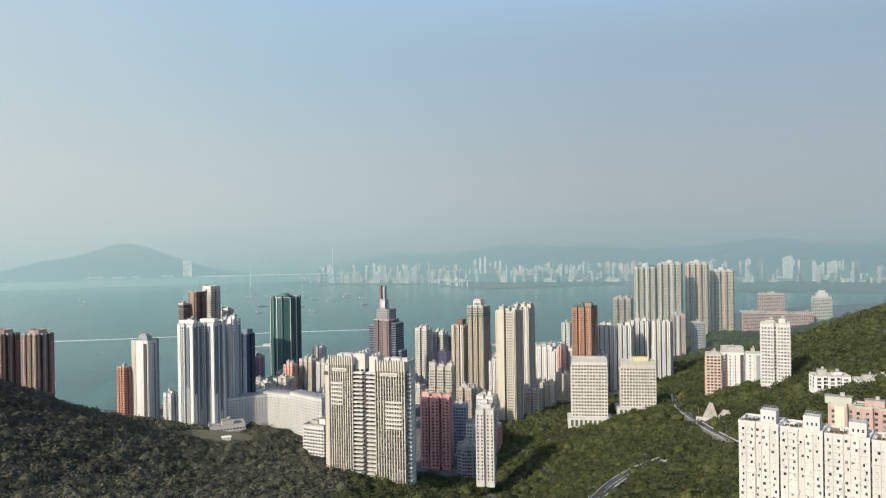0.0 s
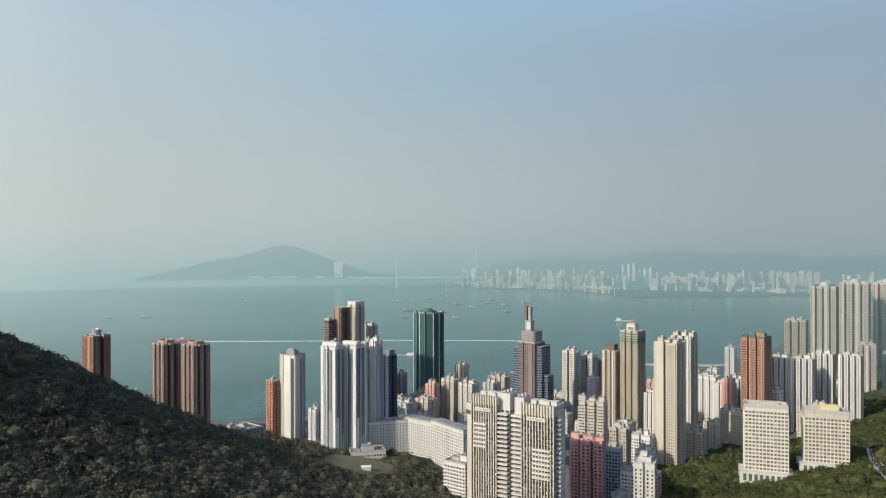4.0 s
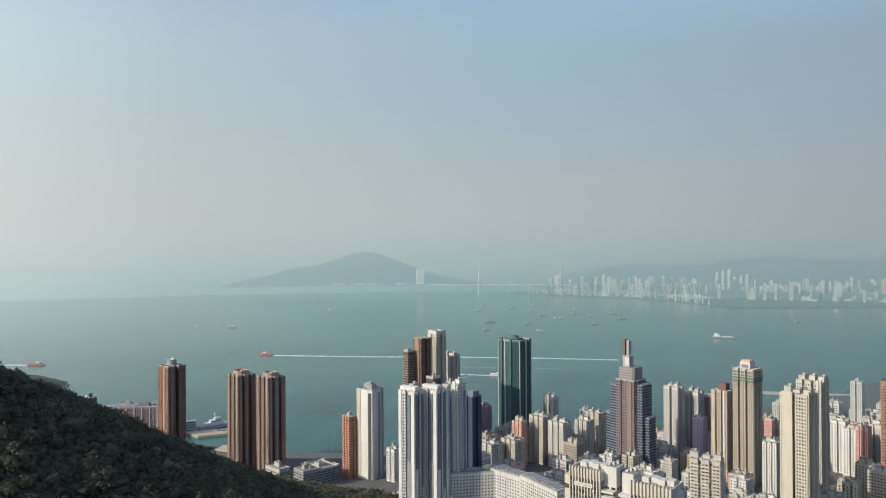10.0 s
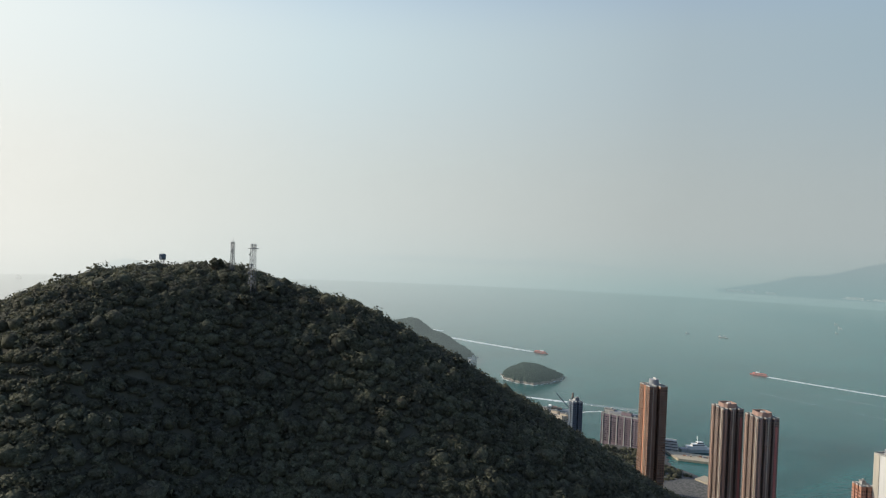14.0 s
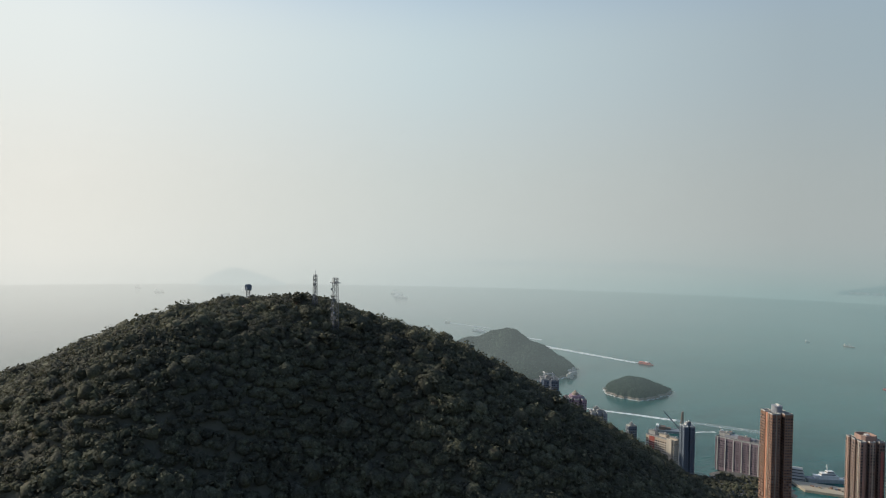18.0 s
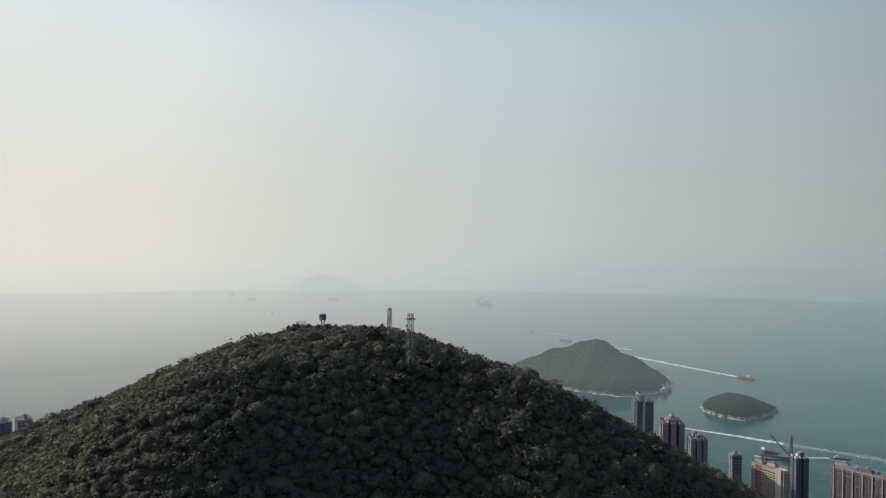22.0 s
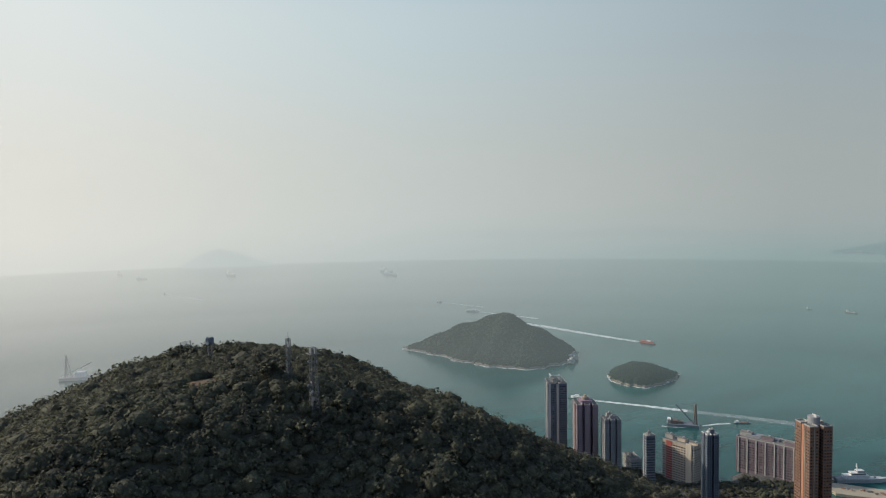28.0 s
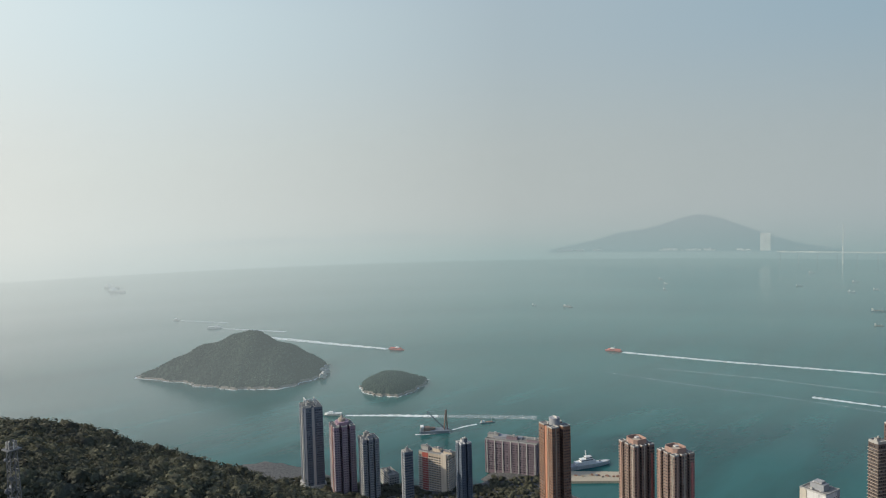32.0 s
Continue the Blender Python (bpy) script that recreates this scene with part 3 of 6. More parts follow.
part("crown_step", Soup().prism(chamfer(16, 15, 2), H, H + 4.5), C_PURPLE, r)
part("crown_top", Soup().prism(chamfer(9, 8, 2), H + 4.5, H + 8).tube(0, 0, H + 8, H + 11, 2.4, 1.0, 8), C_TAN, r)
r, H = tower("tall slender dark tower with a white crown frame", -932.5, 745.3, 27.7, 24.2, -25, 117.8, C_SLATE, comb(24, 21, 3, 2, 2.4, 2.4), pitch=2.2, win=(1.7, 1.6), ledge=0.3, ledge_mat=C_GREY, tanks=1, group="western blocks",
             fins=[("f", 0.12, 3.4, C_OFF, 0, 1, 0.5), ("r", 0.0, 3.0, C_OFF, 0, 1, 0.5), ("r", -0.42, 2.2, C_WHITE, 0, 1, 0.4)])
for qx, qy in ((-7, -7), (7, -7), (-7, 6), (7, 6)):
    part("crown_post", Soup().box(qx, qy, H, 1.2, 1.2, 8), C_WHITE, r)
part("crown_beam", Soup().box(0, -7, H + 8, 15, 1.2, 1.2), C_WHITE, r)
part("crown_beam", Soup().box(7, -0.5, H + 8, 1.2, 11.6, 1.2), C_WHITE, r)
part("podium", Soup().prism(chamfer(34, 30, 6), 0, 9), C_OFF, r)

# white slab, orange neighbour and the big white group
r, H = tower("slim white apartment tower with a dark centre stripe", -375.5, 881.7, 23, 22, -14, 111.3, C_WHITE, rect(23, 22), pitch=3.6, win=(0.9, 1.1), pier=0, tanks=1,
             fins=[("f", 0.36, 3.6, C_BLACK, 0.03, 0.97, 0.9), ("f", 0.06, 8.6, C_WHITE, 0, 1, 0.5), ("f", -0.36, 6.0, C_CREAM, 0, 1, 0.5), ("r", -0.30, 7.0, C_WHITE, 0, 1, 0.6), ("r", 0.1, 2.4, C_SLATE, 0.05, 0.96, 0.3), ("r", 0.4, 3.2, C_GREY, 0, 1, 0.6)])
part("roof_block", Soup().box(0, 0, H, 12, 9, 5.5).box(0, 0, H + 5.5, 7, 6, 2), C_GREY, r)
part("white_dome", Soup().tube(-4, -3, H + 5.5, H + 6.8, 0.9, 0.3, 10), C_WHITE, r)
tower("orange-red brick apartment tower", -397.8, 872.4, 13.4, 11.6, -30, 78.6, C_ORANGE, comb(15, 13, 3, 2, 1.4, 1.4), pitch=2.2, win=(1.2, 1.2), ledge=0.2, ledge_mat=C_SALMON, tanks=1)
for k, (ox, oy, lab) in enumerate([(-257, 715, "white apartment tower with grey window bays"), (-240, 727, "white apartment tower joined to its neighbours")]):
    r, H = tower(lab, ox, oy, 18, 21, -15, 148, C_WHITE, comb(18, 21, 2, 3, 2.4, 2.4), glass=GLASS_BLUE, pitch=2.6, win=(1.8, 1.5), pier=0.3, tanks=1, aerial=False, group="white trio",
                 fins=[("f", -0.38, 3.0, C_WHITE, 0, 1, 0.5), ("f", 0.16, 3.0, C_SLATE, 0.42, 0.97, 0.5), ("f", 0.16, 4.4, C_GREY, 0, 0.42, 0.25), ("f", 0.42, 2.8, C_WHITE, 0, 1, 0.7), ("r", -0.38, 3.0, C_SLATE, 0.36, 0.97, 0.6), ("r", -0.38, 3.6, C_WHITE, 0, 0.36, 0.35), ("r", 0.02, 2.0, C_SLATE, 0.2, 0.97, 0.5), ("r", 0.26, 2.4, C_WHITE, 0, 1, 0.6), ("r", 0.42, 3.0, C_BLUE, 0.1, 0.97, 0.35)])
    part("roof_screen", Soup().box(0, -6, H, 17, 6, 4.2), C_WHITE, r, "flat white roof screen wall")
r, H = tower("white apartment tower with blue-grey side walls", -229.5, 752.1, 17.0, 15.1, -15, 147.3, C_WHITE, comb(18, 16, 2, 2, 2.2, 2.2), glass=GLASS_BLUE, pitch=2.3, win=(1.6, 1.4), ledge=0.25, ledge_mat=C_WHITE, tanks=2, group="white trio",
             fins=[("r", -0.2, 4.0, C_BLUE, 0, 0.9, 0.4), ("r", 0.3, 3.6, C_SLATE, 0, 0.95, 0.4), ("f", 0.3, 3.4, C_WHITE, 0, 1.04, 0.8)])
r, H = tower("dark navy glazed apartment tower", -227.0, 805.8, 14.0, 12.5, -32, 126.0, C_NAVY, comb(15, 13, 2, 2, 1.6, 1.6), glass=GLASS_BLUE, pitch=2.0, win=(1.5, 1.7), ledge=0.2, ledge_mat=C_NAVY, trim=C_SLATE, tanks=0, aerial=False)
part("roof_box", Soup().box(2, 0, H, 8, 8, 6), C_SLATE, r)
# dark group behind
r, H = tower("tall dark brown tower rising behind white blocks", -324.6, 925.3, 15.0, 15.0, -32, 167.6, C_BROWN, comb(15, 15, 2, 2, 1.5, 2.0), pitch=2.6, win=(1.2, 1.3), ledge=0.2, ledge_mat=C_BROWN, tanks=0, aerial=False, group="brown group",
             fins=[("f", 0.0, 8.0, paint((0.30, 0.20, 0.15)), 0, 1.01, 1.0)])
tower("black-clad wing with white balcony ends", -338.1, 914.4, 9.8, 9.8, -32, 152, paint((0.11, 0.085, 0.075)), pitch=2.4, ledge=0.5, ledge_mat=C_TAN, tanks=1, aerial=False, group="brown group", parapet=2.5)
tower("near-black wing beside a brown tower", -309, 921, 13, 12, -32, 120, paint((0.11, 0.085, 0.075)), pitch=2.4, ledge=0.3, ledge_mat=C_BROWN, tanks=1, aerial=False, group="brown group", parapet=3)
r, H = tower("cream tower with a glassy top behind a brown tower", -317.8, 960.7, 17.8, 15.8, -32, 169, C_CREAM, comb(18, 16, 2, 2, 2.0, 2.0), pitch=2.3, ledge=0.4, ledge_mat=C_OFF, tanks=0, aerial=False, group="brown group")
part("roof_frame", Soup().ring(rect(17, 15), rect(13, 11), H, H + 5), C_OFF, r)
tower("cream and grey apartment tower with comb-like bays", -317.7, 1003.2, 27.3, 21.2, -32, 136.6, C_OFF, comb(27, 21, 4, 3, 2.4, 2.0), pitch=2.1, ledge=0.3, ledge_mat=C_CREAM, tanks=3, group="brown group", fins=[("f", 0.02, 3.0, C_BROWN, 0, 0.98, 0.3)])

# the green glazed tower on the quay
r, H = tower("tall green glass tower with white vertical ribs", -248.8, 1101.9, 42, 38, -32, 147.4, C_TEAL, chamfer(42, 38, 8), pier=0.5, glass=GLASS_GREEN, storey=3.1, pitch=2.4, win=(2.1, 2.2), ledge=0.15, ledge_mat=C_TEAL, tanks=0, aerial=False,
             fins=[("f", -0.28, 1.0, C_OFF, 0, 1, 0.7), ("f", 0.04, 1.2, C_OFF, 0, 1, 0.7), ("r", -0.28, 1.0, C_OFF, 0, 1, 0.7), ("r", 0.05, 1.2, C_OFF, 0, 1, 0.7), ("f", 0.3, 2.6, C_GREEN, 0, 1.02, 1.2), ("f", -0.12, 3.0, C_GREEN, 0, 1.02, 1.2), ("r", 0.27, 2.6, C_GREEN, 0, 1.02, 1.2)])
part("crown_cap", Soup().prism(chamfer(24, 22, 5), H, H + 2.5).prism(chamfer(16, 14, 3), H + 2.5, H + 6, chamfer(11, 10, 2)), C_GREEN, r, "stepped green roof cap")
part("spire", Soup().tube(0, 0, H + 6, H + 15, 0.3, 0.1, 6), STEEL, r)

# the stepped glass tower
r, H = tower("stepped mauve and blue-glass tower with a thin top", -78, 952, 24, 24, -30, 125, paint((0.18, 0.132, 0.126)), comb(24, 24, 3, 3, 0.6, 1.4), glass=GLASS_BLUE, storey=3.1, pitch=2.2, win=(1.7, 1.6), ledge=0.25, ledge_mat=paint((0.26, 0.20, 0.195)), tanks=0, aerial=False,
             fins=[("f", 0.25, 6.0, paint((0.22, 0.16, 0.155)), 0, 1, 0.6), ("r", -0.3, 5.0, paint((0.22, 0.16, 0.155)), 0, 1, 0.6)])
for k, (ox, oy, ww_, dd, hh) in enumerate([(-16, -3, 9, 17, 0.95), (15.5, 2, 9, 20, 0.97), (0, 15, 26, 8, 0.97), (-23.5, -4, 8, 12, 0.67), (22, 4, 7, 14, 0.66)]):
    s = Soup().box(ox, oy, 0, ww_, dd, H * hh)
    wing = part("glass_wing", s, C_SLATE, r, "blue-grey glazed wing")
    for me in windows([(ox + a, oy + b) for a, b in rect(ww_, dd)], 4, H * hh, 3.1, 2.0, 1.8, 1.9):
        part("window_grid", me, glass_mat((0.015, 0.03, 0.04), 0.06), wing, "rows of blue panes", "stuff")
top = part("top_block", Soup().prism(chamfer(21, 20, 2), H, H + 15), paint((0.22, 0.20, 0.20)), r, "grey stone top storeys")
for q in range(5):
    part("stone_course", Soup().ring(chamfer(21.5, 20.5, 2), chamfer(20.6, 19.6, 2), H + 1.4 + q * 2.9, H + 2.2 + q * 2.9), C_GREY, top)
part("top_tower", Soup().box(-2, -2, H + 15, 9, 8, 13), C_GREY, r)
part("white_panel", Soup().box(-0.5, -6.3, H + 17, 5.5, 0.6, 9), C_OFF, r)
part("mast_slab", Soup().box(-6.5, -1, H + 15, 3.2, 6, 31), C_BROWN, r, "tall dark mast slab")
part("mast_slab", Soup().box(-2.2, 0, H + 28, 3.2, 5, 17), C_GREY, r)

# cream and balconied towers in the middle of the town
tower("white apartment tower with close bays", -30.5, 1051.9, 19.2, 17.2, -30, 101.0, C_OFF, comb(19, 17, 2, 2, 2.2, 2.4), pitch=2.0, win=(1.3, 1.3), ledge=0.25, ledge_mat=C_OFF, tanks=2)
tower("white and grey apartment tower with close bays", -5.7, 1071.3, 17.8, 15.8, -30, 92.3, C_OFF, comb(18, 16, 2, 2, 2.2, 2.4), pitch=2.0, win=(1.3, 1.3), ledge=0.25, ledge_mat=C_GREY, tanks=2)
tower("plain lavender block between white towers", -0.5, 1033.8, 14.1, 12.1, -30, 67.6, C_LAV, pitch=4.5, win=(0.9, 1.0), tanks=1)
tower("mauve-grey tower behind white bays", 14, 1090, 15, 14, -30, 84, C_PURPLE, pitch=2.5, tanks=1)
tower("stepped cream block with balcony bands", -2.7, 771.3, 24.4, 17.0, -15, 90.6, C_CREAM, comb(23, 16, 3, 2, 1.6, 2.0), pitch=2.8, win=(1.9, 1.3), ledge=0.9, ledge_mat=C_OFF, tanks=3, hood=True)
tower("tan apartment block with blank corner walls", 22.0, 728.6, 16.3, 12.5, -25, 75.2, C_TAN, comb(17, 13, 2, 2, 2.0, 2.6), pitch=3.2, win=(1.2, 1.2), tanks=2, hood=True)
r, H = tower("tall slim tower under a green-netted crown", 48.9, 978.9, 22.9, 21.9, -32, 138.9, paint((0.42, 0.36, 0.28)), comb(23, 22, 3, 3, 1.8, 2.0), glass=glass_mat((0.02, 0.05, 0.045), 0.08), pitch=2.1, win=(1.7, 1.7), ledge=0.4, ledge_mat=paint((0.46, 0.42, 0.34)), tanks=0, aerial=False,
             fins=[("f", 0.0, 1.2, C_TAN, 0, 0.95, 0.5), ("r", -0.42, 1.2, C_OFF, 0, 1, 0.5)])
for q in range(5):
    part("netting_band", Soup().ring(rect(24.4 - q * 0.5, 23.4 - q * 0.5), rect(21.6, 20.6), H - 13 + q * 3.1, H - 11.4 + q * 3.1), C_GREEN, r, "dark green netting round a floor")
for sx_, sy_ in ((-1, -1), (1, -1), (1, 1), (-1, 1)):
    part("scaffold_post", Soup().bar((sx_ * 12, sy_ * 11.5, H - 14), (sx_ * 12, sy_ * 11.5, H + 3.5), 0.2), C_TAN, r)
part("crown_box", Soup().box(0, 0, H, 12, 11, 8), C_OFF, r)
part("crown_slot", Soup().box(0, -5.6, H + 2, 8, 0.4, 3.5), C_SLATE, r)
part("crown_band", Soup().box(0, 0, H + 8, 10, 9.6, 2.2), C_SALMON, r, "dull red rim on the roof box")
r, H = tower("tan tower with a dark brick roof box", 23.0, 984.2, 18.9, 17.9, -32, 112.0, C_TAN, comb(19, 18, 3, 2, 1.8, 1.6), pitch=2.0, win=(1.5, 1.5), ledge=0.3, ledge_mat=C_CREAM, tanks=0, aerial=False, fins=[("f", -0.36, 2.0, C_CREAM, 0, 1, 0.6), ("f", 0.33, 2.0, C_OFF, 0, 1, 0.6)])
part("roof_box", Soup().box(1, 0, H, 10, 9, 9), C_BROWN, r)
r, H = tower("tall cream apartment tower with blank corner wall", 73.6, 791.8, 22.7, 22.7, -32, 148.7, C_CREAM, comb(22, 22, 2, 3, 2.6, 2.4), pitch=2.2, win=(1.3, 1.4), ledge=0.22, ledge_mat=C_CREAM, tanks=3, group="cream pair",
             fins=[("f", -0.22, 9.0, C_CREAM, 0, 1.02, 0.8), ("r", -0.4, 2.2, C_CREAM, 0, 1.03, 0.8), ("r", 0.05, 1.8, C_CREAM, 0, 1.02, 0.8), ("r", 0.4, 1.8, C_OFF, 0, 1.02, 0.8)])
part("roof_dish", Soup().tube(4, 2, H + 5, H + 6.4, 0.4, 2.2, 14), C_WHITE, r, "white satellite dish")
part("corner_bands", Soup().box(-4.8, -11.4, H * 0.83, 9.4, 1.8, 0.5).box(-4.8, -11.4, H * 0.81, 9.4, 1.8, 0.5).box(-4.8, -11.4, H * 0.5, 9.4, 1.8, 0.5).box(-4.8, -11.4, H * 0.48, 9.4, 1.8, 0.5), C_GREY, r)
tower("cream apartment tower standing behind its twin", 100.2, 888.7, 22.1, 21.3, -32, 144.3, C_CREAM, comb(25, 24, 3, 3, 2.6, 2.2), pitch=2.2, win=(1.3, 1.4), ledge=0.22, ledge_mat=C_CREAM, tanks=3, group="cream pair",
      fins=[("f", 0.42, 2.0, C_OFF, 0, 1.02, 0.8), ("r", -0.42, 2.0, C_OFF, 0, 1.02, 0.8), ("r", 0.1, 2.0, C_CREAM, 0, 1.02, 0.8)])
tower("orange-brown brick apartment tower with green roof edge", 186.9, 932.4, 26.3, 24.2, -32, 140.2, C_RUST, comb(26, 24, 3, 2, 1.5, 1.6), pitch=2.3, win=(1.6, 1.4), ledge=0.25, ledge_mat=C_ORANGE, trim=C_GREEN, tanks=2, fins=[("f", -0.1, 1.5, C_ORANGE, 0, 1, 0.5), ("f", 0.4, 1.5, C_ORANGE, 0, 1, 0.5)])
for k, (ox, oy) in enumerate([(228, 988), (250, 976), (284, 1012), (310, 996)]):
    tower("white slab of flats with grey grooved bays", ox, oy, 24, 17, -30, (108, 109, 111, 112)[k], C_OFF, comb(24, 17, 4, 2, 2.6, 1.8), glass=GLASS_BLUE, pitch=2.0, win=(1.2, 1.3), ledge=0.2, ledge_mat=C_OFF, tanks=2, group="white row", aerial=k % 2 == 0,
          fins=[("f", -0.44, 1.8, C_WHITE, 0, 1.02, 0.6), ("f", 0.14, 1.6, C_BLUE, 0, 1, 0.3)])
for k, (ox, oy, w_, tp) in enumerate([(415, 1440, 40, 179), (460, 1424, 44, 186), (536, 1484, 43, 184), (604, 1524, 46, 166)]):
    r, H = tower("very tall beige apartment tower with grooved sides", ox, oy, w_, w_ * 0.85, -25, tp - 4, C_CREAM, comb(w_, w_ * 0.85, 4, 3, 3.0, 3.0), pitch=2.4, win=(1.6, 1.5), ledge=0.35, ledge_mat=C_TAN, tanks=0, aerial=False, group="tall quartet",
                 fins=[("f", -0.38, 3.4, C_SALMON if k > 1 else C_CREAM, 0, 1, 0.8), ("f", 0.12, 3.0, C_PINK if k > 1 else C_OFF, 0, 1, 0.8), ("r", 0.3, 3.4, C_SALMON, 0, 1, 0.8), ("r", -0.3, 3.0, C_CREAM, 0, 1, 0.8)])
    part("roof_drum", Soup().tube(0, 0, H, H + 5, 9, n=18).tube(0, 0, H + 5, H + 8, 6, n=18), C_OFF, r)
    part("roof_crown", Soup().box(-w_ * 0.3, 0, H, 8, 10, 4).box(w_ * 0.3, 2, H, 8, 10, 4), C_GREEN if k == 0 else C_OFF, r)
tower("beige tower behind brown brick flats", 375.3, 1470.0, 35.5, 28.4, -25, 109.5, C_TAN, comb(35, 28, 3, 2, 3, 3), pitch=2.6, ledge=0.3, tanks=2)
tower("small white tower near the harbour edge", 220.0, 1259.3, 14.5, 12.6, -30, 83.1, C_WHITE, comb(15, 13, 2, 2, 1.4, 1.6), pitch=2.2, ledge=0.2, tanks=1)
tower("pinkish tower in front of taller flats", 398.7, 1195.7, 23.2, 20.2, -20, 101.1, paint((0.42, 0.34, 0.29)), comb(23, 20, 3, 2, 2, 2), pitch=2.4, ledge=0.3, tanks=2, fins=[("f", 0.0, 3, C_OFF, 0, 1, 0.5)])
tower("grey-white tower in front of taller flats", 445.5, 1231.3, 23.1, 18.9, -20, 84.2, C_GREY, pitch=2.4, ledge=0.25, ledge_mat=C_OFF, tanks=1)
tower("pink hospital block on the far slope", 704.2, 1511.2, 51.2, 34.8, -25, 111.6, paint((0.46, 0.34, 0.31)), pitch=3.5, win=(2.4, 1.2), tanks=1, name="hospital_block", category="building", group="far slope blocks")
tower("long pink low block on the far slope", 686.7, 1448.8, 130.7, 37.0, -20, 76.6, paint((0.47, 0.32, 0.28)), pitch=3.6, win=(2.6, 1.2), ledge=0.5, tanks=3, name="hospital_block", category="building", group="far slope blocks")
r, H = tower("stepped grey and white block on the far slope", 784.9, 1458.2, 34.4, 30.3, -25, 107.9, C_OFF, pitch=3.2, win=(2.6, 1.4), ledge=1.6, ledge_mat=C_OFF, tanks=0, name="stepped_block", category="building", group="far slope blocks")
part("upper_step", Soup().box(0, 0, H, 22, 19, 8).box(0, 0, H + 8, 13, 11, 5), C_OFF, r)

# hillside flats in the valley
tower("cream hillside block with balconies", 263.0, 687.8, 13.3, 11.4, -15, 114.1, C_CREAM, pitch=2.8, win=(1.9, 1.3), ledge=0.7, ledge_mat=C_SALMON, tanks=1, group="hillside flats", hood=True)
tower("white hillside block with dark stair stripe", 283.1, 691.7, 19.7, 12.4, -15, 115.1, C_WHITE, pitch=4.8, win=(1.0, 1.2), tanks=1, group="hillside flats", fins=[("f", -0.3, 1.8, C_BROWN, 0, 0.96, 0.3), ("f", 0.42, 3, C_BLACK, 0, 0.95, 0.3)], parapet=5.5)
tower("white hillside block with dark balcony bay", 297.9, 678.2, 13.2, 9.7, -15, 115.5, C_WHITE, pitch=5, win=(1.0, 1.2), ledge=0.0, tanks=1, group="hillside flats", fins=[("f", 0.36, 5, C_GREY, 0, 0.96, 0.4)], hood=True)
r, H = tower("striped white tower with grey window bands", 297.7, 631.5, 23.6, 16.4, -25, 149.3, C_OFF, comb(23, 16, 2, 2, 1.5, 1.6), glass=glass_mat((0.17, 0.175, 0.18), 0.15), storey=3.0, pitch=2.2, win=(2.0, 1.5), ledge=0.5, ledge_mat=C_WHITE, tanks=2, group="hillside flats")
tower("red-pink apartment block with dark light wells", -8.2, 660.3, 26.9, 21.0, -8, 81.6, paint((0.56, 0.29, 0.275)), comb(27, 21, 3, 2, 2.4, 1.8), storey=2.9, pitch=2.6, win=(1.6, 1.4), ledge=0.2, ledge_mat=C_PINK, trim=C_PINK, tanks=3, hood=True, fins=[("f", -0.47, 1.6, C_PINK, 0, 1, 0.4), ("f", -0.15, 1.2, C_PINK, 0, 1, 0.4)])
r, H = tower("narrow weathered white tower with small windows", 33.5, 581.4, 14.6, 12.7, -12, 87.9, C_OFF, comb(15, 13, 2, 2, 0.9, 1.2), storey=2.9, pitch=2.4, win=(1.1, 1.2), tanks=1, hood=True, base=28)
part("roof_step", Soup().box(0, 1, H, 9, 8, 4).box(-1, 1, H + 4, 5, 5, 3.5), C_OFF, r)
tower("slim pale blue-white block beside red flats", 15, 690, 13, 12, -10, 68, C_BLUE, pitch=2.6, tanks=1)
tower("blue-trimmed white block with balconies", 28, 668, 14, 12, -15, 55, C_WHITE, glass=GLASS_BLUE, pitch=2.4, ledge=0.6, ledge_mat=C_WHITE, tanks=1)
tower("rounded grey office block at the foot of flats", 20, 634, 18, 14, -10, 44, C_GREY, chamfer(18, 14, 4), pitch=2.4, win=(2.2, 1.5), ledge=0.5, ledge_mat=C_GREY, tanks=1)

# the pale twin hotel blocks on one podium
HOTEL_GLASS = glass_mat((0.10, 0.095, 0.08), 0.25)
for k, (ox, oy, tp) in enumerate([(147, 716, 106), (198.5, 725, 101)]):
    r, H = tower(("pale stone hotel block with a grid of windows", "pale stone hotel block with a yellowish roof box")[k], ox, oy, 35, 17, -8, tp - 2, C_CREAM if k else paint((0.58, 0.55, 0.48)), storey=3.3, pitch=2.9, win=(2.0, 1.35), glass=HOTEL_GLASS, pier=0.0, ledge=0.45, ledge_mat=paint((0.62, 0.59, 0.52)), tanks=0, name="hotel_block", category="building", group="twin hotel blocks", aerial=False, parapet=3.6,
                 fins=[("f", -0.5 + 0.083 * q, 0.7, paint((0.62, 0.59, 0.52)), 0.1, 0.93, 0.5) for q in range(13)] + [("l", 0.4 - 0.2 * q, 0.7, paint((0.62, 0.59, 0.52)), 0.1, 0.93, 0.5) for q in range(5)])
    part("roof_house", Soup().box(3, 1, H + 0.2, 15, 8, 6.5 if k else 4.2), paint((0.62, 0.55, 0.30)) if k else C_CREAM, r)
    part("podium", Soup().box(0, -4, 0, 44, 24, 11), C_OFF, r, "pale podium with tall openings")
    for q in range(9):
        part("tall_opening", Soup().box(-18 + q * 4.5, -16.06, 3.5, 2.6, 0.3, 6), glass_mat((0.05, 0.07, 0.05), 0.2), r)

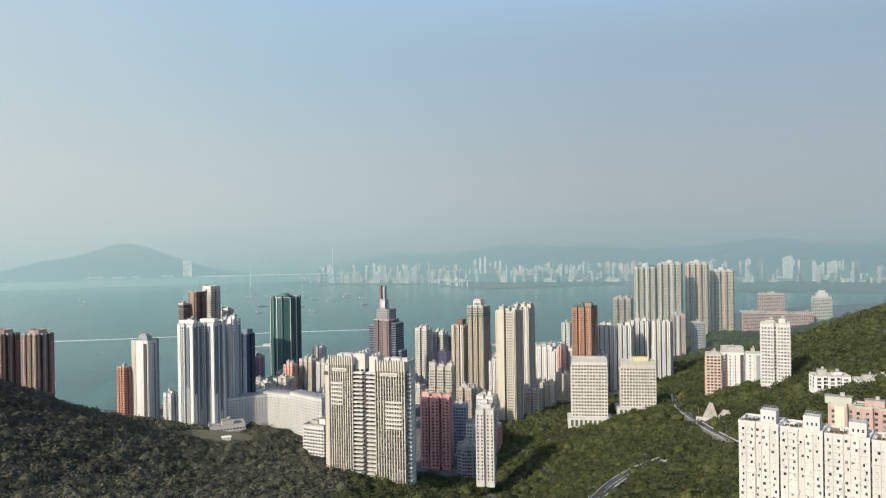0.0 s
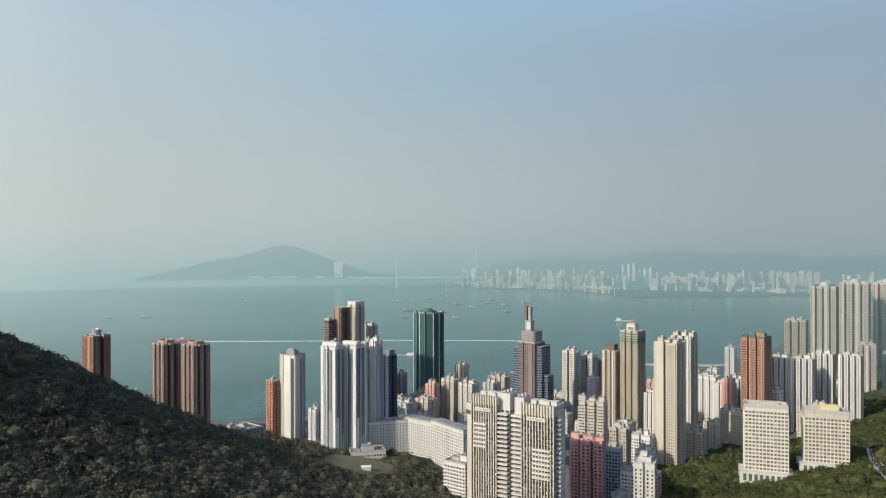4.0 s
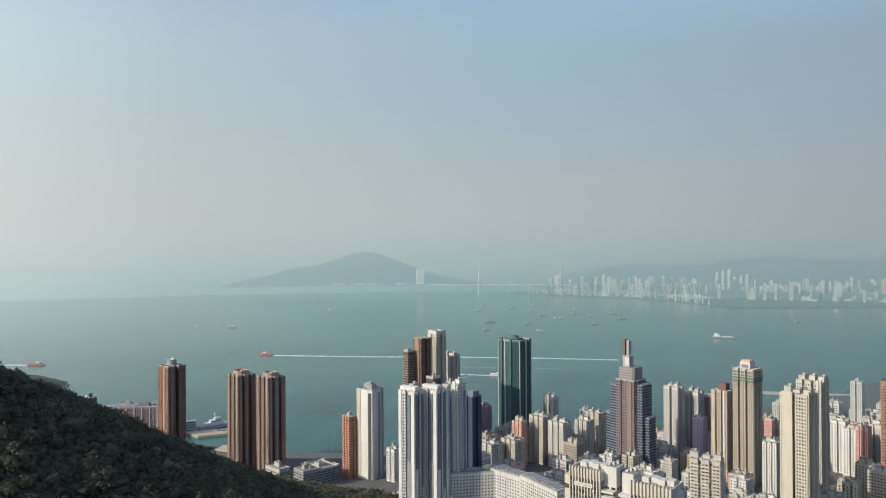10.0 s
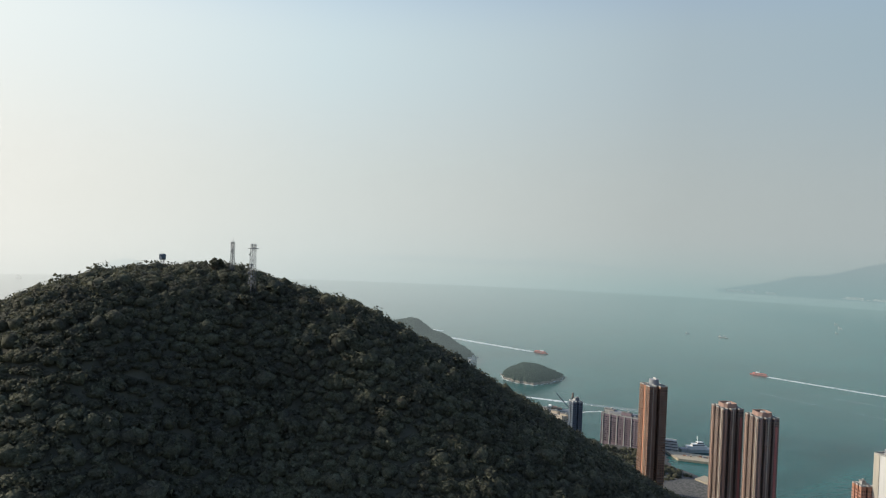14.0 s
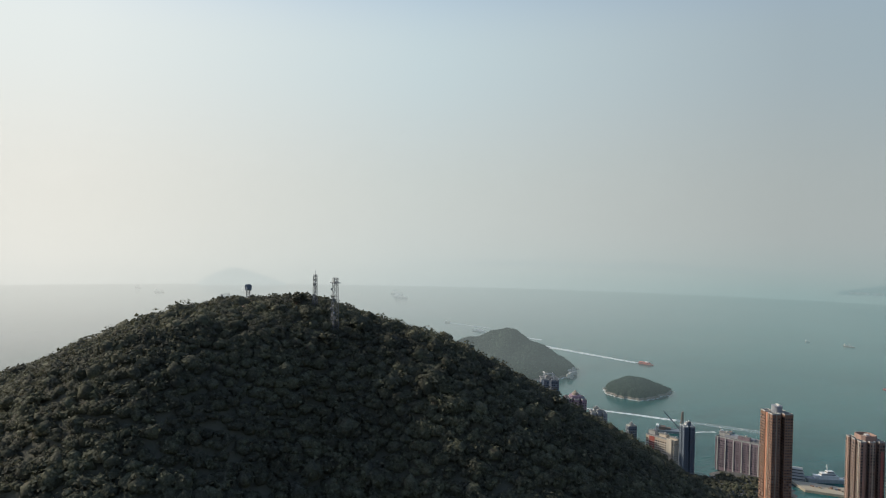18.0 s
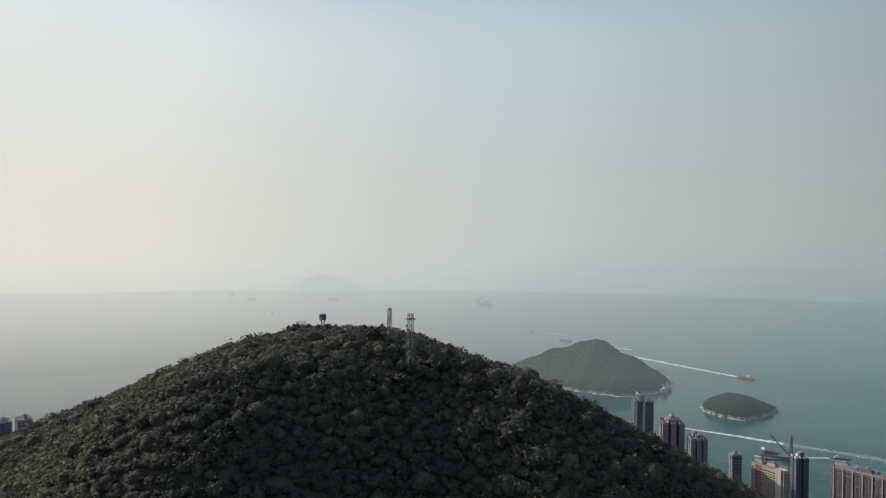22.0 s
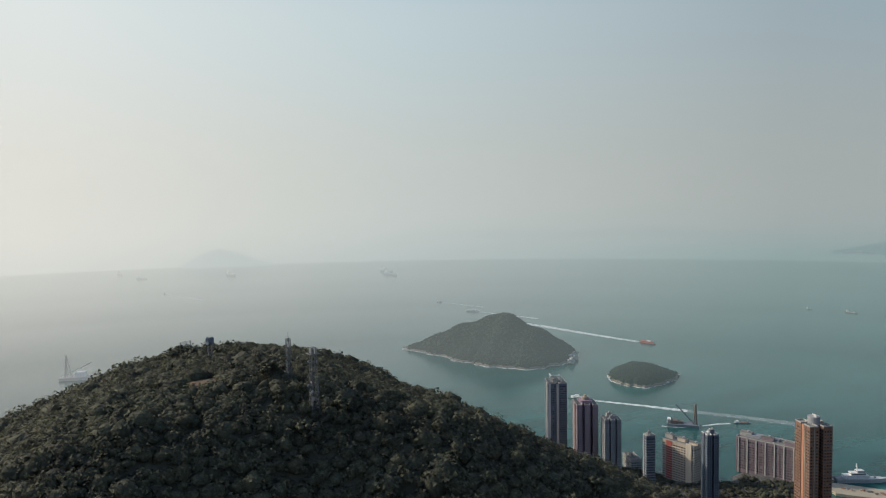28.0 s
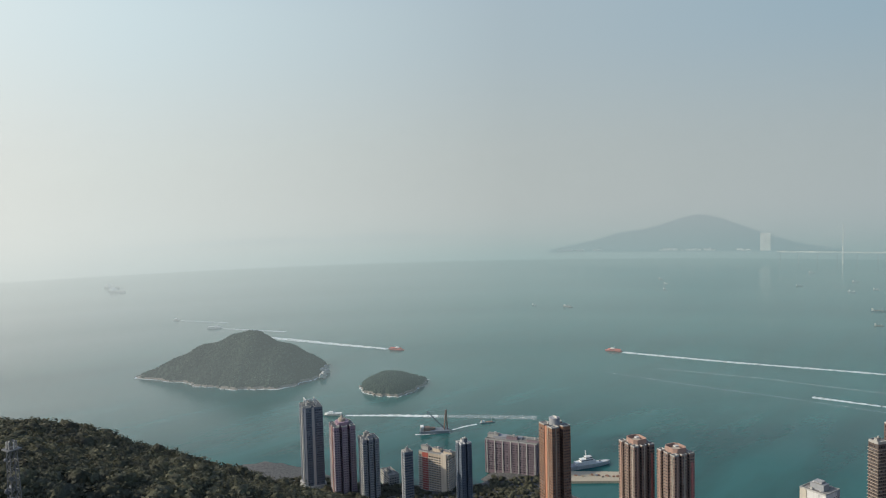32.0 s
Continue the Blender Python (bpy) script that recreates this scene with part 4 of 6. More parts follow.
# the broad twin-winged slab close by
NR = thing("twin_winged_block", "broad pale concrete block of flats with two finned wings", "block of flats", -59, 570, 24, -20, KT)
PLANS.append((-59, 570, 42))
FINE, SHADE = paint((0.52, 0.485, 0.405)), paint((0.42, 0.38, 0.30))
for sgn, x0, wid, lab in ((-1, -23.0, 21, "wing with pale vertical fins"), (1, 20.5, 25, "wider wing with pale vertical fins")):
    HN = 108 if sgn < 0 else 106
    wing = part("wing", Soup().prism([(x0 + a, b) for a, b in rect(wid, 20)], 0, HN), FINE, NR, lab)
    for me in windows([(x0 + a, b) for a, b in rect(wid, 20)], 3, HN - 3, 3.35, wid / int(wid / 2.1) - 0.001, 1.35, 2.9):
        part("window_grid", me, GLASS, wing, "rows of dark panes", "stuff")
    n = int(wid / 2.1)
    for q in range(n + 1):
        fx = x0 - wid / 2 + q * wid / n
        part("fin", Soup().box(fx, -10.6, 0, 0.7, 1.3, HN + 3.5), FINE, wing)
    part("name_board", Soup().box(x0 - 1, -10.9, HN - 9, wid * 0.6, 0.5, 2.6), C_WHITE, wing, "white board across the top floors")
    part("name_bars", Soup().box(x0 - 1 - wid * 0.14, -11.2, HN - 8.3, wid * 0.2, 0.2, 1.2).box(x0 - 1 + wid * 0.12, -11.2, HN - 8.3, wid * 0.22, 0.2, 1.2), SHADE, wing)
    for q in range(6 + (sgn > 0)):
        part("sun_screen", Soup().box(x0 + (-3 if sgn < 0 else 3), -11.4, HN * (0.66 if sgn < 0 else 0.52) + q * 3.35 + 0.6, wid * (0.52 if sgn < 0 else 0.55), 0.9, 1.5), C_OFF, wing, "plain white screen panel")
    part("parapet", Soup().ring([(x0 + a, b) for a, b in grown(rect(wid, 20), 0.1)], [(x0 + a, b) for a, b in grown(rect(wid, 20), -0.5)], HN + 0.02, HN + 2.2), C_OFF, wing)
    part("roof_slab", Soup().box(x0, 0, HN + 0.02, wid - 1.2, 18.6, 0.3), ROOF, wing)
    for q in range(4):
        part("plant_room", Soup().box(x0 - wid * 0.3 + q * wid * 0.2, 3 + (q % 2) * 2, HN + 0.3, 4.5, 6, 3.2), C_OFF, wing)
    stack_x = x0 + wid / 2 + 4.4 if sgn < 0 else x0 - wid / 2 - 4.4
    stack = part("stair_tower", Soup().box(stack_x, 1, 0, 8.4 if sgn < 0 else 7.4, 12, HN + 5), C_OFF, NR, "pale balcony stack between wings")
    part("roof_slab", Soup().box(stack_x, 1, HN + 5.02, 6.4, 10.6, 0.25), ROOF, stack)
    for q in range(3):
        part("roof_hut", Soup().box(stack_x - 1.8 + q * 1.7, -1.5 + q * 2.4, HN + 5.3, 1.4, 1.8, 1.2 + 0.5 * q), C_OFF, stack)
    for q in range(29):
        z = 4 + q * 3.35
        part("balcony", Soup().box(stack_x, -7.6 + 0.0 * q, z, 8.4, 5.2, 1.15).box(stack_x, -7.6, z - 0.25, 8.6, 5.3, 0.25), C_OFF, stack)
    for me in windows([(stack_x + a, b + 1) for a, b in rect(8.2, 12.2)], 4, HN - 6, 3.35, 3.4, 2.6, 1.7):
        part("window_grid", me, GLASS, stack, "rows of dark panes", "stuff")
part("core", Soup().box(-1.5, 5, 0, 7, 8, 110), C_SLATE, NR, "recessed grey lift core")
end = part("end_wing", Soup().prism([(-40.0, -6), (-33.8, -9), (-33.8, 9), (-40.0, 8)], 4, 103), C_CREAM, NR, "rounded cream end wing")
part("end_gap", Soup().box(-37.5, -5, 95, 4.0, 6.5, 2.6), C_BLACK, end)
side = part("side_bay", Soup().box(34.2, 1, 0, 2.4, 9, 104), C_OFF, NR)
for q in range(29):
    part("balcony", Soup().box(34.6, -2.5, 4 + q * 3.35, 3.4, 7, 1.1), C_WHITE, side)

# the white curved housing block
for k, (ox, oy, ln, rt, tp) in enumerate([(-214, 752, 42, 28, 66), (-176, 756, 46, -28, 68), (-138, 722, 52, -42, 72)]):
    r, H = tower("long white housing block under a ribbed roof", ox, oy, ln, 14, rt, tp, C_WHITE, storey=3.0, pitch=2.9, win=(1.15, 1.05), pier=0.35, ledge=0.35, ledge_mat=C_OFF, tanks=0, aerial=False, name="housing_block", category="block of flats", group="bent housing row", hood=True)
    s = Soup()
    for q in range(int(ln / 4)):
        s.box(-ln / 2 + 2 + q * 4, 1, H + 0.4, 2.6, 10, 1.4)
    part("roof_ribs", s, C_GREY, r, "grey ribbed roof vaults")
    if k == 1:
        part("stair_strip", Soup().box(-ln / 2 - 0.5, -6, 0, 5, 6, H + 2), C_LIME, r, "pale lime stair tower")
tower("flat-roofed white block with a roof garden", -222, 712, 34, 20, 25, 46, C_OFF, pitch=3, win=(2, 1.3), ledge=0.6, tanks=1, aerial=False, name="housing_block", category="block of flats")
tower("white balcony block at the forest edge", -116, 642, 22, 16, -25, 62, C_WHITE, pitch=2.8, win=(1.8, 1.3), ledge=0.8, ledge_mat=C_OFF, tanks=2, name="housing_block", category="block of flats")

# foreground white terrace of flats, four stepped blocks
TERRACE, TERRACE_TRIM, PIPE = paint((0.56, 0.54, 0.51), 0.8, 0.34, 0.16), paint((0.56, 0.55, 0.52), 0.8, 0.3), paint((0.36, 0.34, 0.31))
for k in range(5):
    ox, oy = 141 + 13.8 * k + 2, 317 - 10.2 * k
    plan = [(-8.25, -7.5), (-1.2, -7.5), (-1.2, -6.6), (1.0, -6.6), (1.0, -7.5), (8.25, -7.5), (8.25, 1.5), (7.2, 1.5), (7.2, 3.2), (8.25, 3.2), (8.25, 7.5), (-8.25, 7.5), (-8.25, 1.0), (-7.3, 1.0), (-7.3, -1.0), (-8.25, -1.0)]
    r, H = tower("white-painted block of flats with rooftop stair house", ox, oy, 16.5, 15, -37, 141.5 - 0.4 * k, TERRACE, plan, storey=2.9, pitch=2.5, win=(0.78, 0.85), pier=0, gone=0.22, tanks=0, aerial=False, name="terrace_block", category="block of flats", group="stepped white terrace", hood=True, parapet=1.1, base=52, trim=TERRACE_TRIM)
    for px, py in ((-1.45, -7.62), (1.25, -7.62), (4.6, -7.62), (8.37, -3.2), (8.37, 1.2), (-5.2, -7.62)):
        part("drain_pipe", Soup().box(px, py, 0, 0.2, 0.2, H), PIPE, r, "grey drain pipe")
    s = Soup()
    for f_ in range(int((H - 5) / 2.9)):
        for px, wd in ((-6.6, 1.5), (-4.3, 1.5), (-2.4, 1.3), (2.2, 1.3), (4.4, 1.5), (6.7, 1.5)):
            s.box(px, -7.75, 6.75 + f_ * 2.9, wd, 0.5, 0.1)
        for py in (-5.6, -2.6, 0.0, 5.4):
            s.box(8.5, py, 6.75 + f_ * 2.9, 0.5, 1.4, 0.1)
    part("window_hoods", s, TERRACE_TRIM, r, "thin shades over windows", "stuff")
    h2 = part("stair_house", Soup().box(3.6, -1.5, H, 6.4, 6.0, 6.2).box(3.6, -1.5, H + 5.3, 6.7, 6.3, 0.25), TERRACE_TRIM, r, "white rooftop stair house")
    for dx in (-1.6, 0.2, 1.9):
        part("slot_window", Soup().box(3.6 + dx, -4.52, H + 2.2, 0.7, 0.08, 1.3), GLASS, h2)
    part("railing", Soup().ring(rect(6.0, 5.4), rect(5.8, 5.2), H + 7.2, H + 7.32).ring(rect(6.0, 5.4), rect(5.86, 5.26), H + 6.7, H + 6.78), STEEL, h2).location = (3.6, -1.5, 0)
    for q in range(7):
        for dy in (-2.6, 2.6):
            part("rail_post", Soup().bar((0.7 + q * 0.967, -1.5 + dy, H + 6.2), (0.7 + q * 0.967, -1.5 + dy, H + 7.3), 0.05), STEEL, h2)
    part("lean_to", Soup().prism([(-0.6, -4.0), (0.6, -4.0), (0.6, 1.2), (-0.6, 1.2)], H, H + 2.8, [(0.2, -4.0), (0.6, -4.0), (0.6, 1.2), (0.2, 1.2)]), C_GREY, r)
    part("deck", Soup().box(-3.5, 2.5, H + 0.22, 6.5, 6.5, 0.12), paint((0.30, 0.17, 0.13)) if k > 1 else C_GREY, r)
    for q in range(4):
        part("planter", Soup().box(-6 + q * 1.7, -4.5 + q * 0.6, H + 0.25, 1.2, 0.9, 0.5), C_RUST, r)
        part("potted_shrub", clumps("potted_shrub", [(-6 + q * 1.7 + dx, -4.5 + q * 0.6, H + 1.1) for dx in (-0.35, 0.1, 0.4)], [0.5, 0.65, 0.45], 0.9, 1, 50 + q, 0.3), FOLIAGE_LUSH, r)
tower("salmon and green painted terrace of flats", 241, 392, 46, 15, -35, 129, paint((0.46, 0.32, 0.28)), comb(46, 15, 4, 2, 1.6, 2.0), pitch=3.2, win=(1.3, 1.3), tanks=3, trim=paint((0.42, 0.43, 0.36)), name="terrace_block", category="block of flats", group="hillside terraces", hood=True, base=90, fins=[("f", -0.38, 5, paint((0.56, 0.56, 0.44)), 0, 1, 0.4), ("f", 0.2, 6, paint((0.50, 0.56, 0.42)), 0, 0.8, 0.4)])
for k, (ox, oy, tp) in enumerate([(307, 560, 115.5), (335, 548, 113.5)]):
    tower("low white villa block with dark window bays", ox, oy, 26, 14, -12, tp, C_WHITE, comb(26, 14, 3, 2, 1.0, 2.0), pitch=4.0, win=(2.6, 1.5), pier=0.4, tanks=2, aerial=False, name="villa_block", category="building", group="hillside villas", base=104)

# town infill measured in place
for lab, ox, oy, w_, d_, rt, tp, m_ in [
    ("cream block stepping down a slope", 101, 831, 26, 18, -25, 52, C_CREAM), ("white flats with balcony bays", 154, 1060, 25, 17, -30, 70, C_WHITE), ("white flats with blue shade sides", 172, 1042, 24, 17, -30, 64, C_WHITE),
    ("white flats with grey vertical ribs", 194, 1068, 22, 17, -30, 66, C_OFF), ("slim off-white tower beside the quay", -199, 1118, 17, 14, -25, 65, C_OFF), ("terracotta and white block of flats", -213, 970, 14, 12, -25, 63, C_SALMON),
    ("mauve apartment tower beside the quay", -273, 1027, 15, 12, -25, 66, C_PURPLE), ("cream flats with light wells", -191, 990, 22, 16, -30, 67, C_CREAM), ("cream and white flats with close bays", -164, 975, 23, 16, -30, 65, C_OFF),
    ("low white flats with stacked balconies", -236, 912, 24, 20, -30, 50, C_OFF), ("low cream flats with stacked balconies", -212, 928, 22, 18, -30, 52, C_CREAM), ("cream flats topped with roof huts", -130, 1060, 22, 17, -30, 60, C_CREAM),
    ("dark glass block beside the quay", -148, 1102, 13, 10, -30, 52, C_SLATE), ("cream flats beside blue glass", -140, 1020, 18, 15, -30, 58, C_OFF), ("small cream block on the slope", 128, 872, 17, 14, -20, 52, C_CREAM),
    ("white flats near the brick tower", 214, 960, 16, 14, -30, 74, C_WHITE), ("slim pale pink flats among towers", 166, 985, 12, 12, -30, 80, C_PINK), ("white flats near tall cream tower", 60, 1052, 17, 15, -30, 74, C_WHITE),
    ("small white flats between taller towers", 68, 930, 14, 13, -30, 70, C_WHITE), ("plain grey office block in town", -52, 880, 22, 16, -20, 40, C_GREY), ("low town block with a red roof", 120, 1120, 22, 18, -30, 44, C_RED)]:
    tower(lab, ox, oy, w_, d_, rt, tp, m_, comb(w_, d_, 3, 2, 1.5, 1.6), pitch=2.3, win=(1.3, 1.3), ledge=0.3, ledge_mat=m_, tanks=2, hood=oy < 950, group="town flats")
# the rest of the town's close-packed low blocks
rng = random.Random(11)
placed = 0
for k in range(900):
    ox, oy = rng.uniform(-420, 340), rng.uniform(640, 1420)
    w_, d_ = rng.uniform(14, 26), rng.uniform(12, 18)
    if placed >= 112 or ground(ox, oy) > 29 or shore_distance(np.array([ox]), np.array([oy]))[0] < 22 or any(math.hypot(ox - a, oy - b) < c * 0.92 + 0.46 * max(w_, d_) for a, b, c in PLANS):
        continue
    if (oy < 690 and ox < 0) or (ox < -270 and oy < 850) or (-240 < ox < 40 and oy < 720) or (50 < ox < 330 and oy < 860) or (-400 < ox < -270 and oy > 880 and oy < 1040):
        continue
    placed += 1
    hue = rng.choice([C_WHITE, C_WHITE, C_CREAM, C_OFF, C_OFF, C_TAN, C_WHITE, C_PINK])
    tower(rng.choice(["low weathered block of flats in town", "close-packed old town flats topped with huts"]), ox, oy, w_, d_, -30 + rng.uniform(-4, 4), ground(ox, oy) + rng.uniform(16, 40) * (0.7 if oy > 1100 else 1), hue, comb(w_, d_, 2, 2, 1.4, 1.6) if k % 2 else None,
          pitch=2.6, win=(1.4, 1.3), ledge=0.3 if k % 3 else 0.0, ledge_mat=hue, tanks=2, group="town flats", name="low_block", category="block of flats", aerial=False)
for lab, ox, oy, w_, d_, rt, tp, m_ in [("white podium with a tall arch", -478, 842, 30, 14, -25, 20, C_OFF), ("grey ribbed market shed by the shore", -440, 880, 40, 24, -25, 16, C_GREY), ("dark sloped roof of a sports hall", -420, 838, 34, 26, -28, 28, C_GREY), ("long low pale shed on the waterfront", -560, 905, 50, 16, -8, 15, C_OFF),
                                        ("small pink house by white flats", -286, 760, 18, 12, -30, 34, C_PINK), ("grey stepped school on a hillside", -418, 806, 20, 22, -30, 34, C_GREY), ("weathered white tower on the far slope", -1235, -60, 24, 18, 20, 74, C_GREY), ("second grey tower on the far slope", -1262, -92, 24, 18, 20, 66, C_GREY), ("low white school beside a quiet shore", -880, 830, 30, 14, -20, 18, C_OFF)]:
    tower(lab, ox, oy, w_, d_, rt, tp, m_, pitch=3.0, win=(2.0, 1.3), ledge=0.4, ledge_mat=m_, tanks=1, group="shore buildings", name="low_building", category="building", aerial=False)

# ---- distance: haze rim, far shore, far hills ----
RIM_X, RIM_Y, RIM_R = -100.0, 120.0, 4740.0


def rim(az, r, z=0.0):
    a = radians(az)
    return (RIM_X + r * math.sin(a), RIM_Y + r * math.cos(a), z)


def bearing(n, l):
    """Compass bearing round the rim's centre as 0 to 1, and the height."""
    sep = n.new("ShaderNodeSeparateXYZ")
    l.new(n.new("ShaderNodeNewGeometry").outputs["Position"], sep.inputs[0])
    dx, dy = n.new("ShaderNodeMath"), n.new("ShaderNodeMath")
    dx.inputs[1].default_value, dy.inputs[1].default_value = -RIM_X, -RIM_Y
    l.new(sep.outputs["X"], dx.inputs[0]), l.new(sep.outputs["Y"], dy.inputs[0])
    at_ = n.new("ShaderNodeMath")
    at_.operation = "ARCTAN2"
    l.new(dx.outputs[0], at_.inputs[0]), l.new(dy.outputs[0], at_.inputs[1])
    az = n.new("ShaderNodeMapRange")
    az.inputs["From Min"].default_value, az.inputs["From Max"].default_value = radians(-180), radians(180)
    l.new(at_.outputs[0], az.inputs["Value"])
    return az.outputs["Result"], sep.outputs["Z"]


def span(n, l, value, lo, hi, a=0.0, b=1.0, soft="SMOOTHSTEP"):
    m = n.new("ShaderNodeMapRange")
    m.interpolation_type = soft
    for k, v in (("From Min", lo), ("From Max", hi), ("To Min", a), ("To Max", b)):
        m.inputs[k].default_value = v
    l.new(value, m.inputs["Value"])
    return m.outputs["Result"]


# Glow colours by bearing: haze, far water, veils, low sky; painted brighter sunward.
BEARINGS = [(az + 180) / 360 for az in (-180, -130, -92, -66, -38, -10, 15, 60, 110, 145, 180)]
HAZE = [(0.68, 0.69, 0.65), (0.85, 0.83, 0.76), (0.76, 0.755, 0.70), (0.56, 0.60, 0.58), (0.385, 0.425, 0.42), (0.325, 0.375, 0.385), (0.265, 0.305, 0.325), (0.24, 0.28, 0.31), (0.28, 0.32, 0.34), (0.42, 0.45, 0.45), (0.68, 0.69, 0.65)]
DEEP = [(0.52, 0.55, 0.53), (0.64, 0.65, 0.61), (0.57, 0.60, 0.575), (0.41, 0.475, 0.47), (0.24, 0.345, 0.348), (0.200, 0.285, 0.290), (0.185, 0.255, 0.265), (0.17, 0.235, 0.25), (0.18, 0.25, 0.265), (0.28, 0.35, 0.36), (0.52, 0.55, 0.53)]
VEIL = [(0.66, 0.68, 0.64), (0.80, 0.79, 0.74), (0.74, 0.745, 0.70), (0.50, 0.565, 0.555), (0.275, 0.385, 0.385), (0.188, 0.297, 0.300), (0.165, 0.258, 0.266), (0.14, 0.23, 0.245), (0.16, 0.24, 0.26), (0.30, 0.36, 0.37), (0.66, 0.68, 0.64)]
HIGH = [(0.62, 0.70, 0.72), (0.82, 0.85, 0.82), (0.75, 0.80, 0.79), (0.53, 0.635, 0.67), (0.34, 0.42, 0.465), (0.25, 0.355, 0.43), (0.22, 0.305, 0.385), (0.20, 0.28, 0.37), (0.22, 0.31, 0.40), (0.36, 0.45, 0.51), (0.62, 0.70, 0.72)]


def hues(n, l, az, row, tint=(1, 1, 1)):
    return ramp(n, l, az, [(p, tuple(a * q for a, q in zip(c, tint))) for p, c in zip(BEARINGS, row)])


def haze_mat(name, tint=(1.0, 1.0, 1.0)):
    """Distance in haze painted as glow: warm towards the low sun, bluish grey away from it."""
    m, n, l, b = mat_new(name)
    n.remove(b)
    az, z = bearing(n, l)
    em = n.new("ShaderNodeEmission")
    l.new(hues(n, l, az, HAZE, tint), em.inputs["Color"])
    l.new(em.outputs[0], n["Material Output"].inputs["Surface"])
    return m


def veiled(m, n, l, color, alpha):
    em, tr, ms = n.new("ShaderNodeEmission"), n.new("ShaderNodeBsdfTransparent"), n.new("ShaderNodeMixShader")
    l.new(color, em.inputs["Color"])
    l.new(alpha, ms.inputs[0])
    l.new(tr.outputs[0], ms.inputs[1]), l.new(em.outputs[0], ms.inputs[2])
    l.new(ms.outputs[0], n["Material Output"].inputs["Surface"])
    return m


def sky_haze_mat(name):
    """The rim, painted as glow: far water below, haze at eye level, thinning into the open sky above."""
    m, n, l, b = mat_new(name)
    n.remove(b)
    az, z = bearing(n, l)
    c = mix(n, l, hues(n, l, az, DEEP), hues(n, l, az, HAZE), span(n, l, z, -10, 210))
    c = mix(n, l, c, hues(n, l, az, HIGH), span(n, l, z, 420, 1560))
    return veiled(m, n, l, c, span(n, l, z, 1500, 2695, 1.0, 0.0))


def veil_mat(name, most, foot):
    """Thin haze over the water, painted on a glowing sheet: clear at the surface, fullest at eye level."""
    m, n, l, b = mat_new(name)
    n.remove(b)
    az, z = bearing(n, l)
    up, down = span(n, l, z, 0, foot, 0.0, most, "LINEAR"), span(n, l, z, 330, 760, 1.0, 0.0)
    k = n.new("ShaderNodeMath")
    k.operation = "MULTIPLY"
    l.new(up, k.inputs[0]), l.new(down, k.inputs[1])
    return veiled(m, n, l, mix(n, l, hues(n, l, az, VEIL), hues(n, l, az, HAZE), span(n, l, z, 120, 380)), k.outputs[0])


def rim_wall(radius, levels, steps=180, first=-180, last=180):
    """A curved wall round the rim's centre; radius is a number or a rule of the bearing."""
    s = Soup()
    for z in levels:
        for k in range(steps + 1):
            a = first + (last - first) * k / steps
            s.v.append(rim(a, radius(a) if callable(radius) else radius, z))
    for i in range(len(levels) - 1):
        for k in range(steps):
            a = i * (steps + 1) + k
            s.f.append((a, a + steps + 1, a + steps + 2, a + 1))
    return s


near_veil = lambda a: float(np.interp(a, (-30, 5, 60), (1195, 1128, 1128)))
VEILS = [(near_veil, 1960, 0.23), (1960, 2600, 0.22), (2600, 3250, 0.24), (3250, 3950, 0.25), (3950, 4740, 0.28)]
# Glowing see-through sheets added in place of haze in the air.
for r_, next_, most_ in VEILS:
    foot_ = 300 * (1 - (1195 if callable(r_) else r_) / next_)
    tagged(part("backdrop", rim_wall(r_, [0.4, 60, 200, 400, 760], 120, -116, 58), veil_mat("haze_sheet_glow", most_, foot_)), "thin glowing sheet standing in for haze over open water", "haze", kind="structure")
# Added glowing wall, painted as hazy distance; its full circle also lights the land.
backdrop = tagged(part("backdrop", rim_wall(RIM_R, [-8, 150, 300, 900, 1900, 2700]), sky_haze_mat("far_haze_glow")), "glowing wall painted as pale haze where sea and sky meet", "haze", kind="structure")


def far_ridge(label, profile, r, tint, base=0.0, rough=7.0, seed=1):
    """A far hill line: a rounded ridge, from compass bearing and height."""
    rg = random.Random(seed)
    s, n = Soup(), (len(profile) - 1) * 10 + 1
    az = np.interp(np.linspace(0, len(profile) - 1, n), range(len(profile)), [p[0] for p in profile])
    hh = np.interp(np.linspace(0, len(profile) - 1, n), range(len(profile)), [p[1] for p in profile])
    hh = np.convolve(np.pad(hh, 3, mode="edge"), np.ones(7) / 7, "valid")
    for a, h in zip(az, hh):
        h = max(base + 1, h + rg.uniform(-1, 1) * rough * 0.3)
        for rr, f in ((r - 90, 0.0), (r - 55, 0.55), (r - 20, 1.0), (r + 20, 0.8)):
            s.v.append(rim(a, rr, base + (h - base) * f))
    for i in range(n - 1):
        for j in range(3):
            k = i * 4 + j
            s.f.append((k, k + 4, k + 5, k + 1))
    # The hill's hazy tone is painted as glow, not lit by the sun.
    return part("far_hill", s, haze_mat("hazed_hill_glow", tint), backdrop, label)


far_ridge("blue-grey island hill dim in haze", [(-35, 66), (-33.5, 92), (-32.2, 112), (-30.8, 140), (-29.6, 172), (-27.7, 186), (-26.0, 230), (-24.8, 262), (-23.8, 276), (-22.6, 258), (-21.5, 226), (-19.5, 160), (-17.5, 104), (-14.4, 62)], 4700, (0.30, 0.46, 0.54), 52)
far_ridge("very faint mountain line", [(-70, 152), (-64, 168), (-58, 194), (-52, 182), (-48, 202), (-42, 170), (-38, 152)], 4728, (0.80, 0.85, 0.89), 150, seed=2)
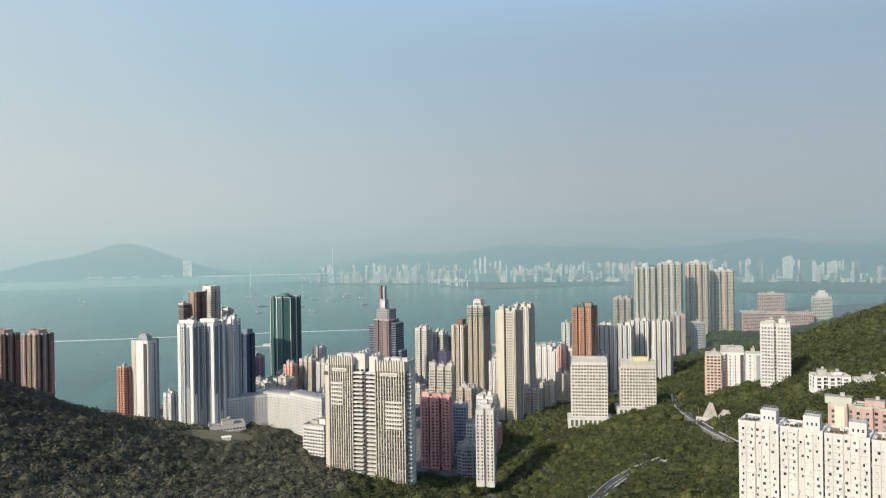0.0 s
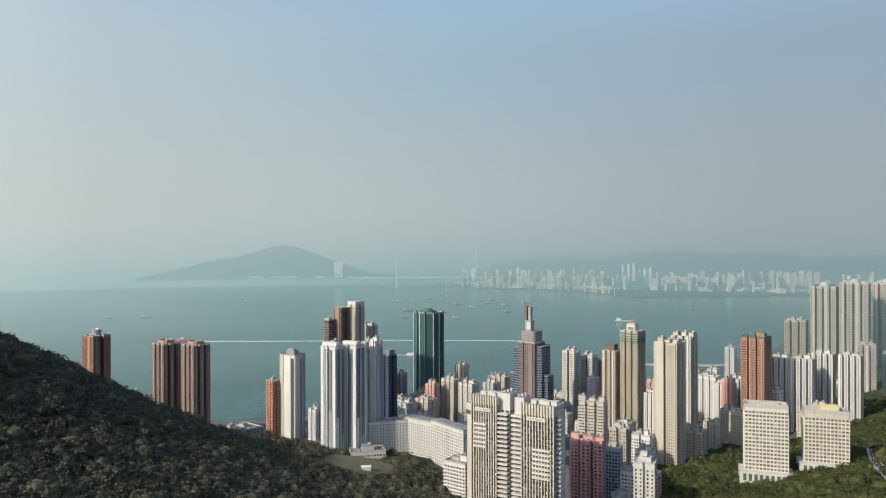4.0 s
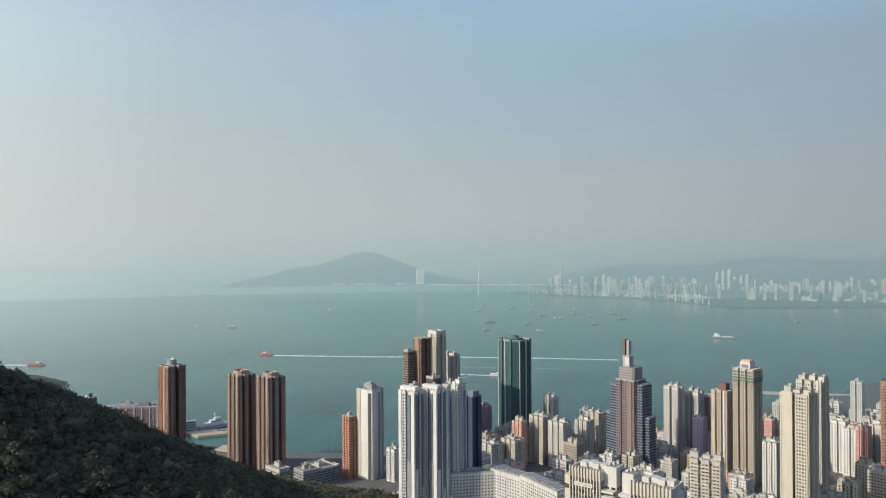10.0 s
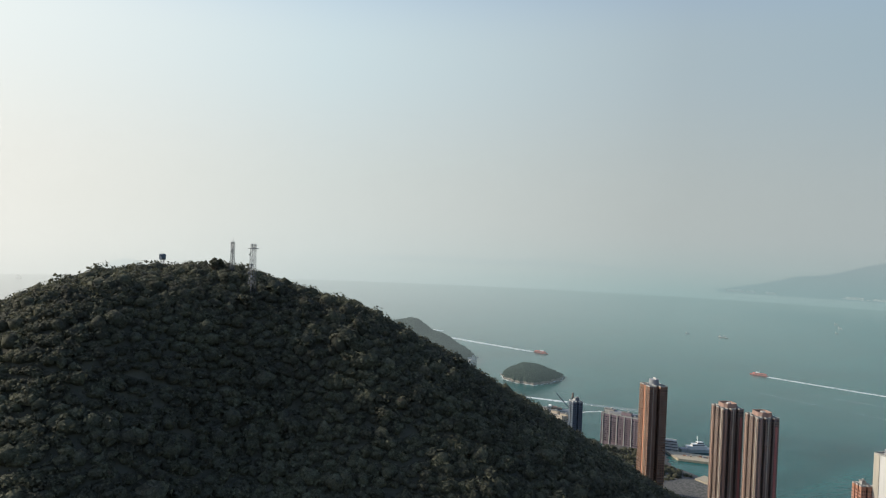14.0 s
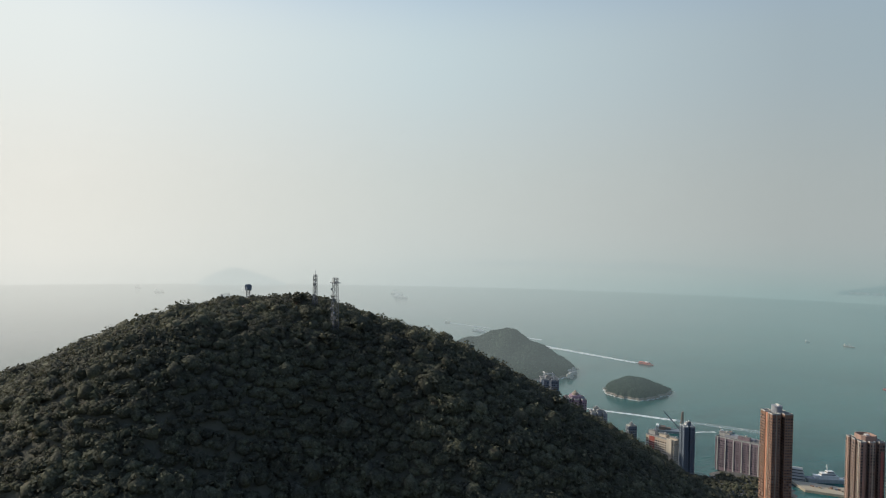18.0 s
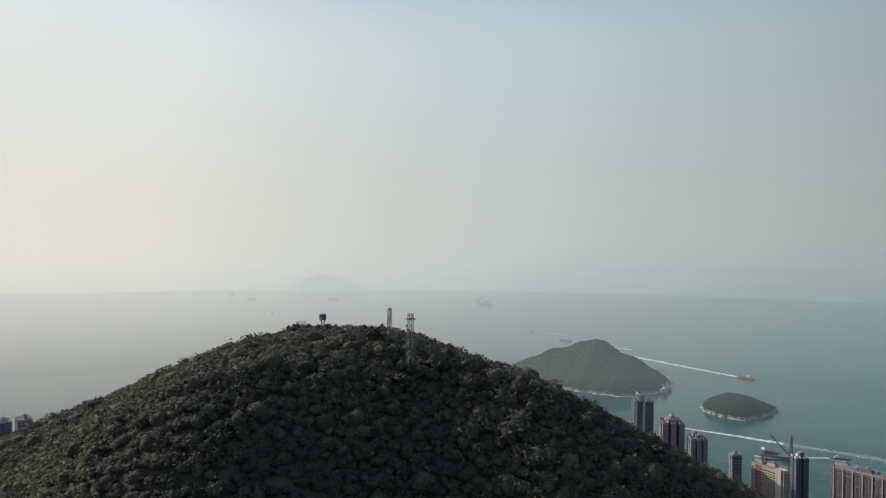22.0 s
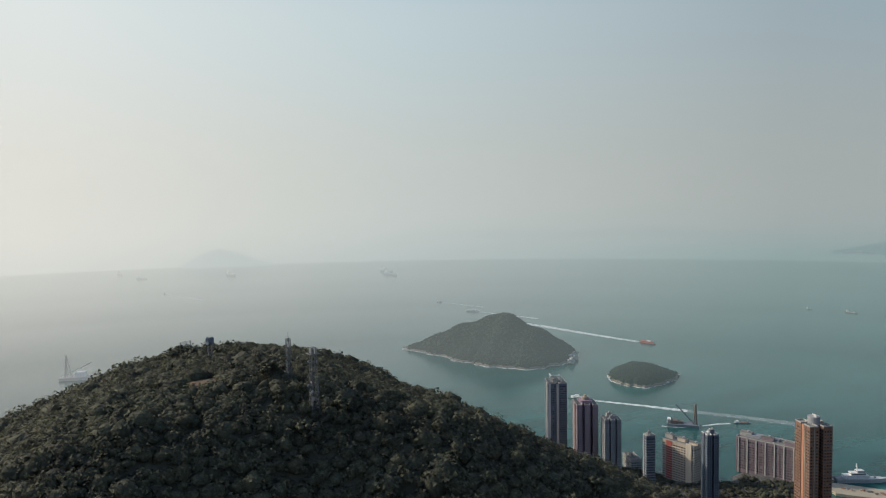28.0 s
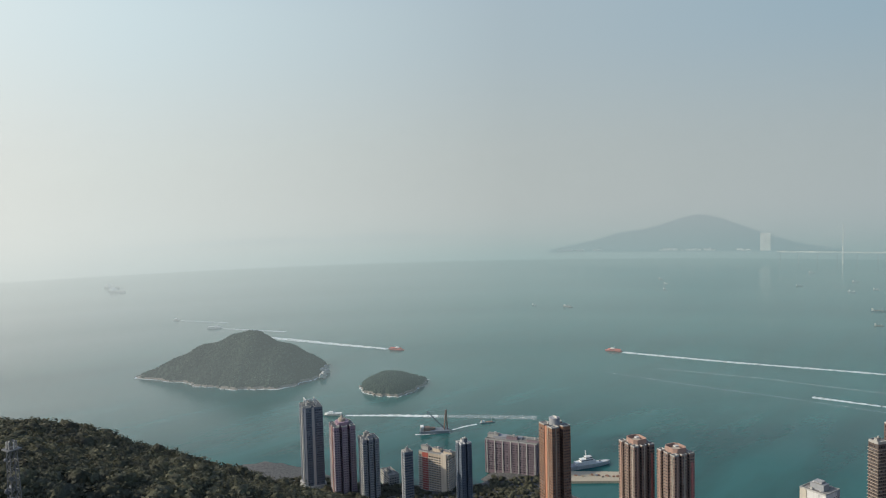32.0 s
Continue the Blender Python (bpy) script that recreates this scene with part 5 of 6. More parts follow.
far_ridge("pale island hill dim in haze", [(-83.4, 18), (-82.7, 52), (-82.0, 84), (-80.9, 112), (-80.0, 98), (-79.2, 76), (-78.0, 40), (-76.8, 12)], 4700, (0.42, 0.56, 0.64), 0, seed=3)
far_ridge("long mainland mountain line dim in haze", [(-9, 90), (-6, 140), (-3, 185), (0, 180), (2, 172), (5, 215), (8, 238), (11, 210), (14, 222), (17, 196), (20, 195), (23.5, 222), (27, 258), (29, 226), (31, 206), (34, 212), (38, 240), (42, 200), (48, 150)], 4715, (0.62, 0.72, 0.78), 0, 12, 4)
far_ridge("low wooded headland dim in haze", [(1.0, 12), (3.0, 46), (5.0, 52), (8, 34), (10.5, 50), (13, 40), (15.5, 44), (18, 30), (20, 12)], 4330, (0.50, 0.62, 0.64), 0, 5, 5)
SHORE = [(-12, 4560), (-8, 4240), (-3, 4080), (1, 3900), (5, 3530), (7, 3600), (10, 3690), (15, 3900), (20, 3880), (26, 3360), (31, 3420), (40, 3500)]
ring_pts = [rim(a, r) for a, r in SHORE] + [rim(a, 4735) for a in (40, 30, 20, 10, 0, -12)]
FAR_LAND = paint((0.13, 0.14, 0.12), 0.9)
tagged(part("far_shore", Soup().prism([p[:2] for p in ring_pts][::-1], -4, 4), FAR_LAND), "low reclaimed shore across the harbour, dim in haze", "shore", kind="structure")
FAR_PALE, FAR_GREY = paint((0.78, 0.75, 0.70)), paint((0.22, 0.23, 0.25))
FAR_WARM = paint((0.70, 0.55, 0.46))
rng = random.Random(5)
for name, m_, count in (("far_city_pale", FAR_PALE, 330), ("far_city_grey", FAR_GREY, 260), ("far_city_warm", FAR_WARM, 170)):
    s = Soup()
    for k in range(count):
        az = rng.choice([rng.uniform(-9, 3), rng.uniform(-5, 16), rng.uniform(8, 36)])
        edge = np.interp(az, [a for a, _ in SHORE], [r for _, r in SHORE])
        r = rng.uniform(max(edge + 120, 4150), 4690)
        x_, y_, _ = rim(az, r)
        h = rng.choice([rng.uniform(8, 25), rng.uniform(30, 75), rng.uniform(60, 118)])
        s.box(x_, y_, 4, rng.uniform(7, 22) if h > 30 else rng.uniform(14, 60), 20, h, radians(-az))
    tagged(part(name, s, m_), "hazy towers of the city across the harbour", "far city", kind="stuff")
s = Soup()
for k in range(70):
    az = rng.uniform(-10.5, 4)
    edge = np.interp(az, [a for a, _ in SHORE], [r for _, r in SHORE])
    x_, y_, _ = rim(az, edge + rng.uniform(15, 120))
    s.box(x_, y_, 4, rng.uniform(3, 5), 4, rng.uniform(25, 62), radians(-az)).box(x_, y_, 4 + rng.uniform(20, 35), rng.uniform(25, 50), 4, 3, radians(-az))
tagged(part("container_cranes", s, FAR_PALE), "thin quay cranes and stacks dim in haze", "cranes", kind="stuff")


def far_block(label, az, r, w, h, m_, z=4.0, name="far_tower", lean=0.0):
    x_, y_, _ = rim(az, r)
    root = thing(name, label, "tower", x_, y_, z, -az, "far landmarks")
    part("shaft", Soup().box(0, 0, 0, w, 24, h), m_, root)
    part("roof_box", Soup().box(w * 0.1, 0, h, w * 0.5, 12, h * 0.05 + 2), m_, root)
    part("base_hall", Soup().box(0, -4, 0, w * 1.5, 34, min(12, h * 0.15)), FAR_GREY, root)
    return root


far_block("lone slim tower across the harbour", 11.3, 4300, 16, 138, FAR_GREY)
for k in range(9):
    far_block("pale slab in a waterfront row", 7.4 + k * 0.42, 4340, 24, 66 + (k * 7) % 9, FAR_WARM if k % 2 else FAR_PALE)
for k in range(6):
    far_block("pale tower on a far slope", 3.9 + k * 0.42, 4640, 16, 128 - k * 9 + (k % 3) * 17, FAR_PALE)
for k in range(8):
    far_block("warm slab in a far waterfront row", 14.3 + k * 0.5, 4420, 30, 96 + (k * 13) % 17, FAR_WARM)
for k, (a, h, w) in enumerate([(22.8, 120, 26), (23.8, 140, 40), (25.3, 120, 30), (26.2, 128, 34), (28.0, 132, 52), (29.2, 126, 46), (31.0, 110, 36), (32.4, 118, 30)]):
    far_block("grey tower on the eastern far shore", a, 4380, w, h, FAR_GREY if k % 2 else FAR_PALE)
wb = part("far_white_hall", Soup().box(0, 0, 0, 54, 16, 60).box(0, 0, 60, 56, 18, 42), FAR_PALE, backdrop, "large white block at the foot of an island hill")
wb.location, wb.rotation_euler = rim(-19.35, 4610, 58), (0, 0, radians(19.35))
s = Soup()
for k in range(46):
    a = rng.choice([rng.uniform(-34.5, -31), rng.uniform(-27.5, -20)])
    x_, y_, _ = rim(a, 4612)
    s.box(x_, y_, 58, rng.uniform(10, 30), 8, rng.uniform(5, 16), radians(-a))
part("far_white_sheds", s, paint((0.75, 0.74, 0.72)), backdrop, "white oil-depot sheds along a far shore", "stuff")
# the cable-stayed bridge
bridge = thing("cable_bridge", "pale cable-stayed bridge dim in haze", "bridge", *rim(-11.2, 4420, 0), 11.2, "far landmarks")
bx = lambda a, r=4420: 4420 * math.tan(radians(a + 11.2))
for a in (-7.9, -14.5):
    py = part("pylon", Soup().tube(bx(a), 0, 0, 226, 5.5, 2.2, 10), FAR_PALE, bridge, "slender tapering pylon")
    for q in range(7):
        for sg in (-1, 1):
            part("stay_cable", Soup().bar((bx(a), 0, 214 - q * 14), (bx(a) + sg * (36 + (6 - q) * 30 + 30), 0, 66), 0.35), FAR_PALE, py)
part("deck", Soup().box(bx(-11.2), 0, 60, 1150, 18, 6), FAR_PALE, bridge)
for q in range(13):
    part("pier", Soup().box(-560 + q * 93, 0, 0, 5, 10, 60), FAR_GREY, bridge)

# ---- islands ----
def tufts(name, centres, radii, n, seed, squash=0.8, small=0.10, large=0.22):
    """Sprays of leaves over a crown: many small three-cornered blades, loosely along its skin."""
    rg = np.random.default_rng(seed)
    c, r = np.repeat(np.asarray(centres, float), n, 0), np.repeat(np.asarray(radii, float), n)
    sq = np.repeat(np.broadcast_to(squash, len(centres)), n)
    d = rg.normal(size=(len(c), 3))
    d[:, 2] = np.abs(d[:, 2]) * 1.2 - 0.15
    d /= np.linalg.norm(d, axis=1)[:, None]
    p = c + d * (r * rg.uniform(0.8, 1.16, len(c)))[:, None] * np.stack([np.full(len(c), 1.05), np.full(len(c), 1.05), sq], -1)
    face = d + 0.5 * rg.normal(size=(len(c), 3)) + np.array([0, 0, 0.4])
    u = np.cross(face, rg.normal(size=(len(c), 3)))
    u /= np.linalg.norm(u, axis=1)[:, None] + 1e-9
    w = np.cross(face, u)
    w /= np.linalg.norm(w, axis=1)[:, None] + 1e-9
    size = (r * rg.uniform(small, large, len(c)))[:, None]
    v = np.stack([p - u * size, p + u * size, p + w * size * 1.8], 1).reshape(-1, 3)
    return big_mesh(name, v, np.arange(len(v)).reshape(-1, 3))


def island(label, cx, cy, peak, shore, skew, trees, size, seed, power=0.85):
    """A steep wooded island with a rocky rim and surf."""
    ang = np.array([math.atan2(y - cy, x - cx) for x, y in shore])
    rad = np.array([math.hypot(x - cx, y - cy) for x, y in shore])
    o = np.argsort(ang)
    ang, rad = np.r_[ang[o] - 2 * math.pi, ang[o], ang[o] + 2 * math.pi], np.tile(rad[o], 3)
    fine = np.linspace(-math.pi, math.pi, 181)
    soft_rad = np.mean([np.interp(fine + d, ang, rad) for d in np.linspace(-0.3, 0.3, 13)], 0)
    reach = lambda a, q=1.0: (np.interp(a, ang, rad) * (1 + 0.035 * np.sin(9 * a + seed) + 0.025 * np.sin(23 * a))) * q ** 4 + np.interp(a, fine, soft_rad) * (1 - q ** 4)

    def height(a, q):
        """Rounded summit, uneven shoulders, low shore."""
        x, y = reach(a, q) * q * np.cos(a), reach(a, q) * q * np.sin(a)
        lump = np.sin(x / 31 + 1.3 * np.sin(y / 44) + seed) * np.sin(y / 37 + 0.8) + 0.5 * np.sin(x / 13 + y / 17)
        qs = (np.sqrt(q * q + 0.006) - 0.0775) / (math.sqrt(1.006) - 0.0775)
        return 1.4 * np.clip((1 - q) * 18, 0, 1) + (peak - 1.4) * ((1 - qs).clip(0, 1) ** power + 0.055 * lump * q * (1 - q) * 4)

    na, nr = 120, 36
    A, Q = np.meshgrid(np.linspace(-math.pi, math.pi, na, endpoint=False), np.linspace(0, 1, nr))
    R = reach(A, Q) * Q
    off = (1 - Q)
    X, Y = cx + R * np.cos(A) + skew[0] * off, cy + R * np.sin(A) + skew[1] * off
    Zt = height(A, Q) - 1.0
    v = np.stack([X, Y, Zt], -1).reshape(-1, 3)
    f = [(i * na + k, (i + 1) * na + k, (i + 1) * na + (k + 1) % na, i * na + (k + 1) % na) for i in range(nr - 1) for k in range(na)]
    root = thing("island", label, "island", cx, cy, 0, 0, "harbour islands")
    v = v - np.array([cx, cy, 0])
    inner_f = [q for q in f if q[0] < (nr - 2) * na]
    part("rock", big_mesh("rock", v, [q for q in f if q[0] >= (nr - 2) * na]), ROCK, root, "pale rocky shore rim")
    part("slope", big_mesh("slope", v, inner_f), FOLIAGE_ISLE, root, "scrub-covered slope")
    rg = np.random.default_rng(seed)
    a, q = rg.uniform(-math.pi, math.pi, trees), np.sqrt(rg.uniform(0.0, 0.955, trees))
    r_ = reach(a, q) * q
    z_ = height(a, q) - 0.5
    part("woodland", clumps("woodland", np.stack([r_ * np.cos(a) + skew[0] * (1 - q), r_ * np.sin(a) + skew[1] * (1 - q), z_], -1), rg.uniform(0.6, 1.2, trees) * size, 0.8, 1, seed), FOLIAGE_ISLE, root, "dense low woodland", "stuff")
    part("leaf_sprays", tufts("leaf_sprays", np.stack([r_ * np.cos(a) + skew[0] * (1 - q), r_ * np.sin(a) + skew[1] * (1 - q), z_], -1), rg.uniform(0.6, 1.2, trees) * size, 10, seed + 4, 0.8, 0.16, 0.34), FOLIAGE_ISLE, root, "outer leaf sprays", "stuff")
    boulders = rg.uniform(-math.pi, math.pi, 150)
    rb = reach(boulders) * rg.uniform(0.95, 1.03, 150)
    part("shore_rock", clumps("shore_rock", np.stack([rb * np.cos(boulders), rb * np.sin(boulders), rg.uniform(-0.5, 2.0, 150)], -1), rg.uniform(0.8, 3.2, 150), 0.7, 1, seed + 1), ROCK, root, "pale boulders at the water's edge", "stuff")
    s = Soup()
    outer, inner = [], []
    for k in range(na):
        a_ = -math.pi + 2 * math.pi * k / na
        w_ = 2 + 4 * abs(math.sin(3.1 * a_ + seed)) * random.Random(k + seed).random()
        outer.append(((reach(a_) + w_) * math.cos(a_), (reach(a_) + w_) * math.sin(a_)))
        inner.append((reach(a_) * 0.97 * math.cos(a_), reach(a_) * 0.97 * math.sin(a_)))
    s.ring(outer, inner, 0.1, 0.3)
    part("surf", s, FOAM, root, "thin broken line of surf", "stuff")
    return root


big_isle = island("steep wooded island with a rocky shore", -1590, 1050, 98, [(-1767, 878), (-1700, 905), (-1625, 927), (-1545, 945), (-1490, 968), (-1445, 1005), (-1422, 1050), (-1432, 1100), (-1458, 1160), (-1485, 1196), (-1580, 1215), (-1700, 1180), (-1790, 1050), (-1800, 950)], (6, 12), 6500, 3.2, 3)
little_isle = island("small wooded islet with a rocky point", -1248, 1166, 36, [(-1302, 1140), (-1287, 1127), (-1236, 1113), (-1192, 1132), (-1194, 1175), (-1206, 1205), (-1236, 1262), (-1250, 1230), (-1290, 1215), (-1312, 1180)], (-6, -8), 2200, 1.9, 6, 0.55)
rng = random.Random(8)
for k in range(9):
    hx, hy = -1420 - k * 6 + rng.uniform(-6, 6), 1128 + k * 6 + rng.uniform(-8, 8)
    h_ = thing("island_house", "small white house on a rocky island tip", "house", hx, hy, 1.0 + (k % 3) * 3.0, rng.uniform(-40, 10), "island houses")
    part("walls", Soup().box(0, 0, 0, 9, 7, 6), C_OFF, h_)
    part("roof", Soup().prism(rect(9.6, 7.6), 6, 8, rect(9.0, 0.6)), C_GREY, h_)
    part("window_row", Soup().box(0, -3.55, 2, 6, 0.2, 1.2), GLASS, h_)

# ---- boats and wakes ----


def hull(s, length, beam, depth, bow=0.28):
    """A boat's hull along x, bow to +x."""
    deck = [(-length / 2, -beam / 2), (length * (0.5 - bow), -beam / 2), (length * (0.5 - bow * 0.4), -beam * 0.34), (length / 2, 0), (length * (0.5 - bow * 0.4), beam * 0.34), (length * (0.5 - bow), beam / 2), (-length / 2, beam / 2)]
    keel = [(x * 0.93, y * 0.7) for x, y in deck]
    return s.prism(keel, -1.0, depth, deck)


def boat(label, kind, x, y, heading, length, color, top, group="boats at anchor"):
    root = thing(kind, label, "boat", x, y, 0, heading, group)
    beam, dep = length * 0.2, max(1.2, length * 0.05)
    part("hull", hull(Soup(), length, beam, dep), color, root)
    part("deck", Soup().box(-length * 0.06, 0, dep, length * 0.8, beam * 0.86, 0.25), CONCRETE, root)
    if kind == "ferry":
        cab = part("cabin", Soup().prism([(-length * 0.42, -beam * 0.42), (length * 0.22, -beam * 0.42), (length * 0.34, 0), (length * 0.22, beam * 0.42), (-length * 0.42, beam * 0.42)], dep, dep + 3.4), top, root)
        part("cabin_windows", Soup().box(-length * 0.1, -beam * 0.43, dep + 1.3, length * 0.58, 0.2, 1.1).box(-length * 0.1, beam * 0.43, dep + 1.3, length * 0.58, 0.2, 1.1), GLASS, cab)
        part("bridge", Soup().box(length * 0.05, 0, dep + 3.4, length * 0.2, beam * 0.55, 2.4), WHITE, root)
        part("mast", Soup().bar((-length * 0.05, 0, dep + 5), (-length * 0.08, 0, dep + 10), 0.2), STEEL, root)
    elif kind == "cargo_barge":
        part("hold", Soup().box(0, 0, dep, length * 0.6, beam * 0.7, dep * 0.9), top, root)
        part("wheelhouse", Soup().box(-length * 0.38, 0, dep, length * 0.13, beam * 0.7, 5.0).box(-length * 0.38, 0, dep + 5.0, length * 0.09, beam * 0.5, 2.0), C_OFF, root)
        part("derrick", Soup().bar((length * 0.2, 0, dep), (length * 0.2, 0, dep + length * 0.22), 0.5).bar((length * 0.2, 0, dep + 2), (-length * 0.1, 0, dep + length * 0.2), 0.35), STEEL, root)
    else:
        part("superstructure", Soup().box(-length * 0.3, 0, dep, length * 0.22, beam * 0.8, length * 0.08).box(-length * 0.3, 0, dep + length * 0.08, length * 0.14, beam * 0.6, length * 0.04), WHITE, root)
        part("funnel", Soup().tube(-length * 0.38, 0, dep, dep + length * 0.16, beam * 0.12, n=10), top, root)
        part("hatch", Soup().box(length * 0.12, 0, dep, length * 0.45, beam * 0.66, length * 0.03), top, root)
        part("mast", Soup().bar((length * 0.3, 0, dep), (length * 0.3, 0, dep + length * 0.16), 0.3), STEEL, root)
    return root


def wake(label, pts, w0, w1, material=FOAM):
    """A strip of churned water, narrow at the stern and spreading behind."""
    s, n = Soup(), 40
    p = np.array(pts, float)
    u = np.linspace(0, len(p) - 1, n)
    xy = np.stack([np.interp(u, range(len(p)), p[:, k]) for k in range(2)], -1)
    d = np.gradient(xy, axis=0)
    nrm = np.stack([-d[:, 1], d[:, 0]], -1) / np.linalg.norm(d, axis=1)[:, None]
    w = np.linspace(w0, w1, n)[:, None] / 2 * (1 + 0.15 * np.sin(np.arange(n) * 1.7))[:, None]
    a, b = xy + nrm * w, xy - nrm * w
    s.v = [(*q, 0.14) for q in a] + [(*q, 0.14) for q in b]
    s.f = [(i, n + i, n + i + 1, i + 1) for i in range(n - 1)]
    return tagged(part("wake", s, material), label, "wake", kind="stuff")


boat("red and white fast ferry under way", "ferry", -1518, 1438, 14, 46, C_RED, paint((0.62, 0.16, 0.12)), "fast ferries")
wake("white wake behind a red ferry", [(-1545, 1431), (-1692, 1394), (-1871, 1354), (-2066, 1300)], 16, 30)
boat("red and white fast ferry heading west", "ferry", -1070, 1747, 194, 42, C_RED, paint((0.62, 0.16, 0.12)), "fast ferries")
wake("long white wake of a westbound ferry", [(-1045, 1746), (-920, 1768), (-793, 1794), (-546, 1858), (-350, 1895), (-164, 1920)], 16, 11)
wake("older fading wake line", [(-900, 1641), (-695, 1687), (-512, 1702), (-350, 1735), (-164, 1775)], 5, 7, OLD_FOAM)
wake("pale wake crossing the bay", [(-974, 1545), (-748, 1555), (-614, 1568), (-448, 1575)], 4.5, 4, OLD_FOAM)
boat("white and green passenger ferry", "ferry", -1190, 975, 218, 40, C_GREEN, WHITE, "fast ferries")
wake("broad white ferry wake", [(-1172, 990), (-1110, 1040), (-1040, 1090)], 7, 14)
wake("spent end of a ferry wake", [(-1041, 1089), (-984, 1132), (-900, 1190)], 14, 22, OLD_FOAM)
wake("short white wake of a ferry", [(-420, 1616), (-520, 1606), (-580, 1600)], 8, 12)
boat("white fast ferry off the green tower", "ferry", -400, 1618, 5, 38, WHITE, WHITE, "fast ferries")
boat("white passenger ferry beyond the island", "ferry", -2231, 1324, 40, 52, WHITE, WHITE, "fast ferries")
wake("thin wake beyond the island", [(-2210, 1335), (-2120, 1370), (-1990, 1420)], 8, 14)
boat("small white launch under way", "ferry", -2498, 1325, 200, 30, WHITE, WHITE, "fast ferries")
wake("thin white wake of a launch", [(-2480, 1332), (-2400, 1365), (-2300, 1400)], 7, 12)
boat("grey launch in bright haze", "ferry", -3377, 445, 175, 34, C_GREY, C_GREY, "fast ferries")
wake("faint wake in bright haze", [(-3350, 452), (-3200, 500), (-3060, 560)], 7, 13)
rng = random.Random(21)
for k, (bx_, by_, ln) in enumerate([(-1684, 2270, 34), (-1564, 2306, 62), (-1691, 3276, 40), (-1500, 2922, 26), (-648, 2465, 40), (-883, 3197, 60), (-827, 3312, 50), (-763, 3399, 60), (-564, 3082, 60), (-476, 2949, 62), (-462, 2485, 56), (-441, 3175, 58), (-312, 2765, 48), (-231, 2997, 56), (-282, 3222, 50), (-551, 2715, 44), (-462, 3385, 54), (-707, 2747, 66), (-952, 3553, 55), (-1205, 3851, 50), (-1588, 3114, 40), (-640, 3260, 46), (-360, 3090, 48), (-700, 3560, 60), (405, 3024, 30), (-1100, 3300, 44)]):
    boat(rng.choice(["dark lighter barge at anchor", "rusty cargo barge at anchor", "grey derrick barge at anchor"]), "cargo_barge", bx_, by_, rng.uniform(-30, 30), ln * 0.66, rng.choice([C_SLATE, C_BROWN, C_GREY, C_NAVY]), rng.choice([C_BROWN, C_GREY, C_SLATE]))
for lab, bx_, by_, hd, ln in [("long grey coaster under way", 116, 2463, -12, 74), ("pale liner in the western haze", -3572, 1564, 10, 130), ("pale cargo ship in the western haze", -3770, 1621, 8, 130), ("long faint cargo ship", -4060, 836, 4, 160), ("faint ship far out", -4226, 3033, 20, 120), ("small faint freighter in haze", -4140, 396, 30, 90), ("faint moored vessel in haze", -4500, 300, 10, 100)]:
    boat(lab, "cargo_ship", bx_, by_, hd, ln, C_GREY, C_OFF, "ships far out")
barge = thing("crane_barge", "dark crane barge with a raised lattice jib", "boat", -985, 1024, 0, 49, "work boats")
part("pontoon", Soup().prism(rect(46, 17), -1, 4.2, rect(48, 18)), C_SLATE, barge)
part("deck_load", Soup().box(-15, 0, 4.2, 15, 13, 5).box(-3, 3, 4.2, 9, 8, 2.5), C_BROWN, barge, "dark rusty deck load")
part("deckhouse", Soup().box(-20, 0, 4.2, 5, 13, 7), WHITE, barge)
s = Soup()
for sg in (-2.4, 2.4):
    s.bar((16, sg, 4), (19, sg * 0.5, 36), 0.7).bar((21, sg, 4), (20, sg * 0.5, 36), 0.7)
for q in range(7):
    s.bar((16.4 + q * 0.4, -2.2 + q * 0.2, 6 + q * 4.4), (20.8 - q * 0.1, 2.2 - q * 0.2, 8 + q * 4.4), 0.3)
part("gantry", s, C_BROWN, barge, "rust-brown lattice gantry")
s = Soup()
for sg in (-1, 1):
    s.bar((15, sg, 6), (-11, sg * 0.4, 34), 0.45).bar((15, sg, 8), (-11, sg * 0.4, 35.5), 0.3)
for q in range(9):
    s.bar((15 - q * 2.9, -1, 6 + q * 3.1), (15 - q * 2.9 - 1.4, 1, 9 + q * 3.1), 0.2)
part("jib", s, C_SLATE, barge, "long dark lattice jib")
part("hoist_cable", Soup().bar((19.5, 0, 35), (-11, 0, 34.5), 0.12), STEEL, barge)
wake("wash round a towed barge", [(-1000, 995), (-985, 1010), (-965, 1040)], 4, 3)
boat("dark harbour tug towing a barge", "harbour_tug", -949, 1115, 55, 26, C_SLATE, C_RUST, "work boats")
wake("thin tow wash", [(-958, 1098), (-966, 1075), (-970, 1050)], 6, 4)
lift = thing("floating_crane", "white floating crane far off the point", "boat", -1830, 150, 0, 75, "work boats")
part("pontoon", Soup().prism(rect(60, 24), -1, 6), C_OFF, lift)
part("deckhouse", Soup().box(10, 0, 6, 20, 16, 10), WHITE, lift)
part("a_frame", Soup().bar((-20, -6, 6), (-18, 0, 52), 1.2).bar((-20, 6, 6), (-18, 0, 52), 1.2).bar((-8, 0, 6), (-18, 0, 52), 0.9), C_OFF, lift)
part("jib", Soup().bar((-16, 0, 12), (30, 0, 34), 0.8), C_OFF, lift)

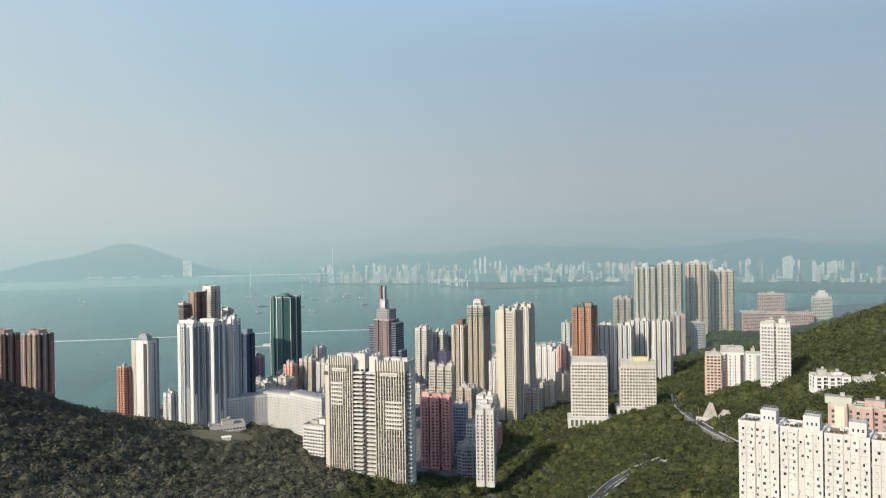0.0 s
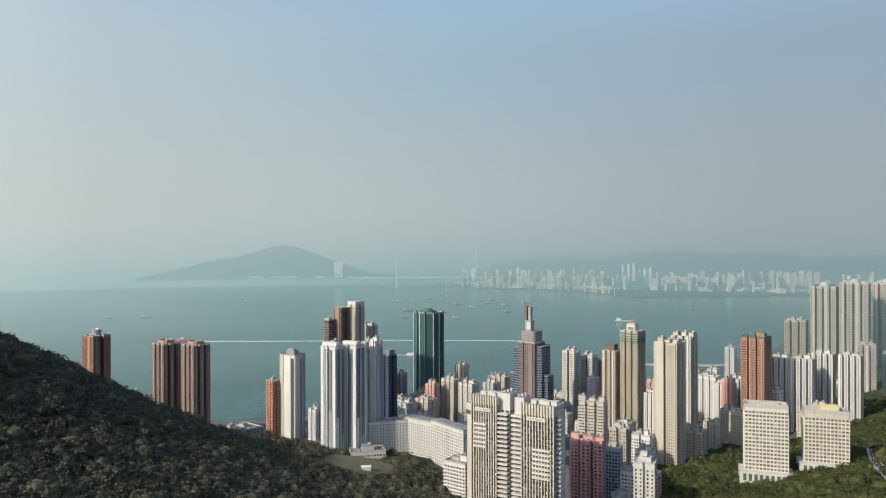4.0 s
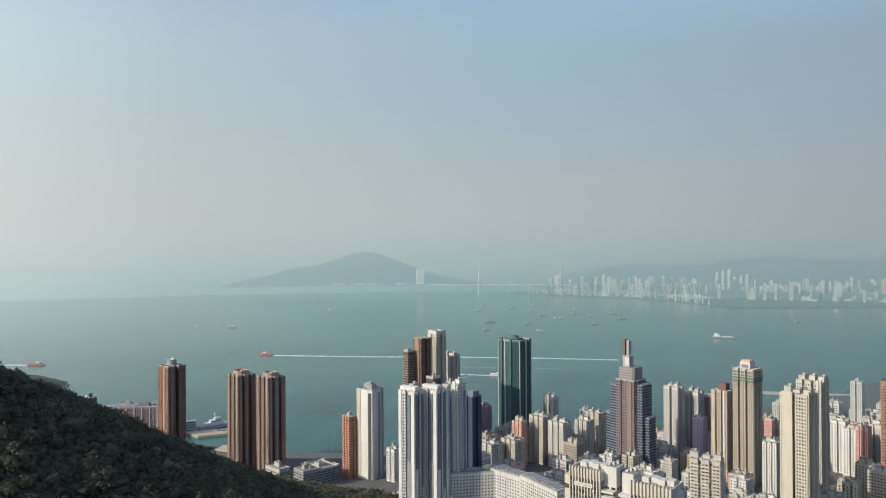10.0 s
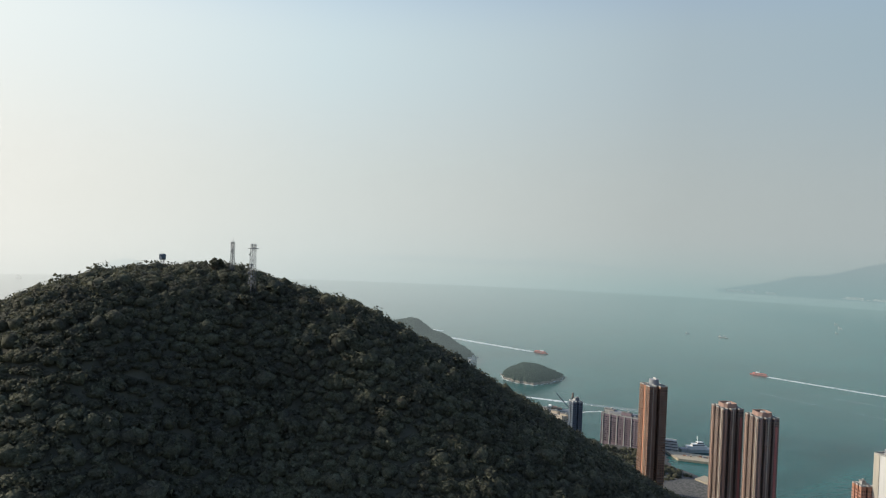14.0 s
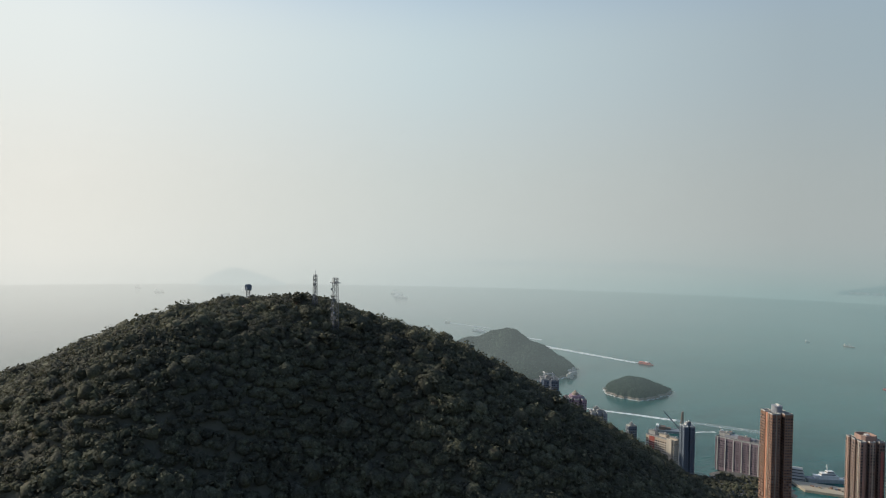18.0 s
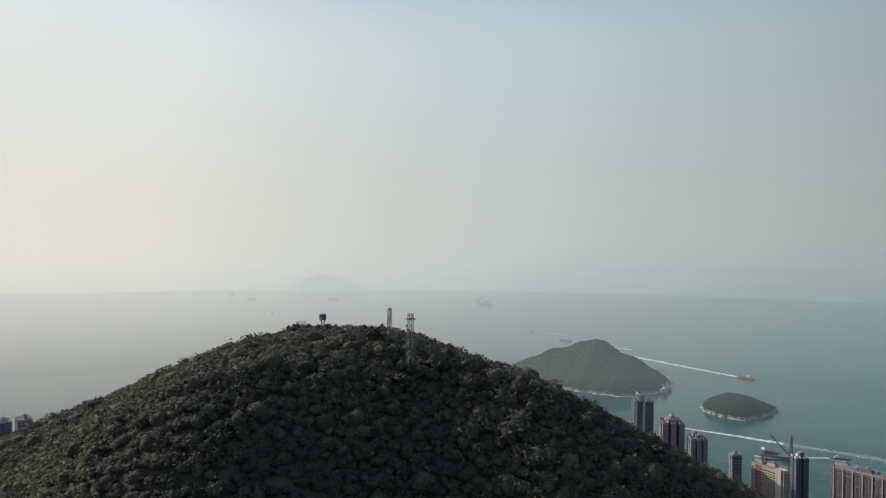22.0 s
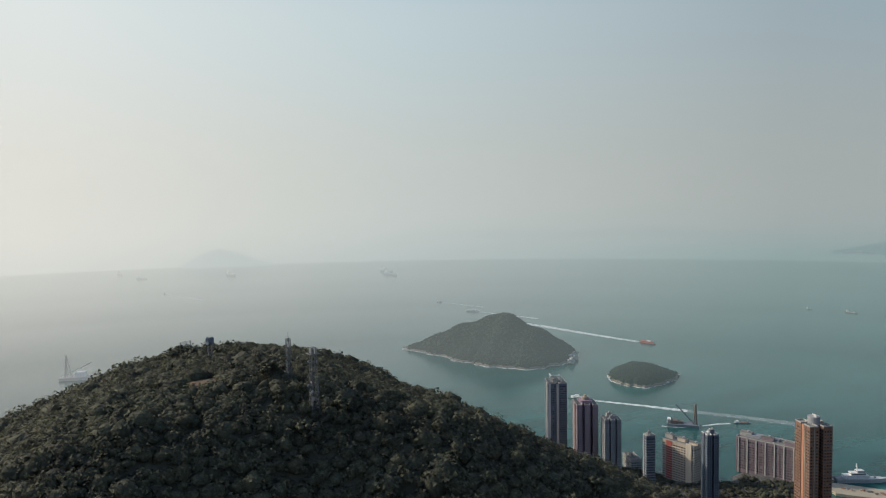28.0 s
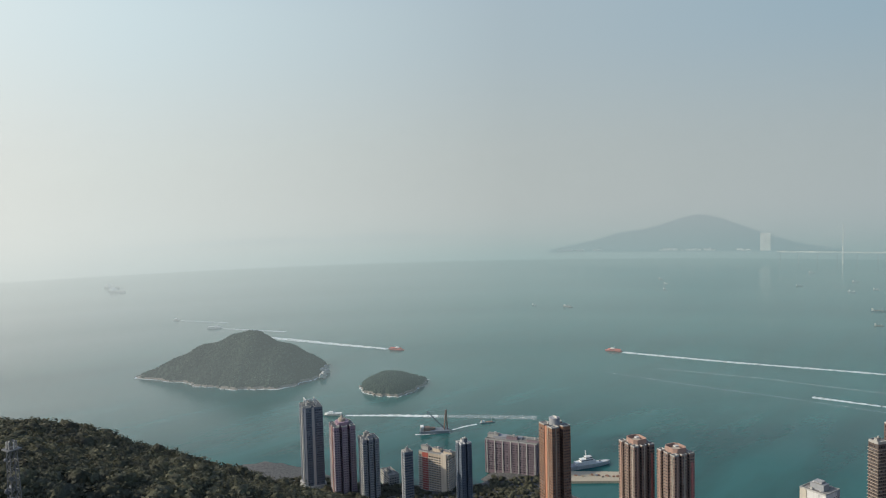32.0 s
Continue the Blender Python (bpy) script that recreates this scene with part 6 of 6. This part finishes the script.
# quay, pier and moored ship
pier = tagged(part("pier", Soup().prism([(-735, 1000), (-700, 985), (-640, 1036), (-660, 1060), (-712, 1020)], -6, 3.2), SAND), "sandy concrete pier strewn with gear", "pier", kind="structure")
for k in range(14):
    cr = thing("crate", "weathered crate stacked on the pier", "crate", -705 + k * 4 + rng.uniform(-2, 2), 1006 + k * 3 + rng.uniform(-4, 4), 3.2, rng.uniform(0, 90), "pier clutter")
    part("box", Soup().box(0, 0, 0, rng.uniform(2, 4.5), 2.2, rng.uniform(1, 2.4)), rng.choice([C_RUST, C_GREY, C_TAN]), cr)
ps = thing("patrol_ship", "white patrol ship moored beside a pier", "ship", -712, 1052, 0, 62, "moored ships")
part("hull", hull(Soup(), 66, 11, 5.5, 0.35), paint((0.62, 0.63, 0.62)), ps)
part("superstructure", Soup().box(-8, 0, 5.5, 30, 9, 4).box(-6, 0, 9.5, 18, 8, 3.4).box(-3, 0, 12.9, 9, 7, 2.6), WHITE, ps)
part("window_band", Soup().box(-3, 0, 13.6, 9.2, 7.2, 1.0).box(-6, 0, 10.8, 18.2, 8.2, 0.9), GLASS, ps)
part("mast", Soup().bar((-6, 0, 15), (-7, 0, 24), 0.4).bar((-7, -2, 20), (-7, 2, 20), 0.2), WHITE, ps)
part("flight_deck", Soup().box(-26, 0, 5.5, 13, 10, 0.5), C_GREY, ps)
part("bow_gun", Soup().tube(16, 0, 5.5, 7.5, 1.2, n=10).bar((16, 0, 7), (20, 0, 7.6), 0.15), C_GREY, ps)
hall = thing("waterfront_hall", "white stepped waterfront hall with terraces", "building", -748, 1010, 2, 40, "shore buildings")
for q in range(4):
    part("terrace", Soup().box(q * 2.2, q * 1.5, q * 3.2, 44 - q * 6, 20 - q * 3, 3.0), C_OFF, hall)
    part("window_band", Soup().box(q * 2.2, q * 1.5, q * 3.2 + 1.0, 44.3 - q * 6, 20.3 - q * 3, 1.0), GLASS, hall)
beach = tagged(part("quay", Soup().prism([(-632, 952), (-516, 944), (-420, 977), (-345, 1060), (-330, 1050), (-405, 955), (-510, 922), (-630, 930)], -4, 4.6), SAND), "sandy works strip along the water", "quay", kind="structure")
tagged(part("breakwater", Soup().prism([(60, 1560), (330, 1590), (332, 1600), (58, 1570)], -4, 4), CONCRETE), "long low concrete breakwater", "breakwater", kind="structure")

# ---- roads and clearings ----
CLEAR = []


def road(label, pts, width, lift=0.8):
    p = np.array(pts, float)
    n = 40
    u = np.linspace(0, len(p) - 1, n)
    k3 = [np.interp(u, range(len(p)), p[:, k]) for k in range(2)]
    sm = [np.convolve(np.pad(q, 4, mode="edge"), np.ones(9) / 9, "valid") for q in k3]
    xy = np.stack(sm, -1)
    d = np.gradient(xy, axis=0)
    nr_ = np.stack([-d[:, 1], d[:, 0]], -1) / (np.linalg.norm(d, axis=1)[:, None] + 1e-9)
    z = np.maximum.reduce([heights(*(xy + nr_ * o).T) for o in (-width / 2, 0, width / 2)]) + lift
    z = np.convolve(np.pad(z, 5, mode="edge"), np.ones(11) / 11, "valid") + 0.6
    CLEAR.extend([(x_, y_, width * 0.5 + 2.2) for x_, y_ in xy])

    def strip(o1, o2, up, thick):
        s = Soup()
        a, b = xy + nr_ * o1, xy + nr_ * o2
        s.v = [(*q, h + up) for q, h in zip(a, z)] + [(*q, h + up) for q, h in zip(b, z)] + [(*q, h + up - thick) for q, h in zip(a, z)] + [(*q, h + up - thick) for q, h in zip(b, z)]
        for i in range(n - 1):
            s.f += [(i + 1, i, n + i, n + i + 1), (i, i + 1, 2 * n + i + 1, 2 * n + i), (n + i + 1, n + i, 3 * n + i, 3 * n + i + 1)]
        return s
    root = tagged(part("road", strip(-width / 2, width / 2, 0, 3.0), ASPHALT), label, "road", kind="structure")
    for o in (-width / 2, width / 2 - 0.5):
        part("kerb_wall", strip(o, o + 0.5, 1.0, 4.5), CONCRETE, root, "pale concrete edge wall")
    part("centre_line", strip(-0.12, 0.12, 0.02, 0.01), WHITE, root)
    part("pavement", strip(-width / 2 + 0.5, -width / 2 + 2.0, 0.15, 0.4), CONCRETE, root)
    return xy, z


r1 = road("curved hillside road with concrete walls", [(60, 420), (96, 458), (111, 490), (123, 509), (142, 524), (168, 532)], 9)
r2 = road("straight hillside road below flats", [(262, 800), (240, 734), (226, 680), (217, 628), (212, 572), (210, 512), (216, 440), (190, 380)], 7.5, 0.1)
rw = thing("retaining_wall", "pale triangular retaining wall beside a road", "wall", 229, 592, ground(229, 592), -28, "road walls")
part("wall", Soup().prism([(-13, 0), (2, 0), (2, 8), (-13, 8)], -3, 12, [(-7, 7), (-4, 7), (-4, 8), (-7, 8)]).prism([(-3, 0.4), (14, 0.4), (14, 8.2), (-3, 8.2)], -3, 7, [(4, 7), (9, 7), (9, 8.2), (4, 8.2)]), paint((0.33, 0.30, 0.26), 0.95, 0.5, 0.3), rw, "sloped weathered concrete face")
part("kerb", Soup().box(0, -0.6, -2, 33, 0.8, 3), CONCRETE, rw)
CLEAR.append((226, 592, 13))


def street_lamp(x, y, z, rot):
    root = thing("street_lamp", "tall grey road lamp", "street lamp", x, y, z, rot, "road lamps")
    part("pole", Soup().tube(0, 0, 0, 10, 0.14, 0.08, 8), STEEL, root)
    part("arm", Soup().bar((0, 0, 9.9), (2.2, 0, 10.3), 0.06), STEEL, root)
    part("lamp_head", Soup().box(2.4, 0, 10.2, 0.9, 0.35, 0.18), C_OFF, root)
    return root


for q in (4, 11, 18, 25, 32):
    street_lamp(r2[0][q][0] + 5.5, r2[0][q][1], r2[1][q], 180)
for q in (8, 20, 32):
    street_lamp(r1[0][q][0] + 4.6, r1[0][q][1], r1[1][q], 180)
GRASS = paint((0.145, 0.135, 0.075), 0.95, 0.5, 0.4)
EARTH = paint((0.15, 0.10, 0.06), 0.95, 0.3, 0.25)
for lab, pts, soil, free in (("mown dry grass clearing among trees", [(-262, 648), (-217, 628), (-172, 640), (-176, 684), (-215, 702), (-252, 690)], GRASS, 36),
                             ("worn earth clearing near the summit", [(-523, 243), (-512, 237), (-501, 241), (-496, 249), (-503, 257), (-516, 255)], EARTH, 11.5)):
    s = Soup()
    cx_, cy_ = np.mean(pts, 0)
    rings_ = [(1.0, 0.5), (0.7, 0.9), (0.35, 1.0)]
    for f_, up in rings_:
        for k in range(len(pts) * 4):
            p, q = np.array(pts[k // 4]), np.array(pts[(k // 4 + 1) % len(pts)])
            e = (cx_, cy_) + ((p + (q - p) * (k % 4) / 4) - (cx_, cy_)) * f_ * (1 + 0.06 * math.sin(k * 2.3))
            s.v.append((*e, ground(*e) + up))
    n_ = len(pts) * 4
    s.v.append((cx_, cy_, ground(cx_, cy_) + 1.0))
    s.f = [(i * n_ + k, i * n_ + (k + 1) % n_, (i + 1) * n_ + (k + 1) % n_, (i + 1) * n_ + k) for i in range(2) for k in range(n_)]
    s.f += [(2 * n_ + k, 2 * n_ + (k + 1) % n_, 3 * n_) for k in range(n_)]
    tagged(part("clearing", s, soil), lab, "grass" if soil is GRASS else "bare earth", kind="structure")
    CLEAR.append((cx_, cy_, free))
shed = thing("garden_shed", "small white-roofed shed on a lawn", "shed", -203, 650, ground(-203, 650) + 0.8, 20)
part("walls", Soup().box(0, 0, 0, 8, 5, 3), C_OFF, shed)
part("roof", Soup().prism(rect(9, 6), 3, 4.2, rect(8.4, 0.5)), C_WHITE, shed)

# ---- masts on the summit ----


def lattice(root, x, y, h, w0, w1, bays, material):
    """Four legs with rungs and cross braces, each leg a part."""
    half = lambda z: (w0 + (w1 - w0) * z / h) / 2
    for sx, sy in ((-1, -1), (1, -1), (1, 1), (-1, 1)):
        part("leg", Soup().bar((x + sx * half(0), y + sy * half(0), -1), (x + sx * half(h), y + sy * half(h), h), 0.1), material, root)
    for k in range(bays):
        z0_, z1_ = h * k / bays, h * (k + 1) / bays
        s = Soup()
        c = [(-1, -1), (1, -1), (1, 1), (-1, 1)]
        for (ax, ay), (bx2, by2) in zip(c, c[1:] + c[:1]):
            s.bar((x + ax * half(z0_), y + ay * half(z0_), z0_), (x + bx2 * half(z1_), y + by2 * half(z1_), z1_), 0.05)
            s.bar((x + bx2 * half(z0_), y + by2 * half(z0_), z0_), (x + ax * half(z1_), y + ay * half(z1_), z1_), 0.05)
            s.bar((x + ax * half(z1_), y + ay * half(z1_), z1_), (x + bx2 * half(z1_), y + by2 * half(z1_), z1_), 0.06)
        part("brace", s, material, root, "thin crossed braces", "stuff")


def dish(root, x, y, z, r, face, material):
    a = radians(face)
    s, n = Soup(), 14
    for q, (rr, dd) in enumerate(((r, 0.0), (r, 0.35 * r), (r * 0.4, 0.75 * r))):
        for k in range(n):
            t = 2 * math.pi * k / n
            u, w_ = rr * math.cos(t), rr * math.sin(t)
            s.v.append((x - math.sin(a) * u + math.cos(a) * -dd, y + math.cos(a) * u + math.sin(a) * -dd, z + w_))
    for q in range(2):
        s.f += [(q * n + k, q * n + (k + 1) % n, (q + 1) * n + (k + 1) % n, (q + 1) * n + k) for k in range(n)]
    s.f += [tuple(range(n)), tuple(range(3 * n - 1, 2 * n - 1, -1))]
    part("dish_antenna", s, material, root, "round drum dish")


MAST = paint((0.17, 0.175, 0.18), 0.6, metal=0.3)
z_ = ground(-496, 286)
m1 = thing("radio_mast", "thin grey lattice radio mast with panel aerials", "mast", -496, 286, z_, 20, "summit masts")
lattice(m1, 0, 0, 291.5 - z_, 2.2, 1.5, 10, MAST)
part("panel_aerial", Soup().box(1.0, -0.8, 16.5, 0.35, 0.2, 2.6), C_OFF, m1)
part("panel_aerial", Soup().box(-1.0, -0.8, 17.2, 0.35, 0.2, 2.6), C_GREY, m1)
part("whip_aerial", Soup().bar((0, 0, 290 - z_), (0, 0, 294.5 - z_), 0.06), MAST, m1)
dish(m1, -1.6, 0, 14.5, 0.8, 200, C_GREY), dish(m1, -1.6, 0, 7, 0.8, 200, C_OFF)
z_ = ground(-471, 291)
m2 = thing("radio_mast", "broad lattice radio tower hung with dishes", "mast", -471, 291, z_, 10, "summit masts")
lattice(m2, 0, 0, 291 - z_, 3.6, 2.2, 9, MAST)
part("platform", Soup().ring(rect(4.6, 4.6), rect(2.8, 2.8), 288 - z_, 288.4 - z_), MAST, m2)
for q, (ax, az_, fc) in enumerate([(-2.2, 24, 200), (2.0, 18, 330), (-2.2, 13, 190), (2.3, 11, 10), (-2.6, 7, 250), (2.6, 8, 300), (0.5, 15, 270), (-1.0, 9.5, 270), (1.2, 5.5, 280)]):
    dish(m2, ax * 0.8, -1.5, az_, 0.6 + 0.2 * (q % 3), fc, MAST if q % 3 else C_GREY)
for q in range(6):
    part("panel_aerial", Soup().box(1.5 * math.cos(q * 1.05), 1.5 * math.sin(q * 1.05), 288.5 - z_, 0.3, 0.3, 2.4), C_OFF, m2)
z_ = ground(-585, 262)
m3 = thing("radio_mast", "short mast ringed with dark drum dishes", "mast", -585, 262, z_, 0, "summit masts")
lattice(m3, 0, 0, 280 - z_, 2.2, 2.0, 4, MAST)
for q in range(6):
    dish(m3, 1.9 * math.cos(q * 1.05), 1.9 * math.sin(q * 1.05), 278.5 - z_ - (q % 2) * 1.4, 1.5, q * 60, C_SLATE)
z_ = ground(-640, 256)
gp = thing("grid_antenna", "pale flat grid antenna on posts", "mast", -640, 254, z_, -60, "summit masts")
for q in range(9):
    part("slat", Soup().bar((-4 + q, 0, 3.5), (-4 + q, 0, 9), 0.1), C_OFF, gp)
for q in (3.5, 6.2, 8.9):
    part("rail", Soup().bar((-4.2, 0, q), (4.2, 0, q), 0.09), C_OFF, gp)
for q in (-3.6, 3.6):
    part("post", Soup().bar((q, 0.2, -1), (q, 0.2, 9), 0.14), MAST, gp)
hut = thing("equipment_hut", "low grey equipment hut on the summit", "hut", -550, 282, ground(-550, 282), 15)
part("walls", Soup().box(0, 0, 0, 9, 6, 3.2), C_GREY, hut)
part("roof", Soup().box(0, 0, 3.2, 9.8, 6.8, 0.35), C_OFF, hut)
part("door", Soup().box(2, -3.05, 0, 1.2, 0.12, 2.1), C_SLATE, hut)

# ---- woods ----


def free_of(x, y, margin=0.0):
    ok = np.ones(x.shape, bool)
    for a, b, c in PLANS:
        ok &= np.hypot(x - a, y - b) > c * 0.82 + 2 + margin
    for a, b, c in CLEAR:
        ok &= np.hypot(x - a, y - b) > c
    return ok


def wood(label, x0, x1, y0, y1, step, low, rlo, rhi, seed, material, where=None, tuft=22, spray=(0.10, 0.22)):
    """Closed canopy: broad low domes run together, here and there a taller crown, all covered with leaf sprays."""
    rg = np.random.default_rng(seed)
    x, y = np.meshgrid(np.arange(x0, x1, step), np.arange(y0, y1, step))
    x, y = x.ravel() + rg.uniform(-0.55, 0.55, x.size) * step, y.ravel() + rg.uniform(-0.55, 0.55, y.size) * step
    z = heights(x, y)
    keep = (z > low) & (shore_distance(x, y) > 14) & free_of(x, y)
    if where is not None:
        keep &= where(x, y, z)
    x, y, z = x[keep], y[keep], z[keep]
    grove = 0.5 + 0.5 * np.sin(x / 23 + 1.7 * np.sin(y / 31)) * np.sin(y / 19 + seed)
    tall = rg.random(len(x)) < 0.12
    r = rg.uniform(rlo, rhi, len(x)) * (0.9 + 0.4 * grove) * np.where(tall, 1.25, 1.0)
    squash = np.where(tall, rg.uniform(0.8, 1.0, len(x)), rg.uniform(0.55, 0.85, len(x)))
    c = np.stack([x, y, z + 0.1 + 1.0 * grove + np.where(tall, 1.0, 0.0)], -1)
    main = clumps("canopy", c, r * 0.87, squash, 1, seed, 0.24)
    tagged(part("woodland", main, material), label, "woodland", kind="stuff")
    leaves = tufts("leaf_clumps", c, r, tuft, seed + 1, squash, *spray)
    tagged(part("leaf_clumps", leaves, material), label + ", outer leaf clumps", "woodland", kind="stuff")
    return len(x)


seen_side = lambda x, y: (x + 545) * 0.93 + (y - 277) * 0.25 > -150
wood("dense dark evergreen woodland on a steep hill", -860, -70, -60, 800, 4.6, 30, 3.0, 4.8, 31, FOLIAGE, lambda x, y, z: ((y < 700 + 0.2 * (x + 500)) | (z > 40)) & seen_side(x, y), 56, (0.09, 0.20))
wood("dark evergreen woodland on the seaward slope", -860, -70, -60, 800, 8.0, 30, 3.9, 5.8, 36, FOLIAGE, lambda x, y, z: ~seen_side(x, y), 20)
wood("scrubby woodland on the back of the hill", -1250, -860, -200, 760, 11, 12, 4.0, 6.5, 35, FOLIAGE)
wood("lush green woodland in a valley", -70, 420, 300, 900, 7.0, 6, 3.6, 6.4, 33, FOLIAGE_LUSH, lambda x, y, z: (z > 33) | (y < 625) | ((x > 45) & (y < 730)), 110, (0.055, 0.14))
wood("trees and scrub between shore blocks", -980, -450, 680, 980, 6.5, 2.2, 2.4, 4.0, 40, FOLIAGE, lambda x, y, z: (z <= 30) & ((x < -640) | (y < 850)))
wood("scrub and trees on a lower slope", -70, 520, -260, 300, 8.5, 6, 3.2, 5.2, 39, FOLIAGE_LUSH)
wood("dense woodland on a far ridge", 420, 1000, 300, 1900, 9.0, 30, 3.8, 6.2, 34, FOLIAGE_LUSH, None, 22)
wood("hazy woodland beyond a ridge", 1000, 1600, 500, 1900, 15.0, 20, 6.0, 9.5, 38, FOLIAGE_LUSH)
wood("leafy street trees among flats", 60, 420, 660, 1180, 6.4, 17, 2.6, 4.2, 37, FOLIAGE_LUSH, lambda x, y, z: ((z <= 33) | (y > 895)) & ((x > 105) | (y < 800)) & ((y < 905) | (x > 225 + (y - 905) * 0.35)))


def tree(label, height, crown_r, seed, material):
    """A tapered trunk with limbs and an open crown of many leaf clumps."""
    rg = random.Random(seed)
    root = thing("tree", label, "tree", 0, 0, 0, 0, "single trees")
    s = Soup()
    s.tube(0, 0, -1.0, height * 0.55, 0.32, 0.18, 8)
    tips = []
    for k in range(7):
        a, r_ = 2 * math.pi * k / 7 + rg.uniform(-0.3, 0.3), crown_r * rg.uniform(0.5, 0.85)
        zb, zt = height * rg.uniform(0.3, 0.52), height * rg.uniform(0.66, 0.95)
        s.bar((0, 0, zb), (r_ * math.cos(a), r_ * math.sin(a), zt), 0.1)
        tips.append((r_ * math.cos(a), r_ * math.sin(a), zt))
    part("trunk", s, BARK, root)
    cs, rs = [], []
    for k in range(46):
        tx, ty, tz = rg.choice(tips)
        cs.append((tx * rg.uniform(0.3, 1.15) + rg.uniform(-1, 1), ty * rg.uniform(0.3, 1.15) + rg.uniform(-1, 1), tz + rg.uniform(-0.9, 1.2)))
        rs.append(crown_r * rg.uniform(0.14, 0.30))
    part("crown", clumps("crown", cs, rs, 0.75, 1, seed, 0.4), material, root)
    return root


rng = random.Random(77)
kinds = [tree("spreading dark evergreen on the ridge line", 8, 4.0, 1, FOLIAGE), tree("slender open-crowned evergreen on a slope", 7.5, 2.6, 2, FOLIAGE), tree("round leafy tree on a hillside", 7.5, 3.6, 3, FOLIAGE_LUSH), tree("tall pale-green tree on a hillside", 9, 3.2, 4, FOLIAGE_LUSH)]
spots = []
for k in range(34):
    a = rng.random()
    spots.append((0 if k % 3 else 1, -462 - 180 * a + rng.uniform(-8, 8), 294 - 40 * a + rng.uniform(-14, 14)))
for k in range(26):
    a = rng.uniform(0, 2 * math.pi)
    r_ = rng.uniform(90, 330)
    spots.append((rng.choice([0, 1]), -540 + r_ * math.cos(a), 277 + r_ * math.sin(a)))
for k in range(90):
    spots.append((rng.choice([2, 3]), rng.uniform(20, 360), rng.uniform(420, 820)))
spots.append((0, -610, 285))
first = set()
for kind, x_, y_ in spots:
    z_ = ground(x_, y_)
    if z_ < 33 or not free_of(np.array([x_]), np.array([y_]))[0]:
        continue
    m = pose(x_, y_, z_ - 1.8, 0, 0, rng.uniform(0, 360)) @ Matrix.Scale(rng.uniform(0.8, 1.2), 4)
    if kind not in first:
        kinds[kind].matrix_basis = m
        first.add(kind)
    else:
        t_ = copy_thing(kinds[kind], m)
        t_.matrix_basis = m
